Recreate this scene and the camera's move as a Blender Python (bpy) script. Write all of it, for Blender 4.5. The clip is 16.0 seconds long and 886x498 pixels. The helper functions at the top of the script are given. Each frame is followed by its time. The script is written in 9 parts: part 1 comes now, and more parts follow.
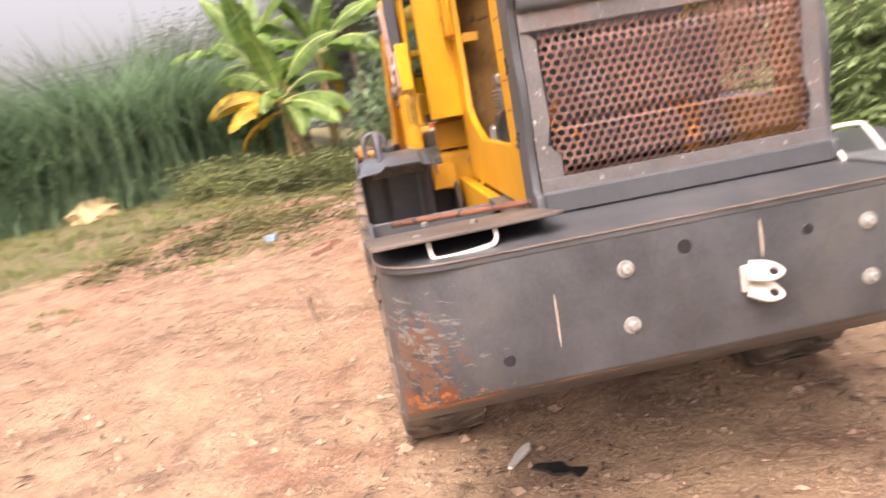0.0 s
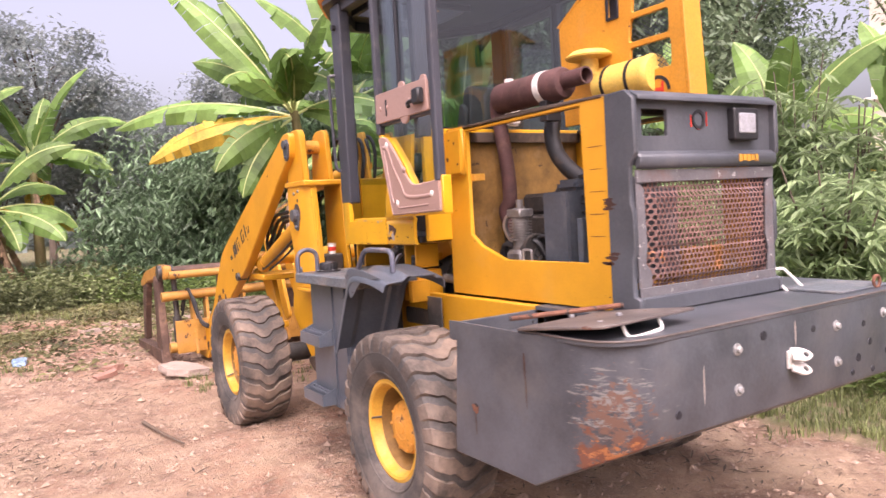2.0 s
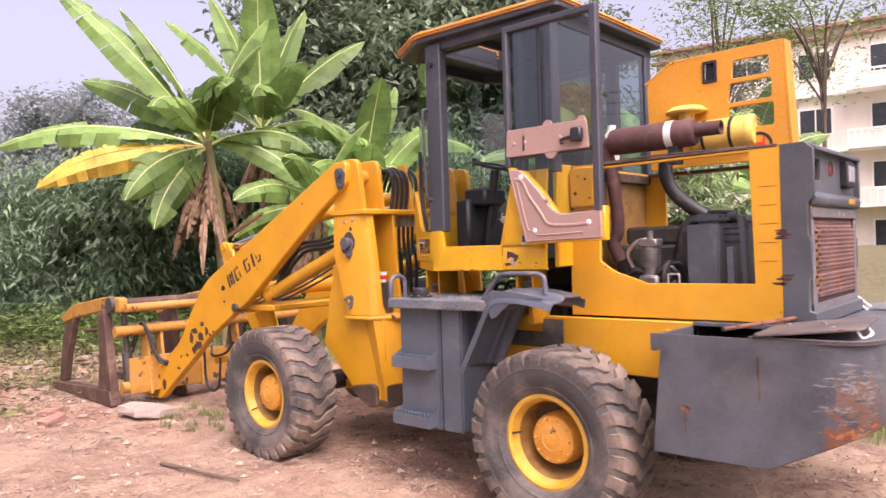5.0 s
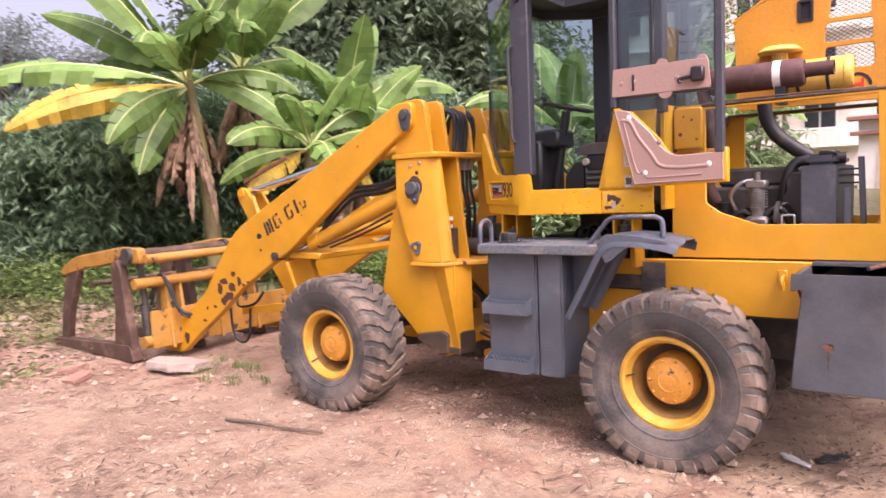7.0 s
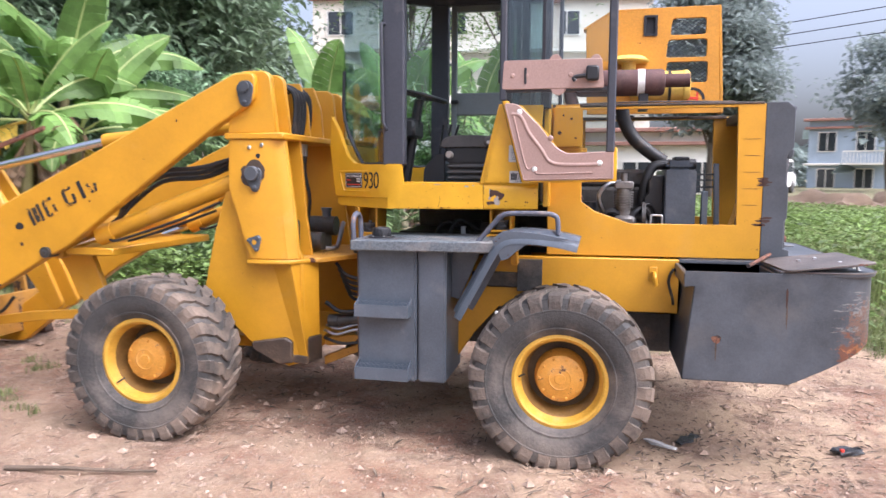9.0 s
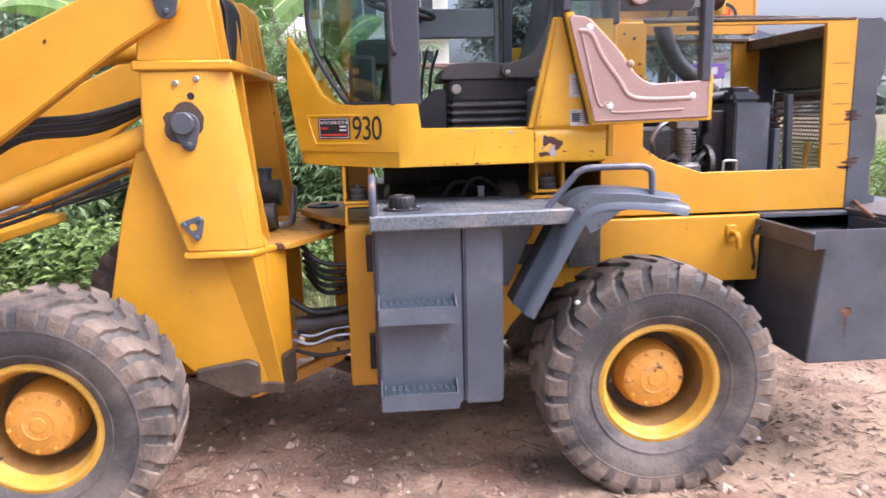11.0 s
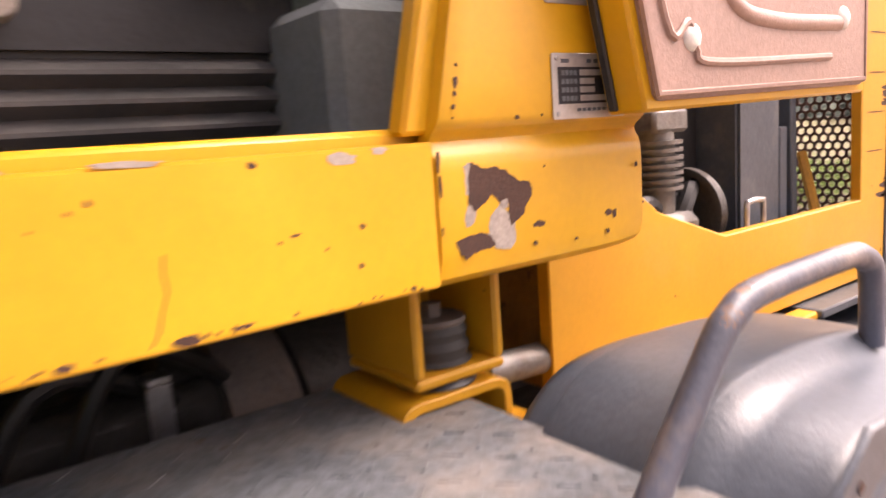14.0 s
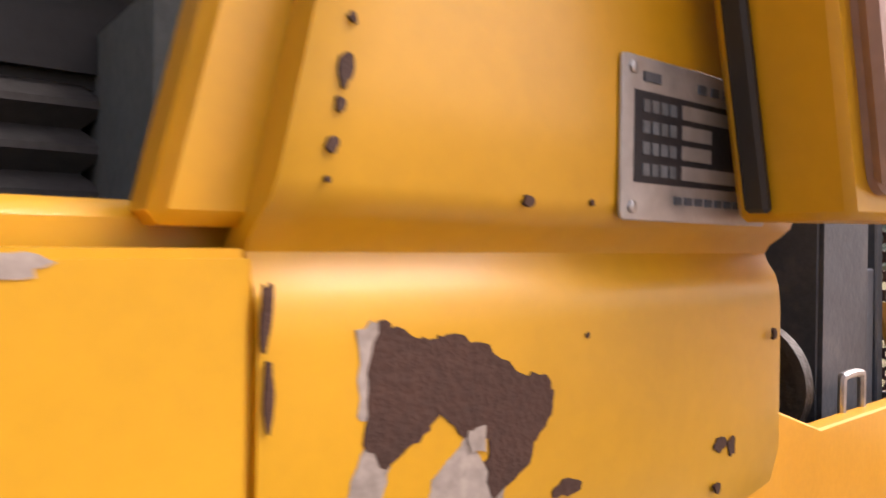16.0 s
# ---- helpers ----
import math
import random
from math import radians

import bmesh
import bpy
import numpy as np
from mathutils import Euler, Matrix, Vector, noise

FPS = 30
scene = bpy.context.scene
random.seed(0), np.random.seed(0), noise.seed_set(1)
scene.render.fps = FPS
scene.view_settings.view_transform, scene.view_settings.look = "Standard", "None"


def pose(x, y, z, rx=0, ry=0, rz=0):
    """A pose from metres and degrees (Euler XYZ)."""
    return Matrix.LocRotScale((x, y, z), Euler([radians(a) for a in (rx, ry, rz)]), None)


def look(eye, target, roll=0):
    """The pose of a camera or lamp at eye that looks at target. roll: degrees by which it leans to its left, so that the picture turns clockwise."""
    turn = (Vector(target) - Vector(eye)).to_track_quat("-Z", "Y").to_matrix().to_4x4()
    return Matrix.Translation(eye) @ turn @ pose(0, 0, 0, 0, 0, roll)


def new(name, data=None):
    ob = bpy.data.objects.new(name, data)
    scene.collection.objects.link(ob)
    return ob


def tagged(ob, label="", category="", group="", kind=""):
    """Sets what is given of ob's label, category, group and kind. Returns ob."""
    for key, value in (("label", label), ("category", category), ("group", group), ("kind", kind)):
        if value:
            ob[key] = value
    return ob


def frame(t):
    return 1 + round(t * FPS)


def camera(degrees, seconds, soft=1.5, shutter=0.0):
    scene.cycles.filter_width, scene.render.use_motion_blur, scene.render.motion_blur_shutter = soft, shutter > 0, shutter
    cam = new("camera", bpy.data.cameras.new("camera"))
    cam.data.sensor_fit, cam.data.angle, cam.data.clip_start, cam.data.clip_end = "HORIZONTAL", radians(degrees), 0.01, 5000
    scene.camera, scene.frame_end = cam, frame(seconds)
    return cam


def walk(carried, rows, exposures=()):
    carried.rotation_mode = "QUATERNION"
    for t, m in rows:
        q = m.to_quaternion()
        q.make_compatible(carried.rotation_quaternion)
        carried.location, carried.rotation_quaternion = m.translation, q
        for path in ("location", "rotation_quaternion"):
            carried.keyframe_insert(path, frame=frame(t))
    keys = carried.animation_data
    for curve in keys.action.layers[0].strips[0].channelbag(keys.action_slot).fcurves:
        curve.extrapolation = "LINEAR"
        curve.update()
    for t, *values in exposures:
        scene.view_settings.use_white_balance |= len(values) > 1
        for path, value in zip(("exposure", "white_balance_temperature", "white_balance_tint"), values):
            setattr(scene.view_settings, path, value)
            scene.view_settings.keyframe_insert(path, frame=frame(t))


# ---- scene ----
cam = camera(63.4, 16.0, 1.5, 0.5)
PATH = [
    (0, (-3.521, 0.971, 1.6), (-1.567, 0.836, 1.194), -10.3),
    (0.5, (-3.69, 1.408, 1.632), (-1.795, 0.829, 1.362), -6.1),
    (1, (-3.655, 1.897, 1.659), (-1.829, 1.093, 1.517), -4.0),
    (1.5, (-3.6, 2.413, 1.679), (-1.846, 1.461, 1.556), -3.7),
    (2, (-3.449, 2.788, 1.682), (-1.755, 1.731, 1.571), -3.3),
    (2.5, (-3.317, 3.126, 1.719), (-1.662, 2.008, 1.62), -2.7),
    (3, (-3.237, 3.436, 1.696), (-1.617, 2.267, 1.599), -2.3),
    (3.2, (-3.195, 3.509, 1.687), (-1.595, 2.312, 1.597), -2.3),
    (5.3, (-2.226, 4.625, 1.649), (-0.903, 3.124, 1.645), -1.7),
    (5.5, (-2.145, 4.678, 1.67), (-0.81, 3.189, 1.656), -1.6),
    (6, (-1.931, 4.844, 1.668), (-0.599, 3.354, 1.611), -1.6),
    (6.5, (-1.677, 5.0, 1.721), (-0.407, 3.46, 1.599), -2.3),
    (7, (-1.419, 5.101, 1.691), (-0.239, 3.496, 1.521), -2.3),
    (7.5, (-1.146, 5.149, 1.698), (-0.132, 3.438, 1.497), -1.5),
    (8, (-0.839, 5.279, 1.687), (-0.009, 3.472, 1.474), -0.7),
    (8.5, (-0.527, 5.312, 1.69), (0.078, 3.418, 1.475), -0.4),
    (9, (-0.197, 5.171, 1.684), (0.222, 3.225, 1.483), 0.3),
    (9.2, (-0.054, 5.107, 1.673), (0.292, 3.151, 1.443), 0.9),
    (11.3, (1.351, 3.757, 1.716), (1.14, 1.804, 1.343), -2.0),
    (11.5, (1.427, 3.579, 1.656), (1.184, 1.625, 1.304), -2.4),
    (12, (1.498, 3.072, 1.676), (1.168, 1.126, 1.355), -3.2),
    (12.5, (1.563, 2.529, 1.645), (1.138, 0.597, 1.355), -3.5),
    (13, (1.478, 2.096, 1.627), (0.924, 0.192, 1.365), -3.1),
    (13.5, (1.19, 1.651, 1.654), (0.276, -0.098, 1.328), -4.0),
    (14, (0.944, 1.313, 1.64), (-0.245, -0.264, 1.324), -4.0),
    (14.5, (0.702, 1.095, 1.65), (-0.599, -0.406, 1.417), -4.6),
    (15, (0.546, 0.976, 1.656), (-0.727, -0.562, 1.536), -3.7),
    (15.5, (0.55, 0.929, 1.619), (-0.722, -0.615, 1.597), -1.4),
    (16, (0.597, 0.936, 1.635), (-0.646, -0.63, 1.623), 0.7),
]
walk(cam, [(t, look(eye, target, roll)) for t, eye, target, roll in PATH],
     [(0, 0.70, 7400, 25), (0.5, 0.68, 6950, 21), (1.0, 0.65, 6800, 27), (3, 0.54, 6450, 34), (6, 0.54, 6600, 36), (8, 0.55, 6000, 34), (8.5, 0.56, 5750, 16), (9, 0.58, 5700, 18), (11.5, 0.80, 5700, 24),
      (12.5, 0.86, 5150, 23), (13, 1.00, 5100, 24), (13.5, 1.14, 6600, 18), (14, 0.96, 7400, 31), (14.5, 0.60, 7500, 24), (15, 0.66, 7200, 13), (15.5, 0.66, 7200, 15), (16, 0.54, 7000, 26)])

# ---- world, sun, exposure ----
world = bpy.data.worlds.new("overcast_sky")
scene.world = world
world.use_nodes = True
wn = world.node_tree.nodes
wl = world.node_tree.links
sky = wn.new("ShaderNodeTexSky")
sky.sky_type = "NISHITA"
sky.sun_disc = False
sky.sun_elevation = radians(54)
sky.sun_rotation = radians(-66)
sky.dust_density = 8.0
sky.air_density = 1.0
haze = wn.new("ShaderNodeHueSaturation")
haze.inputs["Saturation"].default_value = 0.52
bg = wn["Background"]
bg.inputs["Strength"].default_value = 0.23
wl.new(sky.outputs[0], haze.inputs["Color"])
wl.new(haze.outputs[0], bg.inputs["Color"])
sun = new("sun", bpy.data.lights.new("sun", "SUN"))
sun.data.energy = 1.95
sun.data.angle = radians(50)
sun.data.color = (1.0, 0.97, 0.92)
sun.matrix_world = look((0, 0, 20), (10.9, -4.9, 3.5))


# ---- materials ----
def mat(name, base, rough=0.5, metal=0.0, var=0.15, vscale=3.0, grain=0.06, gscale=90.0, chips=None, dust=None,
        bump=0.06, bscale=60.0, coat=0.0, stretch=None, random_tint=0.0):
    """Procedural surface: base colour varied at two scales, optional chips (colour, share, scale) and dust (colour, share, scale)."""
    m = bpy.data.materials.new(name)
    m.use_nodes = True
    n, l = m.node_tree.nodes, m.node_tree.links
    b = n["Principled BSDF"]
    tc = n.new("ShaderNodeTexCoord")
    co = tc.outputs["Object"]
    if stretch:
        mp = n.new("ShaderNodeMapping")
        mp.inputs["Scale"].default_value = stretch
        l.new(co, mp.inputs["Vector"])
        co = mp.outputs[0]

    def noise_node(scale, detail=4.0, rgh=0.6):
        t = n.new("ShaderNodeTexNoise")
        t.inputs["Scale"].default_value = scale
        t.inputs["Detail"].default_value = detail
        t.inputs["Roughness"].default_value = rgh
        l.new(co, t.inputs["Vector"])
        return t.outputs["Fac"]

    def ramp(fac, lo, hi):
        r = n.new("ShaderNodeMapRange")
        r.inputs["From Min"].default_value, r.inputs["From Max"].default_value = lo, hi
        l.new(fac, r.inputs["Value"])
        return r.outputs[0]

    def mix(fac, a, c, blend="MIX"):
        x = n.new("ShaderNodeMix")
        x.data_type, x.blend_type = "RGBA", blend
        for sock, v in ((x.inputs[0], fac), (x.inputs[6], a), (x.inputs[7], c)):
            if isinstance(v, bpy.types.NodeSocket):
                l.new(v, sock)
            elif isinstance(v, (int, float)):
                sock.default_value = v
            else:
                sock.default_value = (*v, 1)
        return x.outputs[2]

    dark = tuple(c * (1 - 2 * var) for c in base)
    lite = tuple(min(1, c * (1 + var)) for c in base)
    col = mix(ramp(noise_node(vscale), 0.3, 0.7), dark, lite)
    g = noise_node(gscale, 2.0)
    col = mix(grain * 4, col, mix(ramp(g, 0.35, 0.65), tuple(c * 0.6 for c in base), tuple(min(1, c * 1.25) for c in base)))
    if random_tint:
        oi = n.new("ShaderNodeObjectInfo")
        rr = n.new("ShaderNodeMapRange")
        rr.inputs["To Min"].default_value, rr.inputs["To Max"].default_value = 1 - random_tint, 1 + random_tint
        l.new(oi.outputs["Random"], rr.inputs["Value"])
        hs = n.new("ShaderNodeHueSaturation")
        l.new(rr.outputs[0], hs.inputs["Value"])
        l.new(col, hs.inputs["Color"])
        col = hs.outputs[0]
    rgh = rough
    if dust:
        f = ramp(noise_node(dust[2], 6.0, 0.65), 0.62 - dust[1] * 0.35, 0.75 - dust[1] * 0.1)
        k = n.new("ShaderNodeMath")
        k.operation = "MULTIPLY"
        k.inputs[1].default_value = min(0.85, 0.4 + dust[1])
        l.new(f, k.inputs[0])
        col = mix(k.outputs[0], col, dust[0])
    height = g
    if chips:
        f = ramp(noise_node(chips[2], 8.0, 0.7), 0.72 - chips[1], 0.735 - chips[1])
        col = mix(f, col, mix(ramp(noise_node(chips[2] * 3), 0.4, 0.6), chips[0], tuple(c * 0.55 for c in chips[0])))
        r = n.new("ShaderNodeMapRange")
        r.inputs["To Min"].default_value, r.inputs["To Max"].default_value = rough, 0.85
        l.new(f, r.inputs["Value"])
        l.new(r.outputs[0], b.inputs["Roughness"])
    else:
        r = n.new("ShaderNodeMapRange")
        r.inputs["To Min"].default_value, r.inputs["To Max"].default_value = max(0.03, rough - 0.1), min(1, rough + 0.12)
        l.new(noise_node(vscale * 4), r.inputs["Value"])
        l.new(r.outputs[0], b.inputs["Roughness"])
    l.new(col, b.inputs["Base Color"])
    b.inputs["Metallic"].default_value = metal
    b.inputs["Coat Weight"].default_value = coat
    b.inputs["Coat Roughness"].default_value = 0.2
    if bump:
        bp = n.new("ShaderNodeBump")
        bp.inputs["Strength"].default_value = bump
        bp.inputs["Distance"].default_value = 0.02
        l.new(noise_node(bscale, 3.0), bp.inputs["Height"])
        l.new(bp.outputs[0], b.inputs["Normal"])
    return m


def glass_mat(name, tint=(0.86, 0.93, 0.92), shine=0.08):
    m = bpy.data.materials.new(name)
    m.use_nodes = True
    n, l = m.node_tree.nodes, m.node_tree.links
    n.remove(n["Principled BSDF"])
    t = n.new("ShaderNodeBsdfTransparent")
    t.inputs[0].default_value = (*tint, 1)
    g = n.new("ShaderNodeBsdfGlossy")
    g.inputs["Roughness"].default_value = 0.02
    lw = n.new("ShaderNodeLayerWeight")
    lw.inputs["Blend"].default_value = 0.5
    pw = n.new("ShaderNodeMath")
    pw.operation = "POWER"
    pw.inputs[1].default_value = 3.0
    l.new(lw.outputs["Facing"], pw.inputs[0])
    fr = n.new("ShaderNodeMapRange")
    fr.inputs["To Min"].default_value, fr.inputs["To Max"].default_value = shine, 0.85
    l.new(pw.outputs[0], fr.inputs["Value"])
    mx = n.new("ShaderNodeMixShader")
    l.new(fr.outputs[0], mx.inputs[0])
    l.new(t.outputs[0], mx.inputs[1])
    l.new(g.outputs[0], mx.inputs[2])
    l.new(mx.outputs[0], n["Material Output"].inputs[0])
    return m


def leaf_mat(name, base, rough=0.45, var=0.25, through_light=0.35, random_tint=0.0, vscale=0.6, spread=(0.55, 1.4)):
    """Leaf: glossy top with some light passing through."""
    m = mat(name, base, rough, var=var, vscale=vscale, grain=0.04, gscale=25, bump=0.0, random_tint=random_tint)
    n, l = m.node_tree.nodes, m.node_tree.links
    b = n["Principled BSDF"]
    gi = n.new("ShaderNodeNewGeometry")
    hs = n.new("ShaderNodeHueSaturation")
    mr = n.new("ShaderNodeMapRange")
    mr.inputs["To Min"].default_value, mr.inputs["To Max"].default_value = spread
    l.new(gi.outputs["Random Per Island"], mr.inputs["Value"])
    l.new(mr.outputs[0], hs.inputs["Value"])
    old = b.inputs["Base Color"].links[0].from_socket
    l.new(old, hs.inputs["Color"])
    l.new(hs.outputs[0], b.inputs["Base Color"])
    tr = n.new("ShaderNodeBsdfTranslucent")
    l.new(hs.outputs[0], tr.inputs[0])
    mx = n.new("ShaderNodeMixShader")
    mx.inputs[0].default_value = through_light
    l.new(b.outputs[0], mx.inputs[1])
    l.new(tr.outputs[0], mx.inputs[2])
    l.new(mx.outputs[0], n["Material Output"].inputs[0])
    return m


YELLOW = mat("yellow_paint", (0.585, 0.280, 0.010), 0.47, var=0.09, vscale=2.2, grain=0.02, chips=((0.09, 0.04, 0.025), 0.045, 17), dust=((0.56, 0.30, 0.06), 0.08, 3), bump=0.03, bscale=25, coat=0.08)
YELLOW_CAB = mat("yellow_cab_paint", (0.66, 0.348, 0.010), 0.38, var=0.09, vscale=3.2, grain=0.015, dust=((0.70, 0.36, 0.05), 0.03, 2.5), bump=0.02, bscale=12, coat=0.2)
YELLOW_WORN = mat("worn_yellow_paint", (0.55, 0.265, 0.03), 0.5, var=0.14, vscale=5, chips=((0.12, 0.05, 0.03), 0.12, 9), dust=((0.34, 0.20, 0.09), 0.2, 5), bump=0.06)
# Dirty yellow, darkened for shade inside the rim; plain grime on the firewall.
WELL = mat("dirty_shaded_yellow", (0.24, 0.13, 0.03), 0.65, var=0.25, vscale=8, chips=((0.10, 0.06, 0.03), 0.08, 10), dust=((0.3, 0.19, 0.1), 0.2, 6))
# Disc colour darkened for the shade deep in the rim.
WELL_DISC = mat("shaded_rim_disc", (0.085, 0.055, 0.025), 0.6, var=0.3, vscale=8, chips=((0.26, 0.14, 0.03), 0.08, 9), dust=((0.16, 0.1, 0.06), 0.2, 6))
YELLOW_RIM = mat("yellow_rim_paint", (0.64, 0.355, 0.04), 0.5, var=0.12, vscale=6, chips=((0.25, 0.13, 0.05), 0.06, 14), dust=((0.5, 0.33, 0.16), 0.2, 6), bump=0.05)
ORANGE_HUB = mat("orange_hub_paint", (0.66, 0.30, 0.04), 0.5, var=0.12, vscale=9, chips=((0.2, 0.1, 0.05), 0.1, 18), dust=((0.45, 0.27, 0.12), 0.2, 9), bump=0.08)
LID = mat("brown_dusty_lid", (0.115, 0.095, 0.085), 0.55, var=0.25, vscale=5, chips=((0.17, 0.075, 0.045), 0.08, 8), dust=((0.22, 0.18, 0.15), 0.3, 4), bump=0.1)
DEEP_ORANGE = mat("deep_orange_paint", (0.60, 0.262, 0.022), 0.45, var=0.1, vscale=2.5, chips=((0.12, 0.06, 0.03), 0.03, 12), dust=((0.5, 0.28, 0.09), 0.12, 3), bump=0.04, bscale=25)
ROOF = mat("faded_orange_roof", (0.72, 0.33, 0.06), 0.6, var=0.14, vscale=4, chips=((0.1, 0.06, 0.04), 0.05, 9), dust=((0.6, 0.42, 0.26), 0.35, 3), bump=0.05)
GREY = mat("dark_grey_paint", (0.072, 0.078, 0.088), 0.42, var=0.2, vscale=2.5, grain=0.04, chips=((0.30, 0.29, 0.28), 0.0, 11), dust=((0.13, 0.125, 0.13), 0.2, 2.2), bump=0.06, bscale=40)
GREY_TANK = mat("blue_grey_paint", (0.088, 0.104, 0.126), 0.33, var=0.18, vscale=3, chips=((0.17, 0.11, 0.085), 0.012, 9), dust=((0.19, 0.185, 0.195), 0.2, 4), bump=0.06, bscale=120)
GREY_DUSTY = mat("dusty_tread_plate", (0.118, 0.135, 0.148), 0.46, var=0.28, vscale=9, grain=0.2, gscale=70, chips=((0.26, 0.17, 0.12), 0.05, 9), dust=((0.27, 0.235, 0.205), 0.46, 5.5), bump=0.14, bscale=70)
BLACK = mat("black_plastic", (0.018, 0.018, 0.02), 0.45, var=0.15, dust=((0.12, 0.1, 0.08), 0.08, 7))
PILLAR = mat("pillar_paint", (0.045, 0.047, 0.058), 0.4, var=0.1, dust=((0.14, 0.13, 0.12), 0.1, 5), bump=0.03)
RUBBER = mat("tyre_rubber", (0.056, 0.053, 0.050), 0.75, var=0.22, vscale=5, grain=0.08, gscale=60, dust=((0.20, 0.165, 0.135), 0.5, 3.2), bump=0.2, bscale=50)
TREAD = mat("dusty_tread_rubber", (0.088, 0.072, 0.060), 0.85, var=0.2, vscale=6, grain=0.1, gscale=60, dust=((0.29, 0.215, 0.16), 0.58, 3.0), bump=0.25, bscale=45)
HOSE = mat("black_hose", (0.015, 0.015, 0.016), 0.5, var=0.1, dust=((0.14, 0.1, 0.07), 0.12, 6))
STEEL = mat("bare_steel", (0.45, 0.45, 0.46), 0.32, metal=0.9, var=0.1, dust=((0.2, 0.15, 0.1), 0.12, 10))
CHROME = mat("chrome_rod", (0.78, 0.78, 0.80), 0.12, metal=1.0, var=0.04, bump=0.0)
CASTING = mat("oily_casting", (0.07, 0.065, 0.06), 0.45, metal=0.3, var=0.25, vscale=10, dust=((0.16, 0.11, 0.07), 0.2, 8), bump=0.3, bscale=50)
DRUM = mat("dusty_brake_drum", (0.15, 0.13, 0.12), 0.6, metal=0.2, var=0.25, vscale=8, dust=((0.26, 0.20, 0.16), 0.35, 6), bump=0.15)
COOLER = mat("dark_cooler_paint", (0.060, 0.070, 0.085), 0.45, var=0.2, vscale=6, chips=((0.2, 0.12, 0.08), 0.03, 12), dust=((0.15, 0.14, 0.13), 0.15, 6), bump=0.08)
MOUNT = mat("dusty_mount_rubber", (0.045, 0.042, 0.040), 0.7, var=0.25, vscale=12, dust=((0.24, 0.18, 0.12), 0.3, 8), bump=0.1)
ALLOY = mat("oily_alloy", (0.20, 0.19, 0.18), 0.45, metal=0.5, var=0.3, vscale=14, dust=((0.10, 0.08, 0.06), 0.35, 12), bump=0.15)
RUSTY = mat("rusty_steel", (0.17, 0.07, 0.04), 0.8, var=0.3, vscale=8, chips=((0.05, 0.035, 0.03), 0.15, 12), dust=((0.33, 0.17, 0.10), 0.3, 6), bump=0.3, bscale=70)
OILY_RUST = mat("oily_rust", (0.070, 0.048, 0.034), 0.55, var=0.3, vscale=7, chips=((0.36, 0.19, 0.03), 0.06, 7), dust=((0.2, 0.13, 0.08), 0.25, 6), bump=0.2)
RUSTY_DARK = mat("worn_grapple_steel", (0.105, 0.06, 0.042), 0.65, metal=0.2, var=0.3, vscale=5, chips=((0.40, 0.20, 0.03), 0.07, 5), dust=((0.26, 0.165, 0.11), 0.25, 5), bump=0.15)
MUFFLER = mat("rusty_muffler", (0.085, 0.038, 0.034), 0.75, var=0.2, vscale=10, dust=((0.16, 0.09, 0.07), 0.2, 9), bump=0.12)
GRILLE = mat("rusty_grille", (0.17, 0.09, 0.075), 0.7, var=0.25, vscale=4, chips=((0.32, 0.13, 0.05), 0.11, 3.2), dust=((0.19, 0.17, 0.17), 0.35, 2.6), bump=0.2, bscale=60)
GRILLE_EDGE = mat("worn_grille_frame", (0.13, 0.125, 0.13), 0.6, var=0.2, vscale=6, chips=((0.46, 0.44, 0.42), 0.09, 26), dust=((0.15, 0.075, 0.05), 0.35, 5), bump=0.1)
BROWN = mat("brown_door_panel", (0.35, 0.228, 0.19), 0.38, var=0.05, vscale=3, dust=((0.36, 0.24, 0.19), 0.1, 4), bump=0.08, bscale=200)
INNER = mat("cab_inner_grey", (0.17, 0.19, 0.195), 0.6, var=0.1, dust=((0.2, 0.18, 0.16), 0.1, 5))
SEAT = mat("seat_vinyl", (0.075, 0.070, 0.068), 0.45, var=0.2, dust=((0.12, 0.1, 0.09), 0.25, 8))
CREAM = mat("air_cleaner_paint", (0.75, 0.50, 0.10), 0.5, var=0.1, chips=((0.2, 0.12, 0.05), 0.04, 12), dust=((0.55, 0.4, 0.2), 0.2, 6))
DIRTY_WHITE = mat("dirty_white_paint", (0.56, 0.54, 0.50), 0.5, var=0.12, vscale=12, chips=((0.2, 0.13, 0.09), 0.06, 14), dust=((0.3, 0.25, 0.2), 0.25, 9))
WHITE = mat("white_paint", (0.72, 0.70, 0.66), 0.5, var=0.06, dust=((0.4, 0.34, 0.28), 0.1, 8))
RED = mat("red_mark", (0.6, 0.04, 0.02), 0.5, var=0.08)
INK = mat("black_lettering", (0.015, 0.015, 0.02), 0.5, var=0.1)
INK_WORN = mat("worn_lettering", (0.02, 0.02, 0.02), 0.55, var=0.1, chips=((0.75, 0.35, 0.02), 0.16, 16), bump=0)
LENS = mat("lamp_lens", (0.34, 0.35, 0.37), 0.12, var=0.15, vscale=20, bump=0.3, bscale=150)
PLATE = mat("aluminium_plate", (0.50, 0.49, 0.48), 0.35, metal=0.6, var=0.08, vscale=20)
PRIMER = mat("bare_primer", (0.36, 0.31, 0.27), 0.7, var=0.2, vscale=30, grain=0.1, gscale=200)
RAIL = mat("worn_rail_paint", (0.085, 0.092, 0.12), 0.38, var=0.2, vscale=6, chips=((0.24, 0.15, 0.11), 0.10, 9), dust=((0.30, 0.24, 0.20), 0.3, 7), bump=0.08, bscale=60)
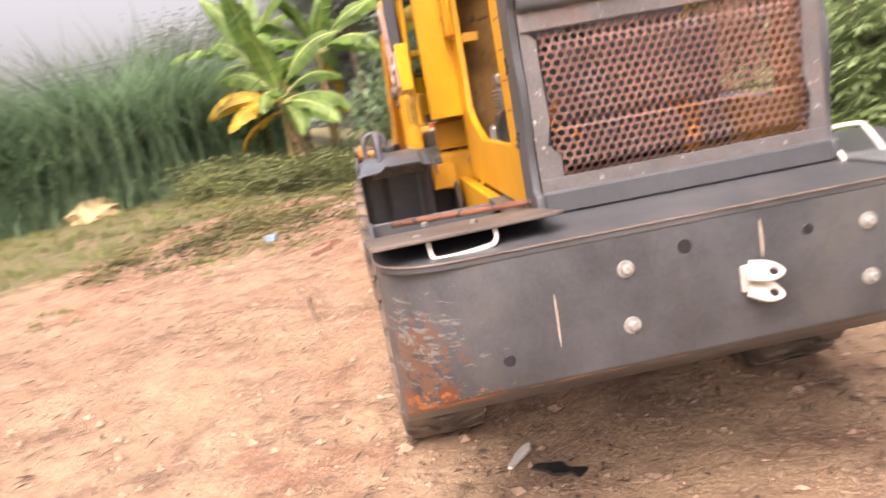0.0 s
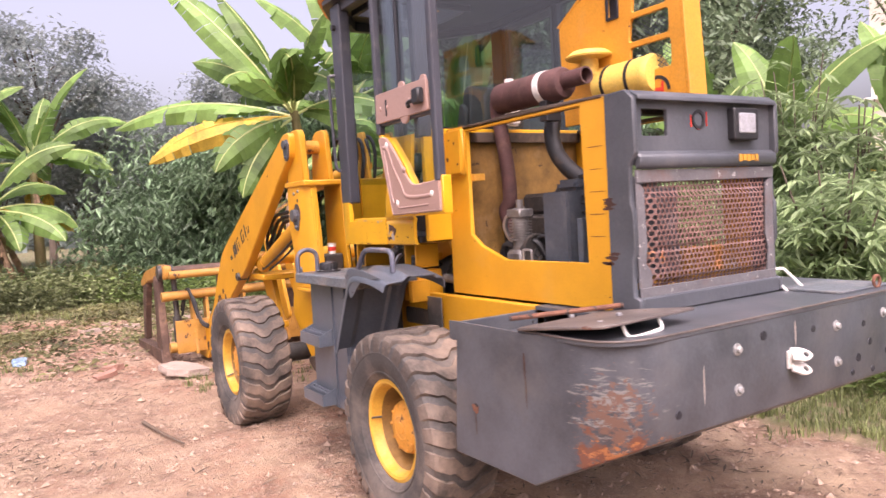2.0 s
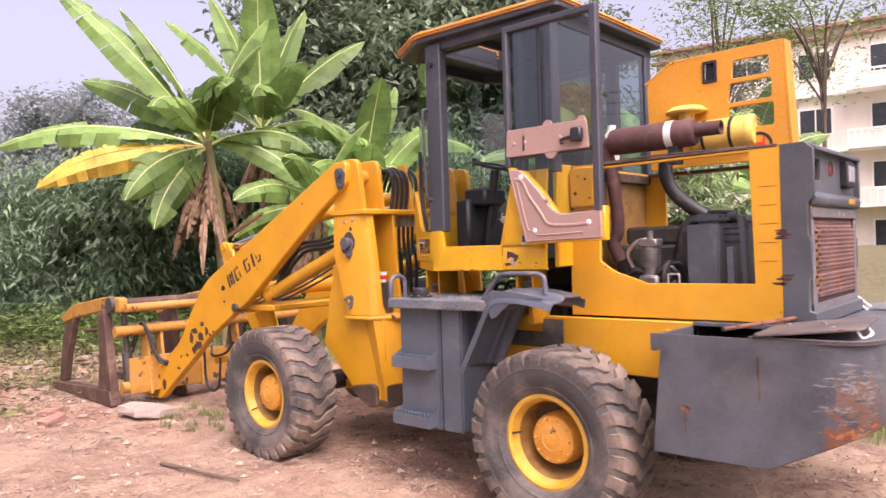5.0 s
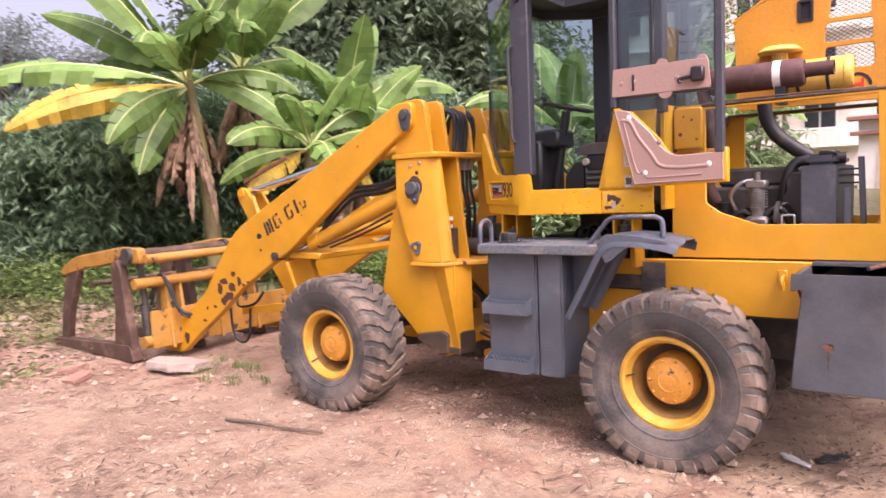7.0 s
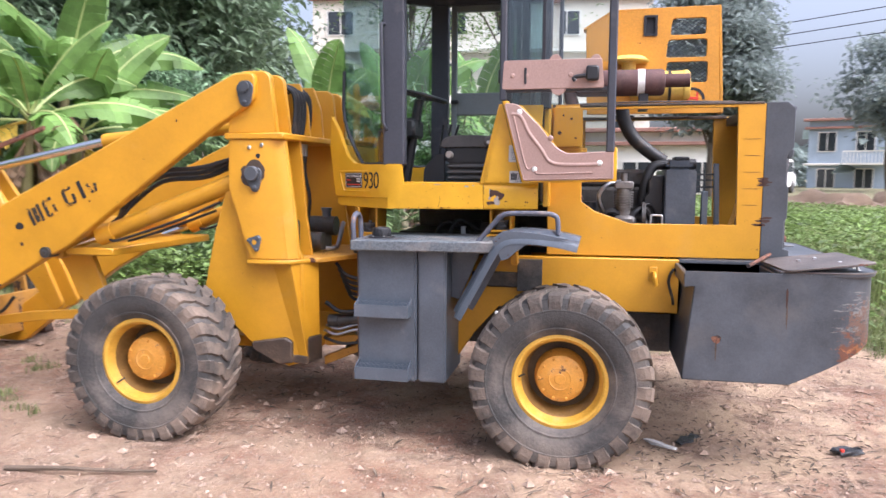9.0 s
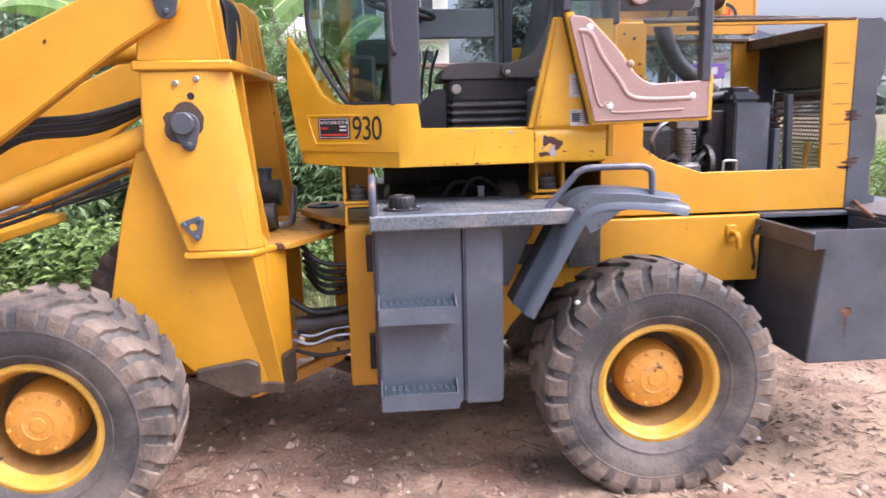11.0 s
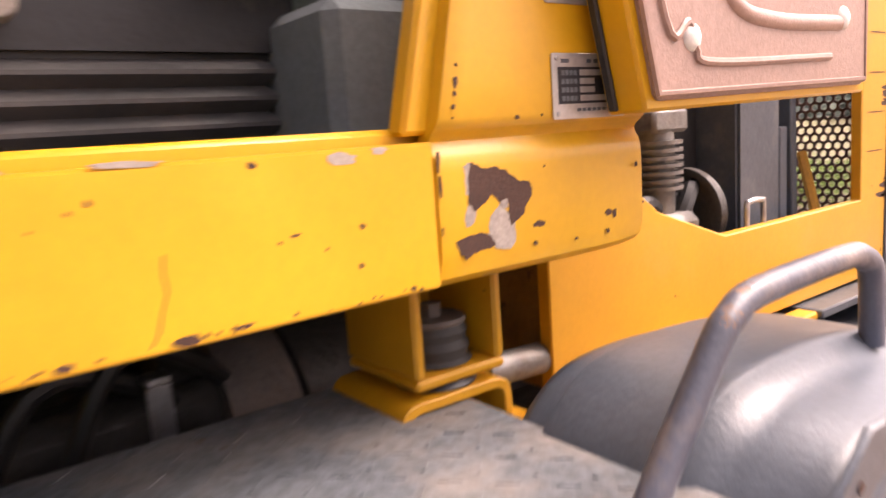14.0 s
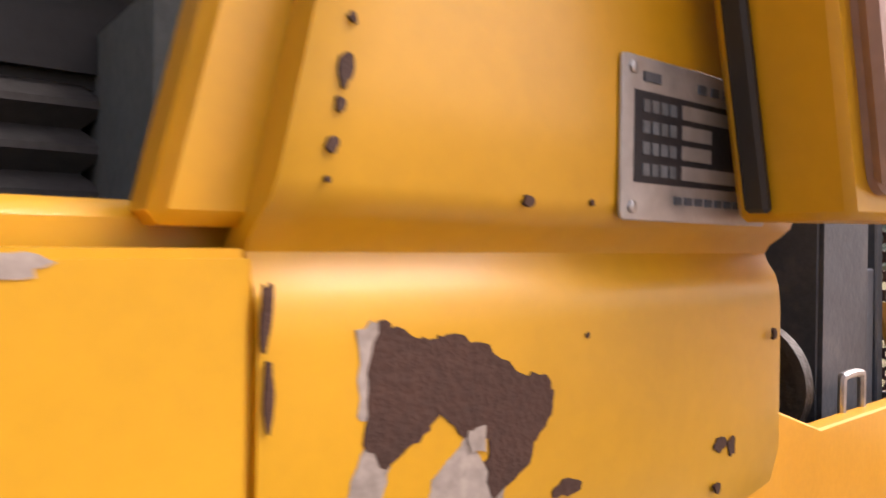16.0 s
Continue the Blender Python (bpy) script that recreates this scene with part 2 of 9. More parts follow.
GRAPPLE = mat("scraped_grapple_paint", (0.42, 0.205, 0.032), 0.55, var=0.25, vscale=4, chips=((0.10, 0.055, 0.035), 0.14, 5), dust=((0.22, 0.14, 0.07), 0.3, 4), bump=0.1)
CHIP = mat("rust_chip", (0.062, 0.027, 0.017), 0.75, var=0.2, vscale=25, grain=0.08, gscale=220, bump=0.15, bscale=250)


def corner_scuffs(m):
    """Paint scraped off round the counterweight's rear corner, rust at its foot."""
    n, l = m.node_tree.nodes, m.node_tree.links
    b = n["Principled BSDF"]
    tc = n.new("ShaderNodeTexCoord")
    col = b.inputs["Base Color"].links[0].from_socket
    for centre, size, stretch, scale, cut, colour in (
            ((-1.58, 0.93, 0.95), (0.20, 0.22, 0.22), (0.8, 0.8, 4.0), 13, 0.66, (0.17, 0.168, 0.16)),
            ((-1.58, 0.93, 0.88), (0.16, 0.18, 0.20), (1.6, 1.6, 2.2), 16, 0.62, (0.13, 0.075, 0.055)),
            ((-1.57, 0.92, 0.76), (0.17, 0.22, 0.10), (1.0, 1.0, 1.5), 11, 0.58, (0.13, 0.05, 0.03)),
            ((-1.60, 0.88, 0.755), (0.15, 0.22, 0.08), (1.4, 1.4, 2.5), 17, 0.62, (0.30, 0.12, 0.045)),
            ((-1.66, 0.55, 0.76), (0.10, 0.60, 0.03), (1.0, 1.0, 3.0), 8, 0.62, (0.30, 0.20, 0.14))):
        mp = n.new("ShaderNodeMapping")
        mp.vector_type = "TEXTURE"
        mp.inputs["Location"].default_value, mp.inputs["Scale"].default_value = centre, size
        l.new(tc.outputs["Object"], mp.inputs["Vector"])
        ln = n.new("ShaderNodeVectorMath")
        ln.operation = "LENGTH"
        l.new(mp.outputs[0], ln.inputs[0])
        st = n.new("ShaderNodeMapping")
        st.inputs["Scale"].default_value = stretch
        l.new(tc.outputs["Object"], st.inputs["Vector"])
        nz = n.new("ShaderNodeTexNoise")
        nz.inputs["Scale"].default_value, nz.inputs["Detail"].default_value, nz.inputs["Roughness"].default_value = scale, 8.0, 0.72
        l.new(st.outputs[0], nz.inputs["Vector"])
        s = n.new("ShaderNodeMath")
        s.operation = "MULTIPLY_ADD"
        s.inputs[1].default_value = -0.22
        l.new(ln.outputs["Value"], s.inputs[0])
        l.new(nz.outputs["Fac"], s.inputs[2])
        r = n.new("ShaderNodeMapRange")
        r.inputs[1].default_value, r.inputs[2].default_value = cut - 0.24, cut - 0.20
        l.new(s.outputs[0], r.inputs[0])
        x = n.new("ShaderNodeMix")
        x.data_type = "RGBA"
        l.new(r.outputs[0], x.inputs[0])
        l.new(col, x.inputs[6])
        x.inputs[7].default_value = (*colour, 1)
        col = x.outputs[2]
    l.new(col, b.inputs["Base Color"])
    return m


CW_PAINT = corner_scuffs(mat("scraped_grey_paint", (0.070, 0.078, 0.090), 0.42, var=0.28, vscale=3.5, grain=0.05, chips=((0.20, 0.195, 0.19), 0.02, 7), dust=((0.105, 0.103, 0.102), 0.3, 2.8), bump=0.06, bscale=40))
ZINC = mat("dull_zinc", (0.36, 0.36, 0.35), 0.5, metal=0.4, var=0.2, vscale=30)
GLASS = glass_mat("window_glass", (0.72, 0.80, 0.81))
QUARTER = glass_mat("quarter_glass", (0.45, 0.56, 0.58))
TINTED = glass_mat("tinted_glass", (0.32, 0.42, 0.44))


# ---- building helpers ----
def link(name, me, material, parent=None, label="", smooth=False):
    ob = new(name, me)
    if material is not None:
        me.materials.append(material)
    if smooth:
        me.polygons.foreach_set("use_smooth", [True] * len(me.polygons))
        me.set_sharp_from_angle(angle=radians(38))
    if parent is not None:
        ob.parent = parent
    if label:
        ob["label"] = label
    return ob


def part(name, bm, material, parent, label="", smooth=False, at=None):
    me = bpy.data.meshes.new(name)
    bmesh.ops.recalc_face_normals(bm, faces=bm.faces)
    bm.to_mesh(me)
    bm.free()
    ob = link(name, me, material, parent, label, smooth)
    if at is not None:
        ob.matrix_local = at
    return ob


def root(name, at=(0, 0, 0), label="", category="", group="", kind=""):
    e = new(name)
    e.empty_display_size = 0.2
    e.location = at
    return tagged(e, label, category, group, kind)


def soften(bm, w, seg=1, angle=30):
    if w <= 0:
        return bm
    es = [e for e in bm.edges if len(e.link_faces) == 2 and e.calc_face_angle(0) > radians(angle)]
    bmesh.ops.bevel(bm, geom=es, offset=w, segments=seg, affect="EDGES", clamp_overlap=True)
    return bm


def box(x0, x1, y0, y1, z0, z1, bev=0.004, seg=1):
    bm = bmesh.new()
    bmesh.ops.create_cube(bm, size=1, matrix=Matrix.LocRotScale(((x0 + x1) / 2, (y0 + y1) / 2, (z0 + z1) / 2), None, (abs(x1 - x0), abs(y1 - y0), abs(z1 - z0))))
    return soften(bm, bev, seg)


def to3(axis, u, v, w):
    return {"x": (w, u, v), "y": (u, w, v), "z": (u, v, w)}[axis]


def extr(pts, axis, a, b, bev=0.003, holes=()):
    """A plate: outline pts, with holes, between a and b along the axis."""
    bm = bmesh.new()
    edges = []
    for loop in (pts, *holes):
        vs = [bm.verts.new(to3(axis, u, v, a)) for u, v in loop]
        edges += [bm.edges.new((vs[i], vs[(i + 1) % len(vs)])) for i in range(len(vs))]
    if holes:
        bmesh.ops.triangle_fill(bm, edges=edges, use_beauty=True, use_dissolve=False)
        bmesh.ops.dissolve_limit(bm, angle_limit=0.01, verts=bm.verts, edges=[e for e in bm.edges if len(e.link_faces) == 2])
    else:
        bm.faces.new(bm.verts)
    g = bmesh.ops.extrude_face_region(bm, geom=bm.faces[:])
    d = Vector(to3(axis, 0, 0, b - a))
    bmesh.ops.translate(bm, verts=[v for v in g["geom"] if isinstance(v, bmesh.types.BMVert)], vec=d)
    bmesh.ops.recalc_face_normals(bm, faces=bm.faces)
    return soften(bm, bev)


def spline(pts, steps=6):
    """Points on a smooth curve through pts."""
    p = [Vector(q) for q in pts]
    if len(p) < 3 or steps < 2:
        return p
    p = [2 * p[0] - p[1], *p, 2 * p[-1] - p[-2]]
    out = []
    for i in range(1, len(p) - 2):
        for k in range(steps):
            t = k / steps
            out.append(0.5 * (2 * p[i] + (p[i + 1] - p[i - 1]) * t + (2 * p[i - 1] - 5 * p[i] + 4 * p[i + 1] - p[i + 2]) * t * t + (3 * p[i] - p[i - 1] - 3 * p[i + 1] + p[i + 2]) * t ** 3))
    out.append(p[-2])
    return out


def tube(pts, r, seg=10, steps=6, r1=None):
    """A round bar or hose through pts; r1: its radius at the far end."""
    line = spline(pts, steps)
    bm = bmesh.new()
    rings = []
    side = None
    for i, c in enumerate(line):
        d = (line[min(i + 1, len(line) - 1)] - line[max(i - 1, 0)]).normalized()
        if side is None:
            side = d.orthogonal().normalized()
        side = (side - d * side.dot(d)).normalized()
        up = d.cross(side)
        rr = r if r1 is None else r + (r1 - r) * i / (len(line) - 1)
        rings.append([bm.verts.new(c + side * rr * math.cos(2 * math.pi * k / seg) + up * rr * math.sin(2 * math.pi * k / seg)) for k in range(seg)])
    for a, b in zip(rings, rings[1:]):
        for k in range(seg):
            bm.faces.new((a[k], a[(k + 1) % seg], b[(k + 1) % seg], b[k]))
    bm.faces.new(rings[0][::-1])
    bm.faces.new(rings[-1])
    return bm


def cyl(p0, p1, r, seg=20, bev=0.0, r1=None):
    bm = tube([p0, p1], r, seg, 1, r1)
    return soften(bm, bev, 2, 50)


def lathe(profile, seg=48, axis="y", centre=(0, 0, 0), caps=True):
    """A turned body: profile of (radius, place along the axis)."""
    bm = bmesh.new()
    rings = []
    for r, w in profile:
        ring = []
        for k in range(seg):
            a = 2 * math.pi * k / seg
            ring.append(bm.verts.new(Vector(to3(axis, r * math.cos(a), r * math.sin(a), w)) + Vector(centre)))
        rings.append(ring)
    for a, b in zip(rings, rings[1:]):
        for k in range(seg):
            bm.faces.new((a[k], a[(k + 1) % seg], b[(k + 1) % seg], b[k]))
    if caps and profile[0] != profile[-1]:
        if profile[0][0] > 1e-4:
            bm.faces.new(rings[0][::-1])
        if profile[-1][0] > 1e-4:
            bm.faces.new(rings[-1])
    bmesh.ops.remove_doubles(bm, verts=bm.verts, dist=1e-5)
    return bm


def join(*bms):
    out = bmesh.new()
    for b in bms:
        me = bpy.data.meshes.new("tmp")
        b.to_mesh(me)
        b.free()
        out.from_mesh(me)
        bpy.data.meshes.remove(me)
    return out


def moved(bm, m):
    bmesh.ops.transform(bm, matrix=m, verts=bm.verts)
    return bm


def arc(cx, cz, r, a0, a1, n=8):
    return [(cx + r * math.cos(radians(a0 + (a1 - a0) * i / n)), cz + r * math.sin(radians(a0 + (a1 - a0) * i / n))) for i in range(n + 1)]


def circle(cx, cz, r, n=14):
    return arc(cx, cz, r, 0, 360 - 360 / n, n - 1)


def blob(cx, cz, r, seed, n=22, squash=1.0, rough_edge=0.35):
    """An irregular outline, for chips and stains."""
    rnd = random.Random(seed)
    k = [(rnd.uniform(-1, 1), rnd.uniform(0, 6.28)) for _ in range(6)]
    out = []
    for i in range(n):
        a = 2 * math.pi * i / n
        q = 1 + rough_edge * sum(c / (j + 1) * math.sin((j + 1) * a + ph) for j, (c, ph) in enumerate(k)) + rnd.uniform(-0.07, 0.07)
        out.append((cx + r * q * math.cos(a), cz + r * q * squash * math.sin(a)))
    return out


def bolt(p, axis="y", r=0.014, h=0.012, out=1):
    bm = lathe([(0.0, h * out), (r * 0.7, h * out), (r, h * out * 0.75), (r, 0)], 6, axis, p)
    return bm


def words(text, size, thick=0.001, spacing=1.0):
    cu = bpy.data.curves.new("words", "FONT")
    cu.body, cu.size, cu.extrude, cu.space_character = text, size, thick, spacing
    ob = bpy.data.objects.new("words", cu)
    scene.collection.objects.link(ob)
    bpy.context.view_layer.update()
    me = bpy.data.meshes.new_from_object(ob.evaluated_get(bpy.context.evaluated_depsgraph_get()))
    bpy.data.objects.remove(ob)
    bm = bmesh.new()
    bm.from_mesh(me)
    bpy.data.meshes.remove(me)
    return bm


# ---- the wheel loader: forward +x, its left side +y ----
loader = root("wheel_loader", (0, 0, 0), "yellow wheel loader with log grapple and worn paint on bare earth", "wheel loader")


def add(name, bm, material, label="", smooth=False, under=None):
    return part(name, bm, material, under or loader, label, smooth)


# wheels
def tyre_mesh(R=0.54, w=0.40):
    h = w / 2
    prof = [(0.265, -h * 0.66), (0.30, -h * 0.86), (0.38, -h * 0.99), (0.45, -h), (0.500, -h * 0.94), (0.519, -h * 0.82), (0.525, 0), (0.519, h * 0.82), (0.500, h * 0.94), (0.45, h), (0.38, h * 0.99), (0.30, h * 0.86), (0.265, h * 0.66)]
    bm = bmesh.new()
    seg = 72
    rings = [[bm.verts.new((r * math.cos(2 * math.pi * k / seg), y, r * math.sin(2 * math.pi * k / seg))) for k in range(seg)] for r, y in prof]
    for a, b in zip(rings, rings[1:]):
        for k in range(seg):
            f = bm.faces.new((a[k], a[(k + 1) % seg], b[(k + 1) % seg], b[k]))
            f.smooth = True
    # thin rings moulded on the outer wall
    bm2 = join(bm, lathe([(0.315, h * 0.885), (0.318, h * 0.915), (0.326, h * 0.925), (0.329, h * 0.90)], seg, caps=False), lathe([(0.425, h * 0.99), (0.428, h * 1.008), (0.436, h * 1.008), (0.44, h * 0.99)], seg, caps=False))
    return bm2


def tread_mesh(R=0.54, w=0.40, n=26):
    bm = bmesh.new()
    h = w / 2
    for i in range(n):
        for s in (1, -1):
            a0 = 2 * math.pi * i / n
            stations = [(-0.002, 0.0, 0.508, R, 0.074), (0.03, 0.015, 0.508, R, 0.074), (0.085, 0.12, 0.508, R, 0.078), (0.12, 0.125, 0.506, R, 0.080), (h * 0.90, 0.18, 0.502, R - 0.005, 0.082), (h * 0.97, 0.19, 0.47, R - 0.022, 0.080), (h * 1.004, 0.195, 0.455, R - 0.055, 0.07)]
            rows = []
            for y, da, rb, rt, hw in stations:
                a = a0 - da
                pts = []
                for r, k in ((rb - 0.02, -1.2), (rt, -0.9), (rt, 0.9), (rb - 0.02, 1.2)):
                    t = a + k * hw
                    pts.append(bm.verts.new((r * math.cos(t), s * y, r * math.sin(t))))
                rows.append(pts)
            for p, q in zip(rows, rows[1:]):
                for j in range(3):
                    bm.faces.new((p[j], p[j + 1], q[j + 1], q[j]))
            bm.faces.new(rows[0])
            bm.faces.new(rows[-1][::-1])
    return bm


def rim_mesh():
    return lathe([(0.245, -0.12), (0.262, 0.115), (0.272, 0.135), (0.285, 0.138), (0.288, 0.128), (0.281, 0.150), (0.262, 0.156), (0.250, 0.148), (0.243, 0.12), (0.236, 0.105), (0.228, 0.09)], 64, caps=False)


def hub_mesh(depth):
    return lathe([(0.0, depth + 0.042), (0.03, depth + 0.042), (0.034, depth + 0.037), (0.06, depth + 0.036), (0.064, depth + 0.039), (0.07, depth + 0.035), (0.108, depth + 0.034), (0.124, depth + 0.026), (0.138, depth + 0.020), (0.147, depth), (0.150, depth - 0.04), (0.158, depth - 0.05), (0.160, depth - 0.16)], 40)


def make_wheel(name, c, side, hub_depth, label, ref=None):
    m = pose(*c) @ (pose(0, 0, 0, 0, 0, 180) if side < 0 else pose(0, 0, 0)) @ pose(0, 0, 0, 0, 17 * c[0], 0)
    if ref is None:
        w = part("wheel", rim_mesh(), YELLOW_RIM, loader, label, True, m)
        part("rim_well", lathe([(0.2285, 0.092), (0.2225, 0.062), (0.214, 0.02), (0.203, -0.05)], 48, caps=False), WELL, w, "dirty inner barrel of the rim, darkened for shade", True)
        part("rim_disc", lathe([(0.204, -0.045), (0.19, -0.07), (0.165, -0.075), (0.15, -0.09), (0.0, -0.09)], 48), WELL_DISC, w, "disc behind the hub, its colour darkened for shade", True)
        part("tyre", tyre_mesh(), RUBBER, w, "dusty black rubber tyre", True)
        part("tread", tread_mesh(), TREAD, w, "chevron tread lugs caked with earth")
        part("hub_cap", hub_mesh(hub_depth), ORANGE_HUB, w, "orange hub cap", True)
        for k in range(10):
            a = 2 * math.pi * k / 10
            part("wheel_bolt", bolt((0.122 * math.cos(a), hub_depth + 0.024, 0.122 * math.sin(a)), "y", 0.010, 0.012), ORANGE_HUB, w)
        part("valve", cyl((0.21, 0.10, 0.02), (0.235, 0.155, 0.02), 0.006, 8), BLACK, w)
        return w
    w = ref.copy()
    scene.collection.objects.link(w)
    w.matrix_local = m
    for o in ref.children:
        k = o.copy()
        scene.collection.objects.link(k)
        k.parent = w
    return w


rear_wheel = make_wheel("wheel", (-0.005, 0.885, 0.495), 1, 0.055, "rear wheel with yellow rim and chevron tyre")
make_wheel("wheel", (-0.005, -0.885, 0.495), -1, 0.055, "", rear_wheel)
front_wheel = make_wheel("wheel", (2.655, 1.005, 0.49), 1, 0.07, "front wheel with yellow rim and chevron tyre", None)
make_wheel("wheel", (2.655, -0.93, 0.49), -1, 0.07, "", front_wheel)
for x, y0, y1 in ((-0.005, -0.80, 0.80), (2.655, -0.84, 0.90)):
    add("axle", join(cyl((x, y0, 0.493), (x, y1, 0.493), 0.085, 20), lathe([(0.09, -0.2), (0.2, -0.12), (0.22, 0), (0.2, 0.12), (0.09, 0.2)], 24, "y", (x, 0.05, 0.493))), CASTING, "", True)


# counterweight
def rounded(pts, r, n=6):
    """Outline with the corners rounded."""
    out = []
    for i, p in enumerate(pts):
        rr = r[i] if isinstance(r, (list, tuple)) else r
        a, b, c = Vector(pts[i - 1]), Vector(p), Vector(pts[(i + 1) % len(pts)])
        if rr <= 0:
            out.append(tuple(b))
            continue
        u, v = (a - b).normalized(), (c - b).normalized()
        d = min(rr, (a - b).length * 0.45, (c - b).length * 0.45)
        s, e = b + u * d, b + v * d
        for k in range(n + 1):
            t = k / n
            out.append(tuple((1 - t) ** 2 * s + 2 * t * (1 - t) * b + t * t * e))
    return out


cw_plan = rounded([(-0.68, 1.05), (-1.695, 1.03), (-1.695, -1.03), (-0.68, -1.05)], [0, 0.30, 0.30, 0], 8)
bm = extr(cw_plan, "z", 0.56, 1.09, 0.0)
for co, no in (((-1.27, 0, 0.575), (-0.42, 0, -0.80)), ((-0.70, 0, 0.8), (1, 0, 0.1))):
    bmesh.ops.bisect_plane(bm, geom=bm.verts[:] + bm.edges[:] + bm.faces[:], plane_co=co, plane_no=no, clear_outer=True)
    bmesh.ops.holes_fill(bm, edges=[e for e in bm.edges if e.is_boundary], sides=0)
low_edges = [e for e in bm.edges if len(e.link_faces) == 2 and e.calc_face_angle(0) > radians(35) and min(v.co.z for v in e.verts) < 1.085]
bmesh.ops.bevel(bm, geom=low_edges, offset=0.006, segments=1, affect="EDGES", clamp_overlap=True)
counterweight = add("counterweight", bm, CW_PAINT, "dark grey steel counterweight with scraped, rusty corner", True)
wall_in = rounded([(-0.72, 1.035), (-1.68, 1.015), (-1.68, -1.015), (-0.72, -1.035)], [0, 0.29, 0.29, 0], 8)
wall_plan = cw_plan[:] + wall_in[::-1]
add("counterweight_rim", extr(wall_plan, "z", 1.090, 1.172, 0.0), CW_PAINT, "", True, counterweight)
deck_plan = rounded([(-0.70, 0.56), (-1.17, 0.56), (-1.17, 1.036), (-1.698, 1.034), (-1.698, -1.034), (-0.70, -1.05)], [0, 0, 0, 0.30, 0.30, 0], 8)
add("deck", extr(deck_plan, "z", 1.160, 1.182, 0.004), GREY, "dark grey deck plate", True, counterweight)
add("deck_edge", tube([(x, y, 1.1815) for x, y in deck_plan[2:-1]], 0.0045, 6, 1), LID, "worn brown edge of the deck plate", True, counterweight)
for b in ((-0.70, -0.675, 0.50, 1.04, 1.08, 1.16), (-1.18, -1.16, 0.56, 1.02, 1.09, 1.16)):
    add("deck_wall", box(*b), GREY, "", False, counterweight)
lid = add("lid", moved(extr(rounded([(-0.24, -0.27), (0.22, -0.27), (0.22, 0.28), (-0.24, 0.28)], 0.04), "z", 0, 0.012, 0.003), pose(-1.39, 0.77, 1.207, 0, 6.5, 4)), LID, "loose battery lid lying tilted on the deck")
add("lid_handle", tube([(-1.585, 0.875, 1.222), (-1.605, 0.87, 1.185), (-1.618, 0.84, 1.178), (-1.618, 0.72, 1.187), (-1.605, 0.69, 1.20), (-1.58, 0.685, 1.235)], 0.008, 8, 5), WHITE, "white bent rod handle", True, lid)
for x, y in ((-1.3, 0.86), (-1.42, 0.72), (-1.5, 0.9)):
    add("lid_bolt", bolt((x, y, 1.222), "z", 0.013, 0.012), STEEL, "", False, lid)
add("lid_rod", cyl((-1.02, 0.96, 1.20), (-1.32, 0.30, 1.232), 0.011, 8), RUSTY, "", True, lid)
add("deck_handle", tube([(-1.36, -0.50, 1.18), (-1.27, -0.50, 1.26), (-1.25, -0.52, 1.277), (-1.25, -0.62, 1.277), (-1.27, -0.64, 1.26), (-1.36, -0.64, 1.18)], 0.008, 8, 4), WHITE, "white rod handle", True, counterweight)
add("deck_plate", extr(rounded([(-1.30, -0.50), (-1.62, -0.50), (-1.62, -0.95), (-1.30, -0.95)], 0.03), "z", 1.183, 1.194, 0.002), GREY_DUSTY, "", False, counterweight)
add("lifting_ring", tube([(-1.62 + 0.0, -0.82 + 0.028 * math.cos(a), 1.212 + 0.028 * math.sin(a)) for a in np.linspace(0, 6.283, 13)], 0.008, 8, 1), RUSTY, "small rusty lifting ring", True, counterweight)
for y, zs in ((0.37, (1.07, 0.91)), (-0.325, (1.07, 0.91)), (-0.72, (1.08,))):
    for z in zs:
        add("counterweight_bolt", join(lathe([(0.0, -1.714), (0.010, -1.714), (0.013, -1.711), (0.0135, -1.700), (0.024, -1.699), (0.025, -1.69)], 16, "x", (0, y, z))), ZINC, "zinc bolt with washer", True, counterweight)
rnd = random.Random(4)
for y, z in ((-0.15, 1.08), (-0.55, 1.05), (-0.60, 0.96), (-0.62, 0.83), (-0.45, 0.84), (0.72, 0.88), (0.2, 1.1), (-0.75, 0.9), (-0.5, 0.9)):
    add("plug_hole", lathe([(0.0, -1.6975), (rnd.uniform(0.012, 0.02), -1.6975), (0.021, -1.69)], 14, "x", (0, y, z)), INK, "", False, counterweight)
ear_out = rounded([(-0.034, 0), (0.034, 0), (0.038, 0.065), (0.0, 0.115), (-0.038, 0.065)], [0, 0, 0.05, 0.05, 0.05], 5)
tow = add("tow_bracket", box(-1.710, -1.694, 0.005, 0.055, 0.94, 1.015, 0.004), DIRTY_WHITE, "white painted tow bracket with two ears", False, counterweight)
for z, dz in ((1.0, -0.10), (0.955, -0.35)):
    d = Vector((-0.45, -0.85, dz)).normalized()
    side = d.cross(Vector((-0.65, 0.35, 0.70))).normalized()
    n = side.cross(d)
    m = Matrix(((side.x, d.x, n.x, -1.708), (side.y, d.y, n.y, 0.035), (side.z, d.z, n.z, z), (0, 0, 0, 1)))
    add("tow_ear", moved(extr(ear_out, "z", -0.007, 0.007, 0.002, [circle(0.0, 0.072, 0.014)]), m @ Matrix.Scale(0.88, 4)), DIRTY_WHITE, "", False, tow)
# paint worn through at the rear corner: thin flakes that follow the rounded corner


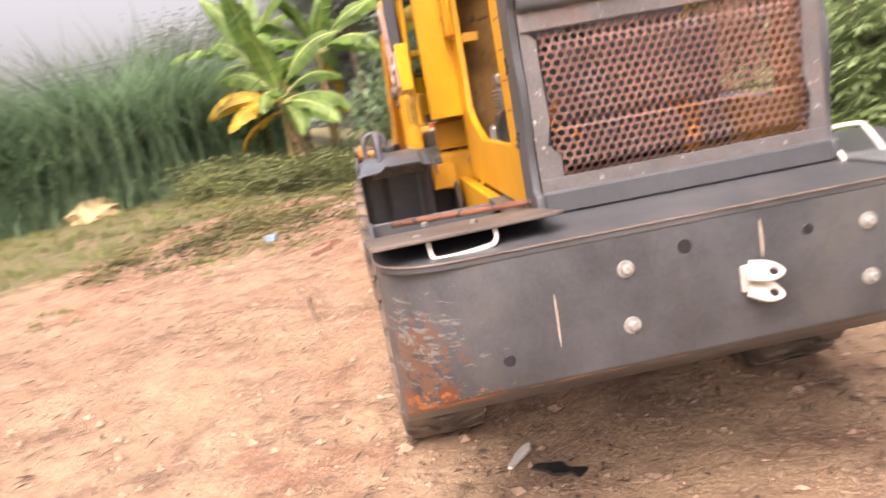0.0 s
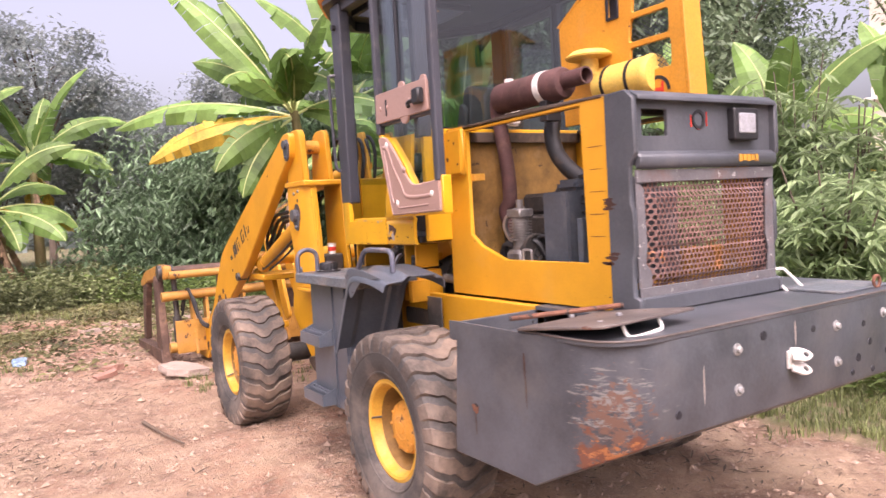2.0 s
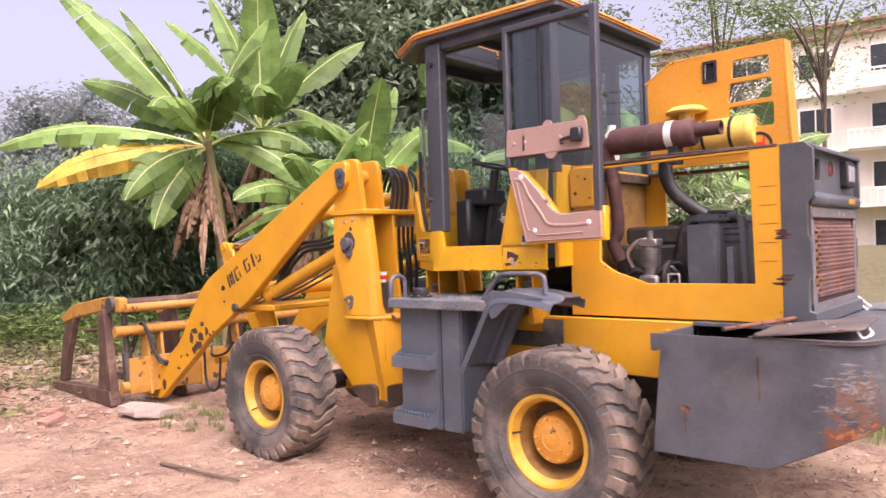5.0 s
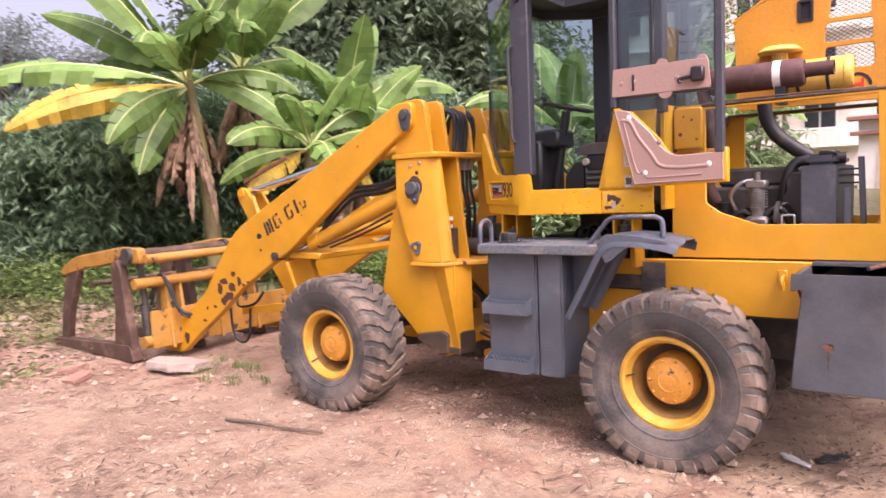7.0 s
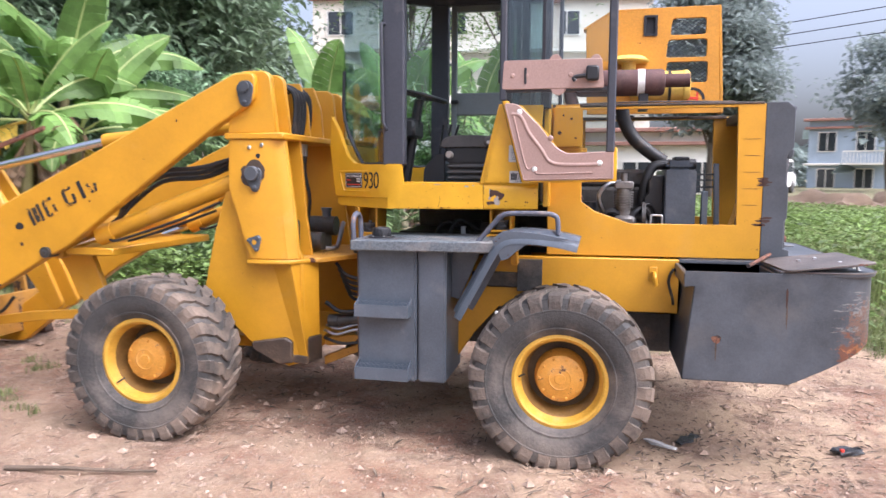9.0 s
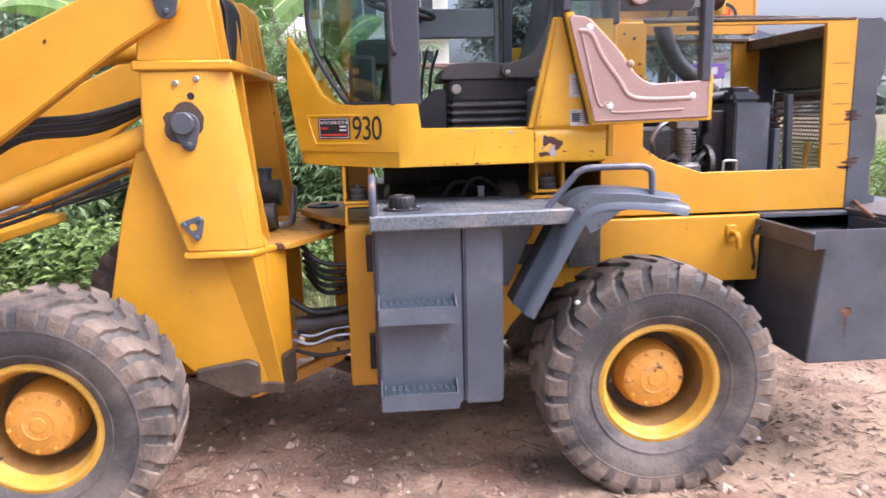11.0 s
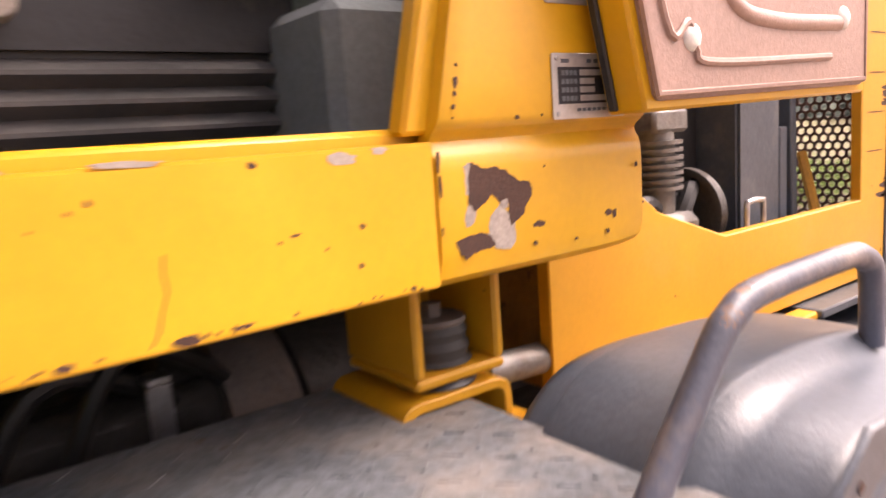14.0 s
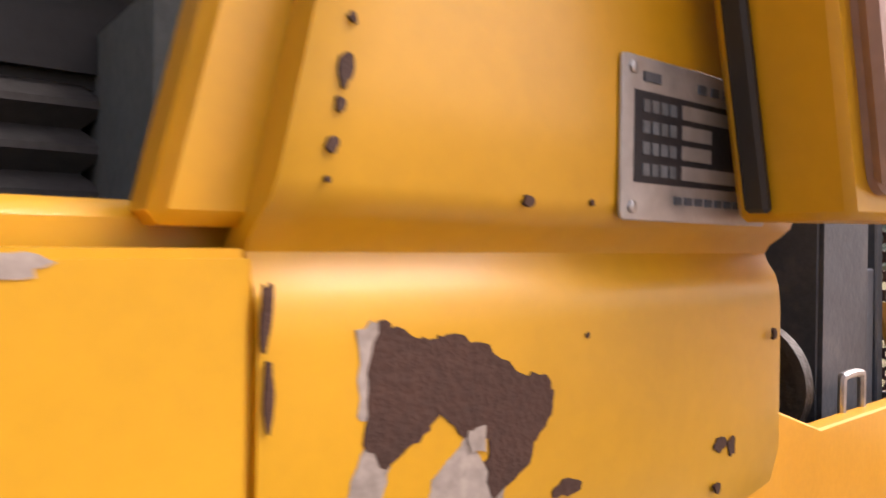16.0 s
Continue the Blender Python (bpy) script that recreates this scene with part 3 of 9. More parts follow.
def on_corner(s, z, lift=0.0015):
    """A place on the corner's face, s metres along it from the side to the rear."""
    run = 0.0
    pts = cw_plan[:20]
    for a, b in zip(pts, pts[1:]):
        A, B = Vector(a), Vector(b)
        L = (B - A).length
        if run + L >= s or b is pts[-1]:
            p = A + (B - A) * ((s - run) / L)
            nrm = Vector(((B - A).y, -(B - A).x)).normalized()
            nrm = -nrm if nrm.dot(p - Vector((-1.1, 0))) < 0 else nrm
            return Vector((*(p + nrm * lift), z))
        run += L


def flake(s, z, r, seed, squash, material, name, label=""):
    bm = bmesh.new()
    loop = blob(s, z, r, seed, 18, squash, 0.4)
    loop = [(a, max(b, 0.60 + max(0.0, -(on_corner(a, 1.0).x + 1.27)) * 0.52)) for a, b in loop]
    c = bm.verts.new(on_corner(s, sum(b for _, b in loop) / len(loop)))
    vs = [bm.verts.new(on_corner(a, b)) for a, b in loop]
    for i in range(len(vs)):
        bm.faces.new((c, vs[i], vs[(i + 1) % len(vs)]))
    return add(name, bm, material, label, False, counterweight)


flake(0.17, 0.80, 0.024, 77, 1.0, RUSTY, "rust_patch", "rusty drain hole")
flake(0.174, 0.725, 0.005, 78, 11.0, OILY_RUST, "rust_streak")
flake(0.53, 1.03, 0.006, 79, 8.5, CHIP, "rust_streak")
flake(0.532, 0.92, 0.004, 82, 16.0, OILY_RUST, "rust_streak")
flake(1.36, 0.95, 0.0035, 80, 22.0, PRIMER, "scratch")
flake(1.95, 1.08, 0.005, 81, 11.0, PRIMER, "scratch")


# rear frame
arch = [(0.80, 1.172), (-0.70, 1.178), (-0.70, 0.84), (0.42, 0.84), (0.58, 0.66), (0.74, 0.42), (0.90, 0.42)]
rear_frame = add("rear_frame", extr(arch, "y", 0.50, 0.55, 0.005), YELLOW, "yellow rear frame side plate", True)
add("frame_plate", extr(arch, "y", -0.55, -0.50, 0.005), YELLOW, "", True, rear_frame)
add("frame_belly", join(box(-0.68, 1.30, -0.36, 0.36, 0.55, 0.80), box(-0.70, -0.66, -0.5, 0.5, 0.84, 1.15)), CASTING, "oily underside of frame and gearbox", False, rear_frame)
add("frame_pocket", box(0.26, 0.60, 0.545, 0.575, 0.97, 1.07, 0.01), CASTING, "oily access panel", False, rear_frame)
add("tie_hook", join(tube([(-0.545, 0.55, 1.09), (-0.55, 0.60, 1.09), (-0.552, 0.615, 1.07), (-0.56, 0.615, 1.02)], 0.014, 8, 4), box(-0.57, -0.52, 0.545, 0.56, 1.04, 1.13)), YELLOW, "", True, rear_frame)
add("wheel_hose", tube([(-0.70, 0.57, 1.10), (-0.66, 0.60, 1.12), (-0.635, 0.60, 1.05), (-0.66, 0.59, 0.95), (-0.67, 0.56, 0.90)], 0.009, 8, 5), HOSE, "", True, rear_frame)
add("mount_post", box(1.24, 1.40, 0.36, 0.52, 0.36, 1.172, 0.008), YELLOW, "yellow end post of the rear frame", False, rear_frame)

# hood
side_out = [(0.12, 1.185), (0.12, 2.12), (-1.19, 2.13), (-1.19, 1.19)]
side_open = [(-0.09, 2.108), (-0.092, 1.53), (-0.18, 1.468), (-0.40, 1.394), (-1.03, 1.397), (-1.012, 2.112)]
hood = add("hood_body", extr(side_out, "y", 0.472, 0.50, 0.003, [side_open]), YELLOW, "yellow engine hood side with open hatch", True)
add("hood_side", extr(side_out, "y", -0.50, -0.472, 0.003, [side_open]), YELLOW, "", True, hood)
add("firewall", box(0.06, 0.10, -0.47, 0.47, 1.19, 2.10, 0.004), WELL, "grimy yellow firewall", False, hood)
for b in ((-0.12, 0.0, 0.40, 0.472, 1.83, 1.87),):
    add("hatch_frame", box(*b, 0.003), YELLOW_WORN, "", False, hood)
add("top_rail", join(box(-1.16, 0.1, 0.36, 0.505, 2.128, 2.142, 0.003), tube([(-0.05, 0.42, 2.15), (-0.5, 0.46, 2.155), (-1.0, 0.44, 2.15)], 0.006, 6, 4)), OILY_RUST, "dark oily top rail of the hood opening", False, hood)
add("cross_rail", join(box(-1.16, -1.10, -0.47, 0.47, 2.06, 2.12, 0.003), box(0.02, 0.06, -0.47, 0.47, 2.06, 2.12, 0.003), box(-1.1, 0.02, -0.50, -0.44, 2.115, 2.135, 0.003)), OILY_RUST, "", False, hood)
for i, (x, z, r) in enumerate(((-1.180, 1.665, 0.042), (-1.185, 1.425, 0.040), (-1.165, 1.645, 0.030), (-1.165, 1.405, 0.034), (-1.19, 1.44, 0.030), (-1.175, 1.68, 0.028), (-1.17, 1.65, 0.02), (0.09, 1.87, 0.02), (0.09, 1.83, 0.015), (-1.165, 1.40, 0.018))):
    loop = blob(x, z, r, 300 + i, 30, 0.24 if x < -1.1 else 0.5, 0.6)
    add("rust_patch", extr([(max(a, -1.172), b) for a, b in loop], "y", 0.499, 0.5007, 0), CHIP, "", False, hood)
    if x < -1.1:
        add("rust_patch", extr([(min(a, -1.170), b) for a, b in loop], "y", 0.503, 0.5047, 0), CHIP, "", False, hood)
for i in range(5):
    z = 1.52 + 0.10 * i
    add("scratch", extr(blob(-1.10, z, 0.05, 320 + i, 14, 0.03, 0.2), "y", 0.4995, 0.5012, 0), CHIP, "", False, hood)

# rear shell with grille
shell_side = [(-1.17, 1.19), (-1.17, 2.135), (-1.29, 2.14), (-1.335, 2.10), (-1.335, 1.87), (-1.30, 1.82), (-1.30, 1.66), (-1.315, 1.62), (-1.315, 1.45), (-1.30, 1.42), (-1.30, 1.26), (-1.335, 1.25), (-1.335, 1.19)]
shell = add("rear_shell", extr(shell_side, "y", 0.476, 0.504, 0.004), GREY, "dark grey rear radiator shell", True)
add("shell_side", extr(shell_side, "y", -0.504, -0.476, 0.004), GREY, "", True, shell)
add("shell_base", box(-1.335, -1.17, -0.476, 0.476, 1.185, 1.255, 0.006), GREY, "", False, shell)
add("shell_top", extr([(-1.17, 2.09), (-1.17, 2.135), (-1.29, 2.14), (-1.345, 2.11), (-1.345, 2.09), (-1.28, 2.11)], "y", -0.478, 0.478, 0.004), GREY, "", True, shell)
panel_out = [(-0.475, 1.82), (-0.475, 2.115), (0.475, 2.115), (0.475, 1.82)]
win = rounded([(0.26, 1.945), (0.26, 2.06), (0.42, 2.06), (0.42, 1.945)], 0.01, 3)
add("rear_panel", join(extr(panel_out, "x", -1.305, -1.285, 0.003, [win]), extr([(-1.305, 1.80), (-1.34, 1.81), (-1.345, 1.855), (-1.31, 1.885)], "y", -0.476, 0.476, 0.008)), GREY, "dark grey rear panel with a window cut-out", True, shell)
lamp = add("rear_lamp", extr(rounded([(-0.155, 1.925), (-0.155, 2.075), (-0.335, 2.075), (-0.335, 1.925)], 0.015), "x", -1.345, -1.30, 0.006), BLACK, "square rear work lamp", True, shell)
add("lamp_lens", extr(rounded([(-0.185, 1.955), (-0.185, 2.05), (-0.305, 2.05), (-0.305, 1.955)], 0.012), "x", -1.352, -1.34, 0.005), LENS, "", True, lamp)
badge = add("badge", lathe([(0.030, -1.310), (0.044, -1.310), (0.044, -1.303), (0.03, -1.303), (0.030, -1.310)], 24, "x", (0, 0.055, 2.02)), BLACK, "dark ring badge with red marks", False, shell)
for y0, y1, z0, z1 in ((-0.005, 0.0, 1.99, 2.055), (0.102, 0.108, 1.985, 2.04), (0.045, 0.065, 1.975, 1.985)):
    add("badge_mark", box(-1.3085, -1.304, y0, y1, z0, z1, 0), RED, "", False, badge)
for i in range(5):
    add("faded_letter", box(-1.3475, -1.343, -0.20 - i * 0.03, -0.178 - i * 0.03, 1.825 + 0.004 * (i % 2), 1.858, 0), YELLOW_WORN, "", False, shell)


def perforated(y0, y1, z0, z1, pitch, hole, depth):
    """A plate of hexagonal cells, each with a round-edged hole; depth(y, z) gives its relief."""
    verts, faces = [], []
    R = pitch / math.sqrt(3)
    rows = int((z1 - z0) / (1.5 * R))
    cols = int((y1 - y0) / pitch)
    for r in range(rows):
        for c in range(cols):
            cy, cz = y0 + pitch * (c + 0.5 + 0.5 * (r % 2)), z0 + R + 1.5 * R * r
            if cy > y1 - pitch * 0.3:
                continue
            b = len(verts)
            for rad, back in ((R * 1.001, 0), (hole, 0), (hole, 0.004)):
                for k in range(6):
                    a = math.pi / 6 + math.pi / 3 * k
                    y, z = cy + rad * math.cos(a), cz + rad * math.sin(a)
                    verts.append((depth(y, z) + back, y, z))
            for k in range(6):
                j = (k + 1) % 6
                faces += [(b + k, b + j, b + 6 + j, b + 6 + k), (b + 6 + k, b + 6 + j, b + 12 + j, b + 12 + k)]
    return verts, faces


def relief(y, z):
    s = min(max((0.40 - abs(y)) / 0.03, 0), 1) * min(max((z - 1.30) / 0.03, 0), 1) * min(max((1.71 - z) / 0.03, 0), 1)
    fold = 0.012 * min(max(1 - abs(z - 1.455) / 0.015, 0), 1)
    return -1.298 - 0.028 * s + fold * s


v, f = perforated(-0.435, 0.435, 1.275, 1.775, 0.027, 0.0108, relief)
me = bpy.data.meshes.new("grille")
me.from_pydata(v, [], f)
grille = link("grille", me, GRILLE, shell, "rusty perforated sheet radiator grille")
add("grille_frame", join(extr([(-0.476, 1.745), (-0.476, 1.80), (0.476, 1.80), (0.476, 1.745)], "x", -1.318, -1.303, 0.002), extr([(-0.476, 1.25), (-0.476, 1.295), (0.476, 1.295), (0.476, 1.25)], "x", -1.315, -1.300, 0.002),
    extr([(0.40, 1.25), (0.40, 1.36), (0.435, 1.40), (0.42, 1.47), (0.43, 1.72), (0.476, 1.76), (0.476, 1.25)], "x", -1.312, -1.302, 0.002), extr([(-0.41, 1.25), (-0.43, 1.40), (-0.41, 1.47), (-0.42, 1.72), (-0.476, 1.76), (-0.476, 1.25)], "x", -1.312, -1.302, 0.002)), GRILLE_EDGE, "worn frame of the grille, paint flaked to white", False, shell)

# engine bay
radiator = add("radiator", box(-0.80, -0.612, -0.40, 0.405, 1.26, 1.735, 0.008, 2), COOLER, "dark blue-grey radiator with hose neck")
add("radiator_tank", box(-0.785, -0.625, -0.30, 0.33, 1.735, 1.795, 0.02, 2), COOLER, "", True, radiator)
add("radiator_cap", box(-0.775, -0.68, 0.06, 0.22, 1.795, 1.822, 0.006), BLACK, "", True, radiator)
for z in (1.62, 1.665, 1.70):
    add("radiator_bar", box(-0.935, -0.80, 0.30, 0.315, z, z + 0.012, 0.002), BLACK, "", False, radiator)
add("radiator_stay", box(-0.875, -0.838, 0.33, 0.385, 1.26, 1.60, 0.003), GREY_TANK, "", False, radiator)
add("radiator_stay", extr([(-0.925, 1.26), (-0.955, 1.26), (-0.935, 1.775), (-0.905, 1.775)], "y", 0.33, 0.375, 0.003), GREY_TANK, "pale grey slanted stay", False, radiator)
add("hood_prop", tube([(-0.955, 0.445, 1.275), (-1.0, 0.40, 1.36), (-1.06, 0.33, 1.52)], 0.014, 8, 4), YELLOW_WORN, "worn yellow prop bar", True, radiator)
cowl = add("fan_cowl", extr([(-0.612, 1.28), (-0.49, 1.28), (-0.49, 1.56), (-0.515, 1.58), (-0.515, 1.66), (-0.54, 1.70), (-0.612, 1.70)], "y", -0.28, 0.30, 0.008), BLACK, "dark sheet metal fan cowl")
add("cowl_handle", tube([(-0.525, 0.475, 1.31), (-0.525, 0.475, 1.43), (-0.533, 0.475, 1.447), (-0.585, 0.475, 1.447), (-0.593, 0.475, 1.43), (-0.593, 0.475, 1.31)], 0.0065, 8, 3), STEEL, "", True, cowl)
engine = add("engine_block", join(box(-0.60, -0.02, -0.20, 0.16, 1.22, 1.62, 0.02), box(-0.55, -0.06, -0.12, 0.10, 1.62, 1.74, 0.02), box(-0.62, 0.0, -0.30, 0.30, 1.20, 1.30, 0.02)), CASTING, "oily dark engine block")
compressor = add("compressor", join(cyl((-0.36, 0.355, 1.40), (-0.36, 0.355, 1.62), 0.045, 16), box(-0.42, -0.30, 0.305, 0.405, 1.61, 1.66, 0.008), cyl((-0.36, 0.355, 1.66), (-0.36, 0.355, 1.71), 0.02, 10), box(-0.44, -0.30, 0.275, 0.425, 1.30, 1.44, 0.02)), ALLOY, "finned aluminium air compressor", True, engine)
for z in np.arange(1.49, 1.60, 0.016):
    add("fin", lathe([(0.03, z), (0.062, z), (0.062, z + 0.008), (0.03, z + 0.008)], 20, "z", (-0.36, 0.355, 0)), ALLOY, "", True, compressor)
add("pulley", join(lathe([(0.088, -0.012), (0.102, -0.012), (0.102, 0.012), (0.088, 0.012), (0.088, -0.012)], 40, "x", (-0.485, 0.345, 1.425)), lathe([(0.0, -0.004), (0.09, -0.004), (0.09, 0.004), (0.0, 0.004)], 40, "x", (-0.485, 0.345, 1.425)), cyl((-0.50, 0.345, 1.425), (-0.42, 0.345, 1.425), 0.028, 14)), CASTING, "dark flywheel pulley with a worn rim", True, engine)
add("inlet_pipe", tube([(-0.24, 0.30, 1.44), (-0.20, 0.34, 1.56), (-0.26, 0.34, 1.64), (-0.34, 0.31, 1.66)], 0.014, 8, 6), STEEL, "", True, engine)
add("intake_hose", tube([(-0.34, 0.06, 2.16), (-0.36, 0.10, 2.06), (-0.42, 0.12, 1.95), (-0.52, 0.13, 1.86), (-0.62, 0.12, 1.79)], 0.045, 14, 6), HOSE, "thick black intake hose", True, engine)
add("radiator_hose", tube([(-0.48, 0.22, 1.50), (-0.50, 0.22, 1.64), (-0.54, 0.20, 1.745), (-0.62, 0.18, 1.77), (-0.82, 0.15, 1.775)], 0.033, 14, 6), HOSE, "black radiator hose", True, engine)
add("hose_clamp", cyl((-0.735, 0.166, 1.772), (-0.755, 0.164, 1.773), 0.036, 14), STEEL, "", True, engine)
for i in range(7):
    y = 0.30 + 0.02 * (i % 3)
    add("small_hose", tube([(-0.10 - 0.05 * i, y, 1.26), (-0.16 - 0.05 * i, y + 0.05, 1.40 + 0.03 * (i % 4)), (-0.30 - 0.04 * i, y + 0.02, 1.38 + 0.02 * i), (-0.42 - 0.03 * i, y - 0.04, 1.30)], 0.010 + 0.004 * (i % 3), 8, 5), HOSE, "", True, engine)
add("oil_filter", cyl((-0.14, 0.24, 1.34), (-0.14, 0.24, 1.52), 0.05, 18, 0.008), BLACK, "", True, engine)
add("alternator", join(cyl((-0.52, 0.30, 1.36), (-0.40, 0.30, 1.36), 0.065, 18, 0.01)), CASTING, "", True, engine)

# exhaust and air cleaner
muffler = add("muffler", lathe([(0.0, -0.02), (0.04, -0.02), (0.082, -0.045), (0.086, -0.06), (0.086, -0.58), (0.075, -0.60), (0.045, -0.605)], 28, "x", (0, 0.20, 2.305)), MUFFLER, "rust-brown exhaust muffler", True)
add("tail_pipe", lathe([(0.044, -0.60), (0.044, -0.76), (0.036, -0.76), (0.036, -0.66), (0.0, -0.66)], 20, "x", (0, 0.20, 2.315)), MUFFLER, "", True, muffler)
add("muffler_band", lathe([(0.088, -0.475), (0.0885, -0.475), (0.0885, -0.43), (0.088, -0.43)], 28, "x", (0, 0.20, 2.305)), WHITE, "white tape band", True, muffler)
add("muffler_strap", box(-0.50, -0.44, 0.15, 0.25, 2.12, 2.23, 0.004), BLACK, "", False, muffler)
add("exhaust_pipe", tube([(-0.03, 0.20, 2.305), (0.0, 0.20, 2.29), (0.0, 0.20, 2.22), (-0.03, 0.20, 2.10), (-0.045, 0.18, 1.88), (-0.05, 0.18, 1.72), (-0.02, 0.19, 1.64), (-0.06, 0.17, 1.52)], 0.043, 14, 6), MUFFLER, "rust-brown exhaust pipe", True, muffler)
cleaner = add("air_cleaner", lathe([(0.0, -0.40), (0.10, -0.40), (0.108, -0.41), (0.108, -0.76), (0.112, -0.765), (0.112, -0.79), (0.10, -0.81), (0.0, -0.815)], 28, "x", (0, -0.27, 2.335)), CREAM, "dull yellow air cleaner canister", True)
add("canister_band", lathe([(0.1095, -0.68), (0.112, -0.68), (0.112, -0.66), (0.1095, -0.66)], 28, "x", (0, -0.27, 2.335)), BLACK, "", True, cleaner)
add("canister_band", lathe([(0.1095, -0.50), (0.112, -0.50), (0.112, -0.48), (0.1095, -0.48)], 28, "x", (0, -0.27, 2.335)), BLACK, "", True, cleaner)
add("rain_cap", lathe([(0.05, 2.40), (0.05, 2.49), (0.135, 2.495), (0.14, 2.505), (0.10, 2.535), (0.03, 2.545), (0.0, 2.545)], 32, "z", (-0.385, -0.19, 0)), CREAM, "dull yellow mushroom rain cap", True, cleaner)
reservoir = add("reservoir", join(box(0.0, 0.055, 0.02, 0.14, 2.16, 2.40, 0.015, 2), cyl((0.03, 0.08, 2.40), (0.03, 0.08, 2.44), 0.028, 14)), WHITE, "white plastic reservoir bottle", True)

# raised hood lid
Y = -0.25
lid_out = rounded([(-0.10, 2.14), (-0.08, 2.74), (-0.27, 2.86), (-0.98, 2.87), (-1.02, 2.14)], [0, 0.03, 0.05, 0.02, 0], 4)
lid_holes = [rounded([(-0.49, 2.69), (-0.57, 2.69), (-0.57, 2.82), (-0.49, 2.82)], 0.008, 2)]
for x0, x1, z0, z1 in ((-0.665, -0.905, 2.685, 2.80), (-0.64, -0.915, 2.53, 2.655), (-0.635, -0.925, 2.355, 2.50)):
    lid_holes.append(rounded([(x0, z0), (x1, z0), (x1, z1), (x0 - 0.015, z1)], 0.02, 3))
raised = add("raised_hood", extr(lid_out, "y", Y - 0.012, Y + 0.012, 0.003, lid_holes), DEEP_ORANGE, "raised orange-yellow hood lid with meshed vents", True)
add("hood_edge", join(extr([(-0.98, 2.86), (-1.02, 2.14), (-1.04, 2.14), (-1.0, 2.88), (-0.27, 2.875), (-0.27, 2.86)], "y", Y - 0.12, Y + 0.012, 0.003), extr([(-0.27, 2.86), (-0.08, 2.74), (-0.06, 2.75), (-0.26, 2.875)], "y", Y - 0.12, Y + 0.012, 0.003)), DEEP_ORANGE, "", False, raised)
add("rubber_frame", join(extr(rounded([(-0.482, 2.682), (-0.578, 2.682), (-0.578, 2.828), (-0.482, 2.828)], 0.01), "y", Y + 0.010, Y + 0.020, 0.002, [rounded([(-0.50, 2.70), (-0.56, 2.70), (-0.56, 2.81), (-0.50, 2.81)], 0.005)]), box(-0.565, -0.495, Y - 0.01, Y - 0.006, 2.695, 2.815, 0)), INK, "black rubber framed port", False, raised)


def wire_mesh(x0, x1, z0, z1, y, pitch=0.026, w=0.0022):
    verts, faces = [], []
    for sgn in (1, -1):
        k = -int((z1 - z0 + x1 - x0) / pitch) - 1
        while k * pitch < (z1 - z0) + (x1 - x0):
            pts = []
            for t in (0, 1):
                pts.append(t)
            # line z = z0 + sgn*(x - x0)*0.7 + k*pitch, clipped to the rectangle
            seg = []
            for i in range(13):
                x = x0 + (x1 - x0) * i / 12
                z = (z0 if sgn > 0 else z0) + sgn * (x - x0) * 0.7 + k * pitch
                if z0 <= z <= z1:
                    seg.append((x, z))
            if len(seg) > 1:
                (ax, az), (bx, bz) = seg[0], seg[-1]
                b = len(verts)
                verts += [(ax, y, az - w), (bx, y, bz - w), (bx, y, bz + w), (ax, y, az + w), (ax, y - 0.003, az), (bx, y - 0.003, bz)]
                faces += [(b, b + 1, b + 2, b + 3), (b, b + 1, b + 5, b + 4), (b + 3, b + 2, b + 5, b + 4)]
            k += 1
    me = bpy.data.meshes.new("vent_mesh")
    me.from_pydata(verts, [], faces)
    return me


for x0, x1, z0, z1 in ((-0.91, -0.655, 2.68, 2.805), (-0.92, -0.635, 2.525, 2.66), (-0.93, -0.63, 2.35, 2.505)):
    link("vent_mesh", wire_mesh(x0, x1, z0, z1, Y - 0.016), GREY_TANK, raised, "expanded metal mesh")
mark = add("hood_badge", extr(arc(-0.83, 2.235, 0.085, 0, 180, 12) + arc(-0.83, 2.235, 0.066, 180, 0, 12), "y", Y + 0.0125, Y + 0.0145, 0), INK, "round black and red badge", False, raised)
for x0, x1, z0, z1 in ((-0.87, -0.855, 2.20, 2.285), (-0.805, -0.79, 2.20, 2.285), (-0.855, -0.805, 2.235, 2.255)):
    add("badge_bar", box(x0, x1, Y + 0.0125, Y + 0.0148, z0, z1, 0), RED, "", False, mark)
add("stay", cyl((-0.15, -0.24, 2.30), (-0.30, -0.46, 2.10), 0.008, 8), STEEL, "", True, raised)


# cab
cab = add("cab_floor", extr(rounded([(0.20, -0.67), (1.08, -0.67), (1.55, -0.36), (1.55, 0.36), (1.08, 0.67), (0.20, 0.67)], 0.02, 2), "z", 1.49, 1.53, 0.004), BLACK, "operator cab with open door")


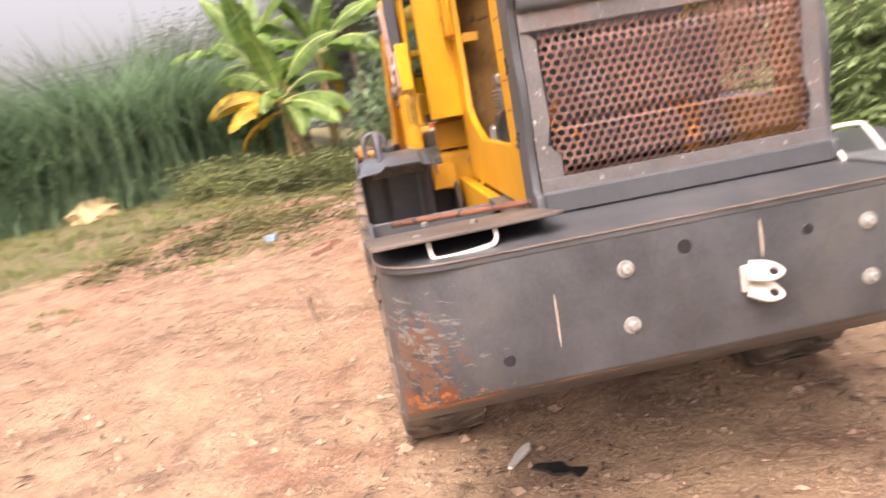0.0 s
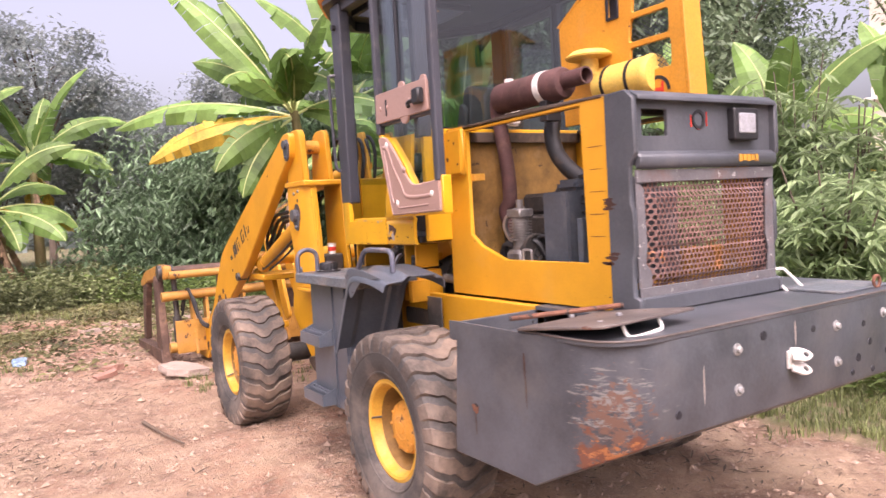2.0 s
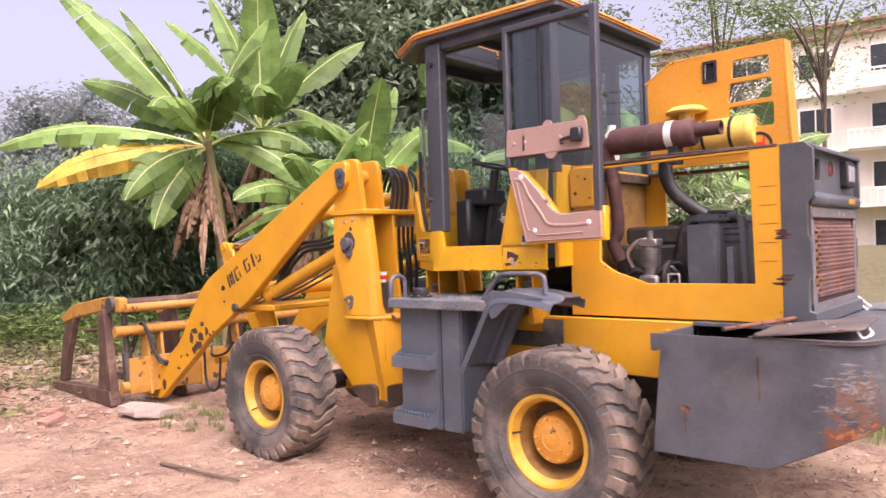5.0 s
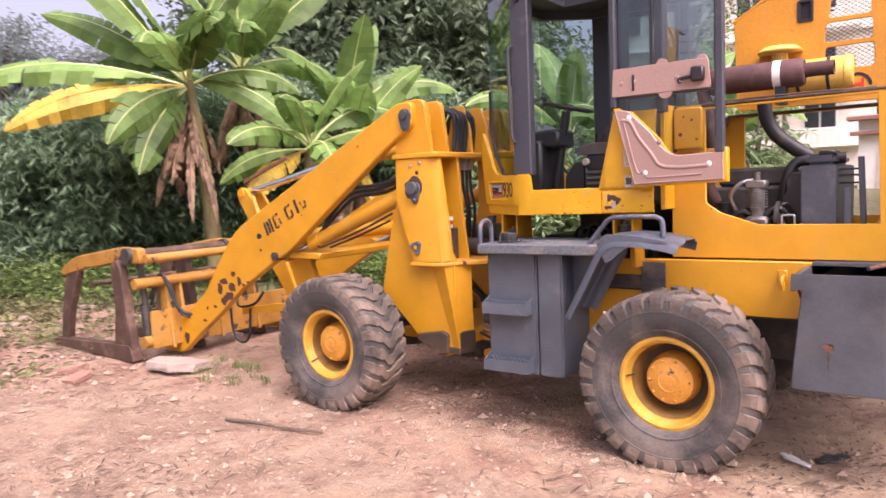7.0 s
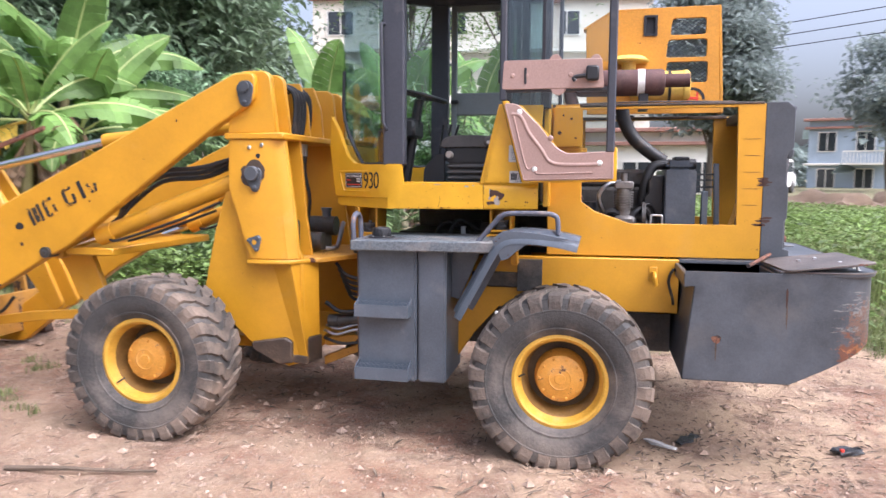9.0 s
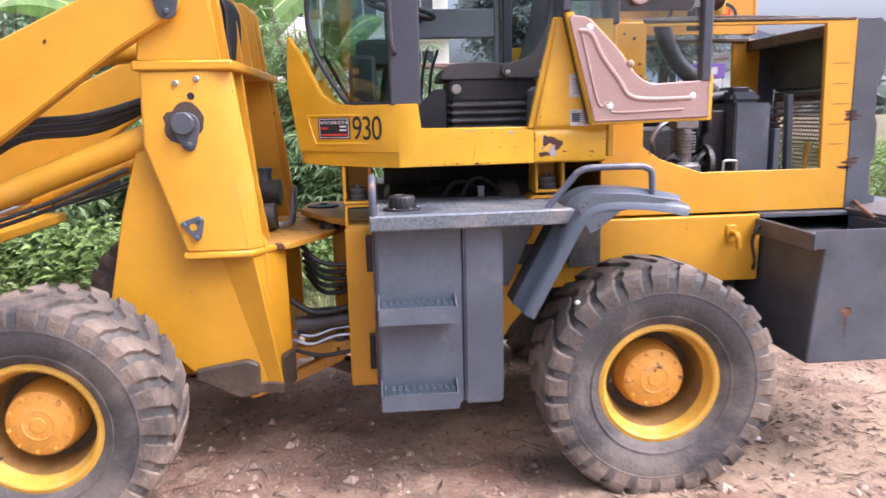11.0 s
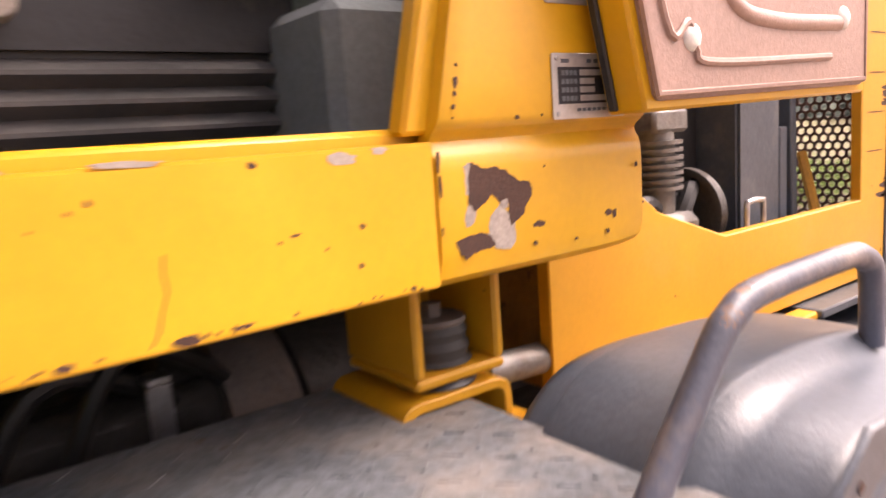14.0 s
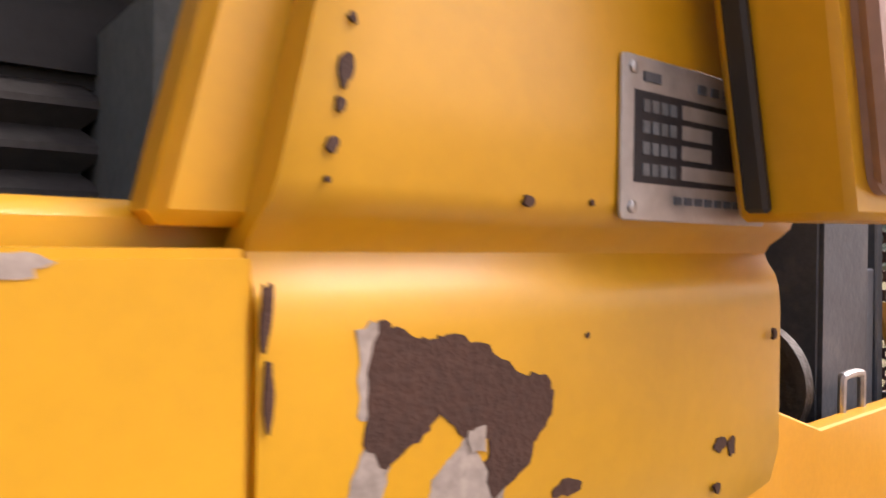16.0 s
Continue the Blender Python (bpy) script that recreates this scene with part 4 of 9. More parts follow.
def skin(path, heights, thick=0.02, bev=0.0, shift=None):
    """A bent wall: path of (x, y), with its foot and head at each point."""
    bm = bmesh.new()
    n = len(path)
    nrm = []
    for i in range(n):
        a, b = Vector(path[max(i - 1, 0)]), Vector(path[min(i + 1, n - 1)])
        d = (b - a).normalized()
        nrm.append(Vector((-d.y, d.x)))
    cols = []
    for i, ((x, y), m, hs) in enumerate(zip(path, nrm, heights)):
        place = [Vector((x, y, z)) + (Vector(shift(i, k)) if shift else Vector()) for k, z in enumerate(hs)]
        cols.append(([bm.verts.new(p) for p in place], [bm.verts.new(p + Vector((m.x * -thick, m.y * -thick, 0))) for p in place]))
    for (o0, i0), (o1, i1) in zip(cols, cols[1:]):
        for k in range(len(o0) - 1):
            bm.faces.new((o0[k], o1[k], o1[k + 1], o0[k + 1]))
            bm.faces.new((i0[k], i0[k + 1], i1[k + 1], i1[k]))
        bm.faces.new((o0[0], i0[0], i1[0], o1[0]))
        bm.faces.new((o0[-1], o1[-1], i1[-1], i0[-1]))
    for o, i in (cols[0], cols[-1]):
        for k in range(len(o) - 1):
            bm.faces.new((o[k], o[k + 1], i[k + 1], i[k]))
    bmesh.ops.recalc_face_normals(bm, faces=bm.faces)
    return soften(bm, bev, 2, 25)


def mirrored(bm):
    bm2 = bm.copy()
    bmesh.ops.scale(bm2, vec=(1, -1, 1), verts=bm2.verts)
    bmesh.ops.reverse_faces(bm2, faces=bm2.faces)
    return bm2


# front corner panel with the model number
corner_panel = skin([(0.5045, 0.726), (1.02, 0.726), (1.036, 0.726), (1.125, 0.726), (1.325, 0.586), (1.425, 0.516), (1.49, 0.470), (1.58, 0.407), (1.65, 0.358)],
                    [(1.482, 1.54, 1.55, 1.60, 1.633), (1.478, 1.54, 1.55, 1.60, 1.633), (1.478, 1.54, 1.55, 1.70, 1.762), (1.476, 1.54, 1.55, 1.70, 1.762), (1.476, 1.54, 1.55, 1.70, 1.762), (1.478, 1.54, 1.55, 1.70, 1.772), (1.480, 1.54, 1.55, 1.75, 1.82), (1.482, 1.54, 1.55, 1.84, 2.0), (1.485, 1.54, 1.55, 1.88, 2.10)], 0.03, 0.003,
                    lambda i, k: tuple(Vector((-0.0573, -0.0819, 0)) * (0.16 if i > 3 and k < 2 else 0.0) + Vector((0.0819, -0.0573, 0)) * {7: 0.35, 8: 0.7}.get(i, 0.0) * (-1.0, -0.75, -0.72, 0.12, -0.1)[k]))
add("corner_panel", mirrored(corner_panel), YELLOW_CAB, "", True, cab)
corner_panel = add("corner_panel", corner_panel, YELLOW_CAB, "yellow cab corner panel with model number", True, cab)
u = Vector((-0.5, 0.35, 0)).normalized()
nrm = Vector((u.y * 1, -u.x, 0))
nrm = Vector((0.35, 0.5, 0)).normalized()
M = Matrix(((u.x, 0, nrm.x, 0), (u.y, 0, nrm.y, 0), (0, 1, 0, 0), (0, 0, 0, 1)))


def on_wing(s, z, lift):
    """A pose on the corner panel, s metres from its rear fold towards the front; local x runs to the rear."""
    p = Vector((1.125, 0.726, z)) - u * s + nrm * lift
    return Matrix.Translation(p) @ M


part("model_number", moved(words("930", 0.155, 0.0008, 0.9), on_wing(0.262, 1.604, 0.0022) @ Matrix.Diagonal((0.80, 1, 1, 1))), INK, corner_panel, "black model number 930")
decal = part("decal", moved(box(0, 0.125, 0, 0.073, 0, 0.002, 0), on_wing(0.461, 1.607, 0.0012) @ Matrix.Diagonal((1.5, 1.36, 1.45, 1))), INK, corner_panel, "black warning sticker with white and red print")
for x0, x1, y0, y1 in ((0.004, 0.121, 0.068, 0.070), (0.004, 0.121, 0.004, 0.006), (0.004, 0.006, 0.004, 0.070), (0.119, 0.121, 0.004, 0.070)):
    part("decal_line", moved(box(x0, x1, y0, y1, 0.002, 0.0026, 0), on_wing(0.461, 1.607, 0.0012) @ Matrix.Diagonal((1.5, 1.36, 1.45, 1))), WHITE, decal)
part("decal_words", moved(words("本车已添加 防冻液", 0.0135, 0.0004), on_wing(0.461, 1.607, 0.0044) @ Matrix.Diagonal((1.5, 1.36, 1.45, 1)) @ Matrix.Translation((0.008, 0.052, 0))), WHITE, decal, "white print")
for i, (x0, x1, y, h) in enumerate(((0.086, 0.112, 0.040, 0.006), (0.086, 0.112, 0.028, 0.006))):
    part("decal_bar", moved(box(x0, x1, y, y + h, 0.002, 0.0026, 0), on_wing(0.461, 1.607, 0.0012) @ Matrix.Diagonal((1.5, 1.36, 1.45, 1))), WHITE, decal)
for x0, x1, y, h in ((0.010, 0.040, 0.034, 0.007), (0.010, 0.115, 0.012, 0.006)):
    part("decal_bar", moved(box(x0, x1, y, y + h, 0.002, 0.0026, 0), on_wing(0.461, 1.607, 0.0012) @ Matrix.Diagonal((1.5, 1.36, 1.45, 1))), RED, decal)
part("pressed_edge", moved(join(tube([(0.05, 0.0, -0.006), (-0.05, 0.002, 0), (-0.25, 0.0, 0), (-0.29, 0.012, 0), (-0.325, 0.118, 0), (-0.30, 0.132, 0), (-0.05, 0.132, 0), (0.02, 0.132, -0.006)], 0.008, 8, 4)), on_wing(0.20, 1.583, -0.003)), YELLOW_CAB, corner_panel, "", True)

# sill and rear post of the door opening
sill = add("sill", extr([(0.36, 1.485), (0.36, 1.648), (1.035, 1.650), (1.035, 1.485)], "y", 0.60, 0.692, 0.006), YELLOW_CAB, "yellow door sill with chipped edge", True, cab)
# lower rear corner: bulges out under a pressed groove, curls in at its end
def rear_corner():
    bm = bmesh.new()
    prof = [(1.480, 0.711), (1.489, 0.723), (1.515, 0.728), (1.575, 0.728), (1.600, 0.7278), (1.612, 0.7268), (1.620, 0.7242), (1.627, 0.7195), (1.632, 0.7175), (1.637, 0.7205), (1.642, 0.7275), (1.647, 0.7330), (1.655, 0.7355), (1.69, 0.736), (1.78, 0.735), (1.92, 0.731), (2.12, 0.722)]
    xs = [0.5036, 0.495, 0.478, 0.44, 0.38, 0.32, 0.26, 0.22, 0.19, 0.175, 0.166]
    rows = []
    for i, x in enumerate(xs):
        t = max(0.0, (0.25 - x) / 0.075)
        curl = 0.004 * t * t
        row = []
        for z, y in prof:
            zz = z + (0.003 * t * t if z < 1.5 else 0)
            xx = x
            if z > 1.637:
                xx = x - (z - 1.637) * (0.22 if x > 0.3 else 0.05)
                edge = 0.005 if x > 0.499 else 0.001 if x > 0.49 else 0
                row.append(bm.verts.new((xx, y - curl - edge, zz)))
            else:
                row.append(bm.verts.new((xx, y - curl - (0.0012 if x > 0.499 else 0), zz)))
        rows.append(row)
    for a, b in zip(rows, rows[1:]):
        for k in range(len(prof) - 1):
            bm.faces.new((a[k], a[k + 1], b[k + 1], b[k]))
    g = bmesh.ops.extrude_face_region(bm, geom=bm.faces[:])
    bmesh.ops.translate(bm, verts=[w for w in g["geom"] if isinstance(w, bmesh.types.BMVert)], vec=(0, -0.02, 0))
    bmesh.ops.recalc_face_normals(bm, faces=bm.faces)
    return bm


rc = rear_corner()
add("rear_post", mirrored(rc), YELLOW_CAB, "", True, cab)
rear_post = add("rear_post", rc, YELLOW_CAB, "yellow pressed rear post of the door opening", True, cab)
add("post_return", extr([(0.533, 1.64), (0.415, 2.13), (0.345, 2.13), (0.475, 1.64)], "y", 0.682, 0.712, 0.005), YELLOW_CAB, "yellow inner return of the post", True, rear_post)
# paint flaked to rust, as in one big patch with bare grey edges


def patch(name, pts, material, y0=0.7265, y1=0.7285, label=""):
    add(name, extr(pts, "y", y0, y1, 0), material, label, False, rear_post)


ragged = random.Random(9)


def rag(pts, k=5, amp=0.0011):
    """The outline with small ragged teeth."""
    out = []
    for i, p in enumerate(pts):
        q = pts[(i + 1) % len(pts)]
        for j in range(k):
            t = j / k
            out.append((p[0] + (q[0] - p[0]) * t + ragged.uniform(-amp, amp), p[1] + (q[1] - p[1]) * t + ragged.uniform(-amp, amp)))
    return out


patch("rust_patch", rag([(0.4600, 1.6085), (0.4500, 1.6050), (0.4380, 1.5995), (0.4300, 1.6022), (0.4095, 1.5965), (0.3900, 1.5825), (0.3765, 1.5822), (0.3705, 1.5710), (0.3755, 1.5600), (0.3825, 1.5545), (0.3860, 1.5450), (0.4050, 1.5350), (0.4100, 1.5480), (0.4075, 1.5600), (0.4200, 1.5620), (0.4325, 1.5730), (0.4420, 1.5640), (0.4560, 1.5560), (0.4655, 1.5665), (0.4640, 1.5900)]), CHIP, label="dark rust patch where paint flaked off")
patch("rust_patch", rag([(0.4860, 1.5280), (0.4700, 1.5300), (0.4500, 1.5330), (0.4370, 1.5275), (0.4300, 1.5160), (0.4480, 1.5130), (0.4620, 1.5120), (0.4720, 1.5065), (0.4800, 1.5140)]), CHIP)
patch("bare_patch", rag([(0.4720, 1.5510), (0.4650, 1.5660), (0.4540, 1.5570), (0.4600, 1.5430), (0.4700, 1.5400)]), PRIMER, 0.7265, 0.7283, "bare grey primer at the edge of the patch")
patch("bare_patch", rag([(0.4360, 1.5480), (0.4200, 1.5620), (0.4080, 1.5480), (0.3990, 1.5400), (0.3990, 1.5170), (0.4090, 1.5090), (0.4310, 1.5130), (0.4400, 1.5280)]), PRIMER, 0.7265, 0.7282)
patch("bare_patch", rag([(0.4680, 1.6060), (0.4600, 1.6090), (0.4610, 1.5700), (0.4680, 1.5760)]), PRIMER, 0.7265, 0.7282)
patch("bare_patch", rag([(0.4190, 1.5640), (0.4110, 1.5640), (0.4100, 1.5540), (0.4180, 1.5560)], 3), PRIMER, 0.7265, 0.7289)
for i, (x, z, r, sq) in enumerate(((0.363, 1.530, 0.009, 0.42), (0.241, 1.530, 0.0055, 0.8), (0.229, 1.527, 0.0035, 1.6), (0.243, 1.506, 0.003, 0.8), (0.183, 1.585, 0.0025, 1.2), (0.368, 1.510, 0.0025, 1.0), (0.300, 1.505, 0.0022, 0.6), (0.5015, 1.612, 0.0019, 5.5), (0.5005, 1.587, 0.0016, 7.0), (0.5015, 1.540, 0.001, 4.0), (0.350, 1.596, 0.0012, 1.0))):
    patch("paint_chip", blob(x, z, r, 500 + i, 18, sq, 0.5), CHIP, 0.7270, 0.7286)
for i, (x, z, r, sq) in enumerate(((0.4785, 1.689, 0.0022, 2.8), (0.4800, 1.680, 0.0016, 1.6), (0.4840, 1.6655, 0.0023, 1.0), (0.3965, 1.6530, 0.0026, 0.9), (0.4765, 1.7085, 0.0014, 1.2), (0.4850, 1.655, 0.0009, 1.2), (0.357, 1.6535, 0.0012, 1.0))):
    patch("paint_chip", blob(x, z, r, 520 + i, 18, sq, 0.5), CHIP, 0.7345, 0.7366)
for i, (x, z, r, sq) in enumerate(((0.613, 1.624, 0.019, 0.26), (0.570, 1.628, 0.009, 0.35), (0.80, 1.6335, 0.026, 0.10), (0.89, 1.634, 0.006, 0.3))):
    add("bare_patch", extr(blob(x, z, r, 540 + i, 20, sq, 0.5), "y", 0.715, 0.7264, 0), PRIMER, "", False, sill)
for i, (x, z, r, sq) in enumerate(((0.595, 1.558, 0.0028, 1.0), (0.60, 1.521, 0.0026, 1.0), (0.70, 1.625, 0.004, 0.7), (0.72, 1.488, 0.006, 0.35), (0.86, 1.486, 0.007, 0.4), (0.775, 1.486, 0.012, 0.35), (0.665, 1.560, 0.004, 0.4), (0.845, 1.600, 0.0018, 1.0), (0.83, 1.606, 0.0022, 1.2), (0.872, 1.590, 0.0014, 1.0), (0.635, 1.543, 0.0015, 1.0), (0.68, 1.555, 0.0016, 1.0))):
    add("paint_chip", extr(blob(x, z, r, 560 + i, 16, sq, 0.5), "y", 0.715, 0.7266, 0), CHIP, "", False, sill)


specks = random.Random(41)
for i in range(26):
    x = specks.uniform(0.52, 1.07)
    add("paint_chip", extr(blob(x, 1.4845 + specks.uniform(0, 0.004), specks.uniform(0.0012, 0.0038), 700 + i, 10, specks.uniform(0.35, 0.9), 0.6), "y", 0.718, 0.7264, 0), CHIP, "", False, sill)
crack = [(0.781, 1.560), (0.783, 1.545), (0.781, 1.53), (0.788, 1.512), (0.792, 1.497), (0.799, 1.487)]
add("paint_crack", extr([(x + 0.0009, z) for x, z in crack] + [(x - 0.0008, z) for x, z in crack[::-1]], "y", 0.718, 0.7262, 0), CHIP, "fine crack in the paint", False, sill)


def data_plate(x0, x1, z0, z1, y, rows, label):
    p = add("data_plate", extr(rounded([(x0, z0), (x1, z0), (x1, z1), (x0, z1)], 0.003, 2), "y", y, y + 0.002, 0.0005), PLATE, label, False, rear_post)
    w, h = x1 - x0, z1 - z0
    for fx, fz in ((0.06, 0.08), (0.94, 0.08), (0.06, 0.92), (0.94, 0.92)):
        add("rivet", bolt((x0 + w * fx, y + 0.002, z0 + h * fz), "y", 0.003, 0.0015), STEEL, "", True, p)
    for i, (a, b, c, d, m) in enumerate(rows):
        add("print_bar", box(x0 + w * a, x0 + w * b, y + 0.0019, y + (0.0024 if i == 0 else 0.0029), z0 + h * c, z0 + h * d, 0), m, "", False, p)


# x falls towards the rear, so the plate's print runs from high x to low x
data_plate(0.216, 0.341, 1.6470, 1.7210, 0.7362, [(0.03, 0.93, 0.23, 0.79, INK)] + [(0.68 + 0.055 * j, 0.72 + 0.055 * j, 0.275 + 0.13 * i, 0.35 + 0.13 * i, GREY_DUSTY) for i in range(4) for j in range(4)] + [(0.05, 0.64, 0.27, 0.36, PLATE), (0.44, 0.64, 0.40, 0.49, PLATE), (0.05, 0.16, 0.40, 0.49, PLATE), (0.44, 0.64, 0.53, 0.62, PLATE), (0.05, 0.16, 0.53, 0.62, PLATE), (0.05, 0.64, 0.66, 0.75, PLATE)] + [(0.22 + 0.07 * j, 0.265 + 0.07 * j, 0.11, 0.16, GREY_TANK) for j in range(7)] + [(0.30 + 0.09 * j, 0.35 + 0.09 * j, 0.85, 0.91, GREY_TANK) for j in range(3)] + [(0.78, 0.88, 0.85, 0.91, GREY_TANK)], "riveted aluminium data plate")
data_plate(0.232, 0.347, 1.775, 1.878, 0.7352, [(0.15, 0.85, 0.15 + 0.1 * i, 0.18 + 0.1 * i, GREY_TANK) for i in range(7)], "pale aluminium instruction plate")

# pillars, roof, glass
def pillar(x0, x1, y0, y1, z0, z1, label=""):
    add("pillar", box(x0, x1, y0, y1, z0, z1, 0.008), PILLAR, label, False, cab)


pillar(1.02, 1.16, 0.64, 0.718, 1.755, 3.10, "dark grey cab pillar")
pillar(1.02, 1.16, -0.718, -0.64, 1.755, 3.10)
pillar(0.10, 0.16, 0.60, 0.69, 2.10, 3.10)
pillar(0.10, 0.16, -0.69, -0.60, 2.10, 3.10)
pillar(0.36, 0.42, -0.69, -0.62, 1.64, 3.10)
pillar(0.34, 0.40, 0.62, 0.69, 2.10, 3.10)
add("header", join(box(0.10, 1.13, 0.62, 0.70, 3.05, 3.12), box(0.10, 1.13, -0.70, -0.62, 3.05, 3.12), box(0.10, 0.16, -0.62, 0.62, 3.05, 3.12), extr([(1.13, 0.70), (1.53, 0.40), (1.53, -0.40), (1.13, -0.70), (1.13, -0.64), (1.48, -0.37), (1.48, 0.37), (1.13, 0.64)], "z", 3.05, 3.12, 0.003)), PILLAR, "", False, cab)
roof_plan = rounded([(0.02, 0.74), (1.20, 0.76), (1.62, 0.50), (1.62, -0.50), (1.20, -0.76), (0.02, -0.74)], 0.05, 3)
hatch = [(0.82, -0.18), (1.18, -0.18), (1.18, 0.50), (0.82, 0.50)]
bm = extr(roof_plan, "z", 3.115, 3.15, 0.0, [hatch])
add("roof_skirt", soften(bm, 0.006), PILLAR, "dark underside of the roof", False, cab)
roof_top = rounded([(0.0, 0.76), (1.21, 0.79), (1.66, 0.52), (1.66, -0.52), (1.21, -0.79), (0.0, -0.76)], 0.07, 4)
bm = extr(roof_top, "z", 3.15, 3.185, 0.0, [hatch])
bmesh.ops.translate(bm, verts=bm.verts, vec=(0, 0, 0.001))
roof = add("roof", soften(bm, 0.014, 2), ROOF, "faded orange cab roof with peeling edge", True, cab)
add("roof_crown", soften(extr(rounded([(0.15, 0.60), (1.15, 0.62), (1.50, 0.42), (1.50, -0.42), (1.15, -0.62), (0.15, -0.60)], 0.12, 5), "z", 3.18, 3.235, 0.0, [hatch]), 0.012, 2), ROOF, "", True, roof)


bm = bmesh.new()
bm.faces.new([bm.verts.new((x, y, 3.222)) for x, y in hatch])
add("roof_pane", bm, GLASS, "glass of the roof hatch", False, cab).visible_shadow = False
add("hatch_lining", extr([(0.815, -0.185), (1.185, -0.185), (1.185, 0.505), (0.815, 0.505)], "z", 3.114, 3.221, 0, [[(0.822, -0.178), (1.178, -0.178), (1.178, 0.498), (0.822, 0.498)]]), PILLAR, "", False, cab)
add("hatch_frame", extr([(0.79, -0.21), (1.21, -0.21), (1.21, 0.53), (0.79, 0.53)], "z", 3.07, 3.114, 0.003, [hatch]), PILLAR, "dark frame of the roof hatch", False, cab)


def pane(name, p0, p1, z0, z1, material, poly=None):
    """A flat pane over the line p0-p1; poly, where given, is its outline in (share along, height)."""
    a, b = Vector(p0), Vector(p1)
    out = poly or [(0, z0), (1, z0), (1, z1), (0, z1)]
    bm = bmesh.new()
    bm.faces.new([bm.verts.new((*(a + (b - a) * s), z)) for s, z in out])
    ob = add(name, bm, material, "", False, cab)
    ob.visible_shadow = False
    return ob


pane("quarter_pane", (1.125, 0.70), (1.53, 0.40), 1.755, 3.06, QUARTER, poly=[(0.0, 1.76), (0.45, 1.76), (0.62, 1.80), (0.98, 2.06), (1.0, 3.06), (0.0, 3.06)])
pane("quarter_pane", (1.125, -0.70), (1.53, -0.40), 1.755, 3.06, QUARTER, poly=[(0.0, 1.76), (0.45, 1.76), (0.62, 1.80), (0.98, 2.06), (1.0, 3.06), (0.0, 3.06)])
pane("windscreen", (1.535, 0.40), (1.535, -0.40), 1.9, 3.06, GLASS)
pane("rear_pane", (0.115, 0.60), (0.115, -0.60), 2.14, 3.05, QUARTER)
pane("side_pane", (0.16, -0.655), (0.36, -0.655), 1.65, 3.05, GLASS)
pane("side_pane", (0.16, 0.655), (0.34, 0.655), 2.12, 3.05, GLASS)
add("pane_seal", tube([(1.13, 0.70, 1.765), (1.31, 0.57, 1.765), (1.38, 0.515, 1.80), (1.525, 0.41, 2.07), (1.53, 0.405, 2.4)], 0.012, 8, 4), INK, "black rubber window seal", True, cab)
add("pane_seal", tube([(1.13, -0.70, 1.765), (1.31, -0.57, 1.765), (1.38, -0.515, 1.80), (1.525, -0.41, 2.07)], 0.012, 8, 4), INK, "black rubber window seal", True, cab)
add("side_locker", join(box(-0.09, 0.10, 0.485, 0.53, 1.855, 2.14, 0.02, 3), box(-0.08, 0.09, 0.525, 0.538, 1.875, 2.12, 0.006, 2)), YELLOW, "yellow rounded locker behind the cab", True)
for lx, lz, lr, ls in ((0.05, 1.96, 0.012, 3), (-0.02, 2.05, 0.008, 4), (0.03, 2.07, 0.006, 6), (-0.05, 1.93, 0.007, 8)):
    add("rust_spot", extr(blob(lx, lz, lr, ls), "y", 0.537, 0.5395, 0), CHIP, "", False)
add("front_wall", extr([(-0.37, 1.49), (-0.37, 1.95), (0.37, 1.95), (0.37, 1.49)], "x", 1.56, 1.60, 0.005), YELLOW_CAB, "", False, cab)
add("rear_wall", box(0.105, 0.14, -0.66, 0.66, 1.50, 2.15, 0.005), YELLOW_CAB, "yellow rear wall of the cab", False, cab)
add("rear_lining", box(0.142, 0.16, -0.62, 0.62, 1.53, 2.12, 0.004), INNER, "", False, cab)
# far door
far = add("far_door", join(box(0.44, 0.99, -0.69, -0.655, 2.18, 2.36, 0.008), box(0.95, 0.995, -0.69, -0.65, 1.66, 3.05, 0.006), box(0.43, 0.47, -0.69, -0.65, 1.66, 3.05, 0.006), box(0.44, 0.99, -0.69, -0.655, 1.64, 1.72, 0.006), box(0.44, 0.99, -0.69, -0.655, 3.0, 3.05, 0.006)), INNER, "closed grey door on the far side", False, cab)
for z0, z1 in ((1.72, 2.18), (2.36, 3.0)):
    pane("door_pane", (0.47, -0.672), (0.95, -0.672), z0, z1, GLASS)
add("far_handle", box(0.93, 0.99, -0.65, -0.60, 2.27, 2.30, 0.008), BLACK, "", False, far)
# grab rail on the front pillar
add("grab_rail", tube([(1.14, 0.70, 2.64), (1.155, 0.755, 2.63), (1.155, 0.76, 2.58), (1.15, 0.75, 2.10), (1.14, 0.745, 2.00), (1.13, 0.70, 1.98)], 0.011, 8, 4), PILLAR, "dark grab rail", True, cab)
add("roof_light", cyl((1.10, 0.74, 2.95), (1.10, 0.715, 2.95), 0.02, 10), BLACK, "", True, cab)
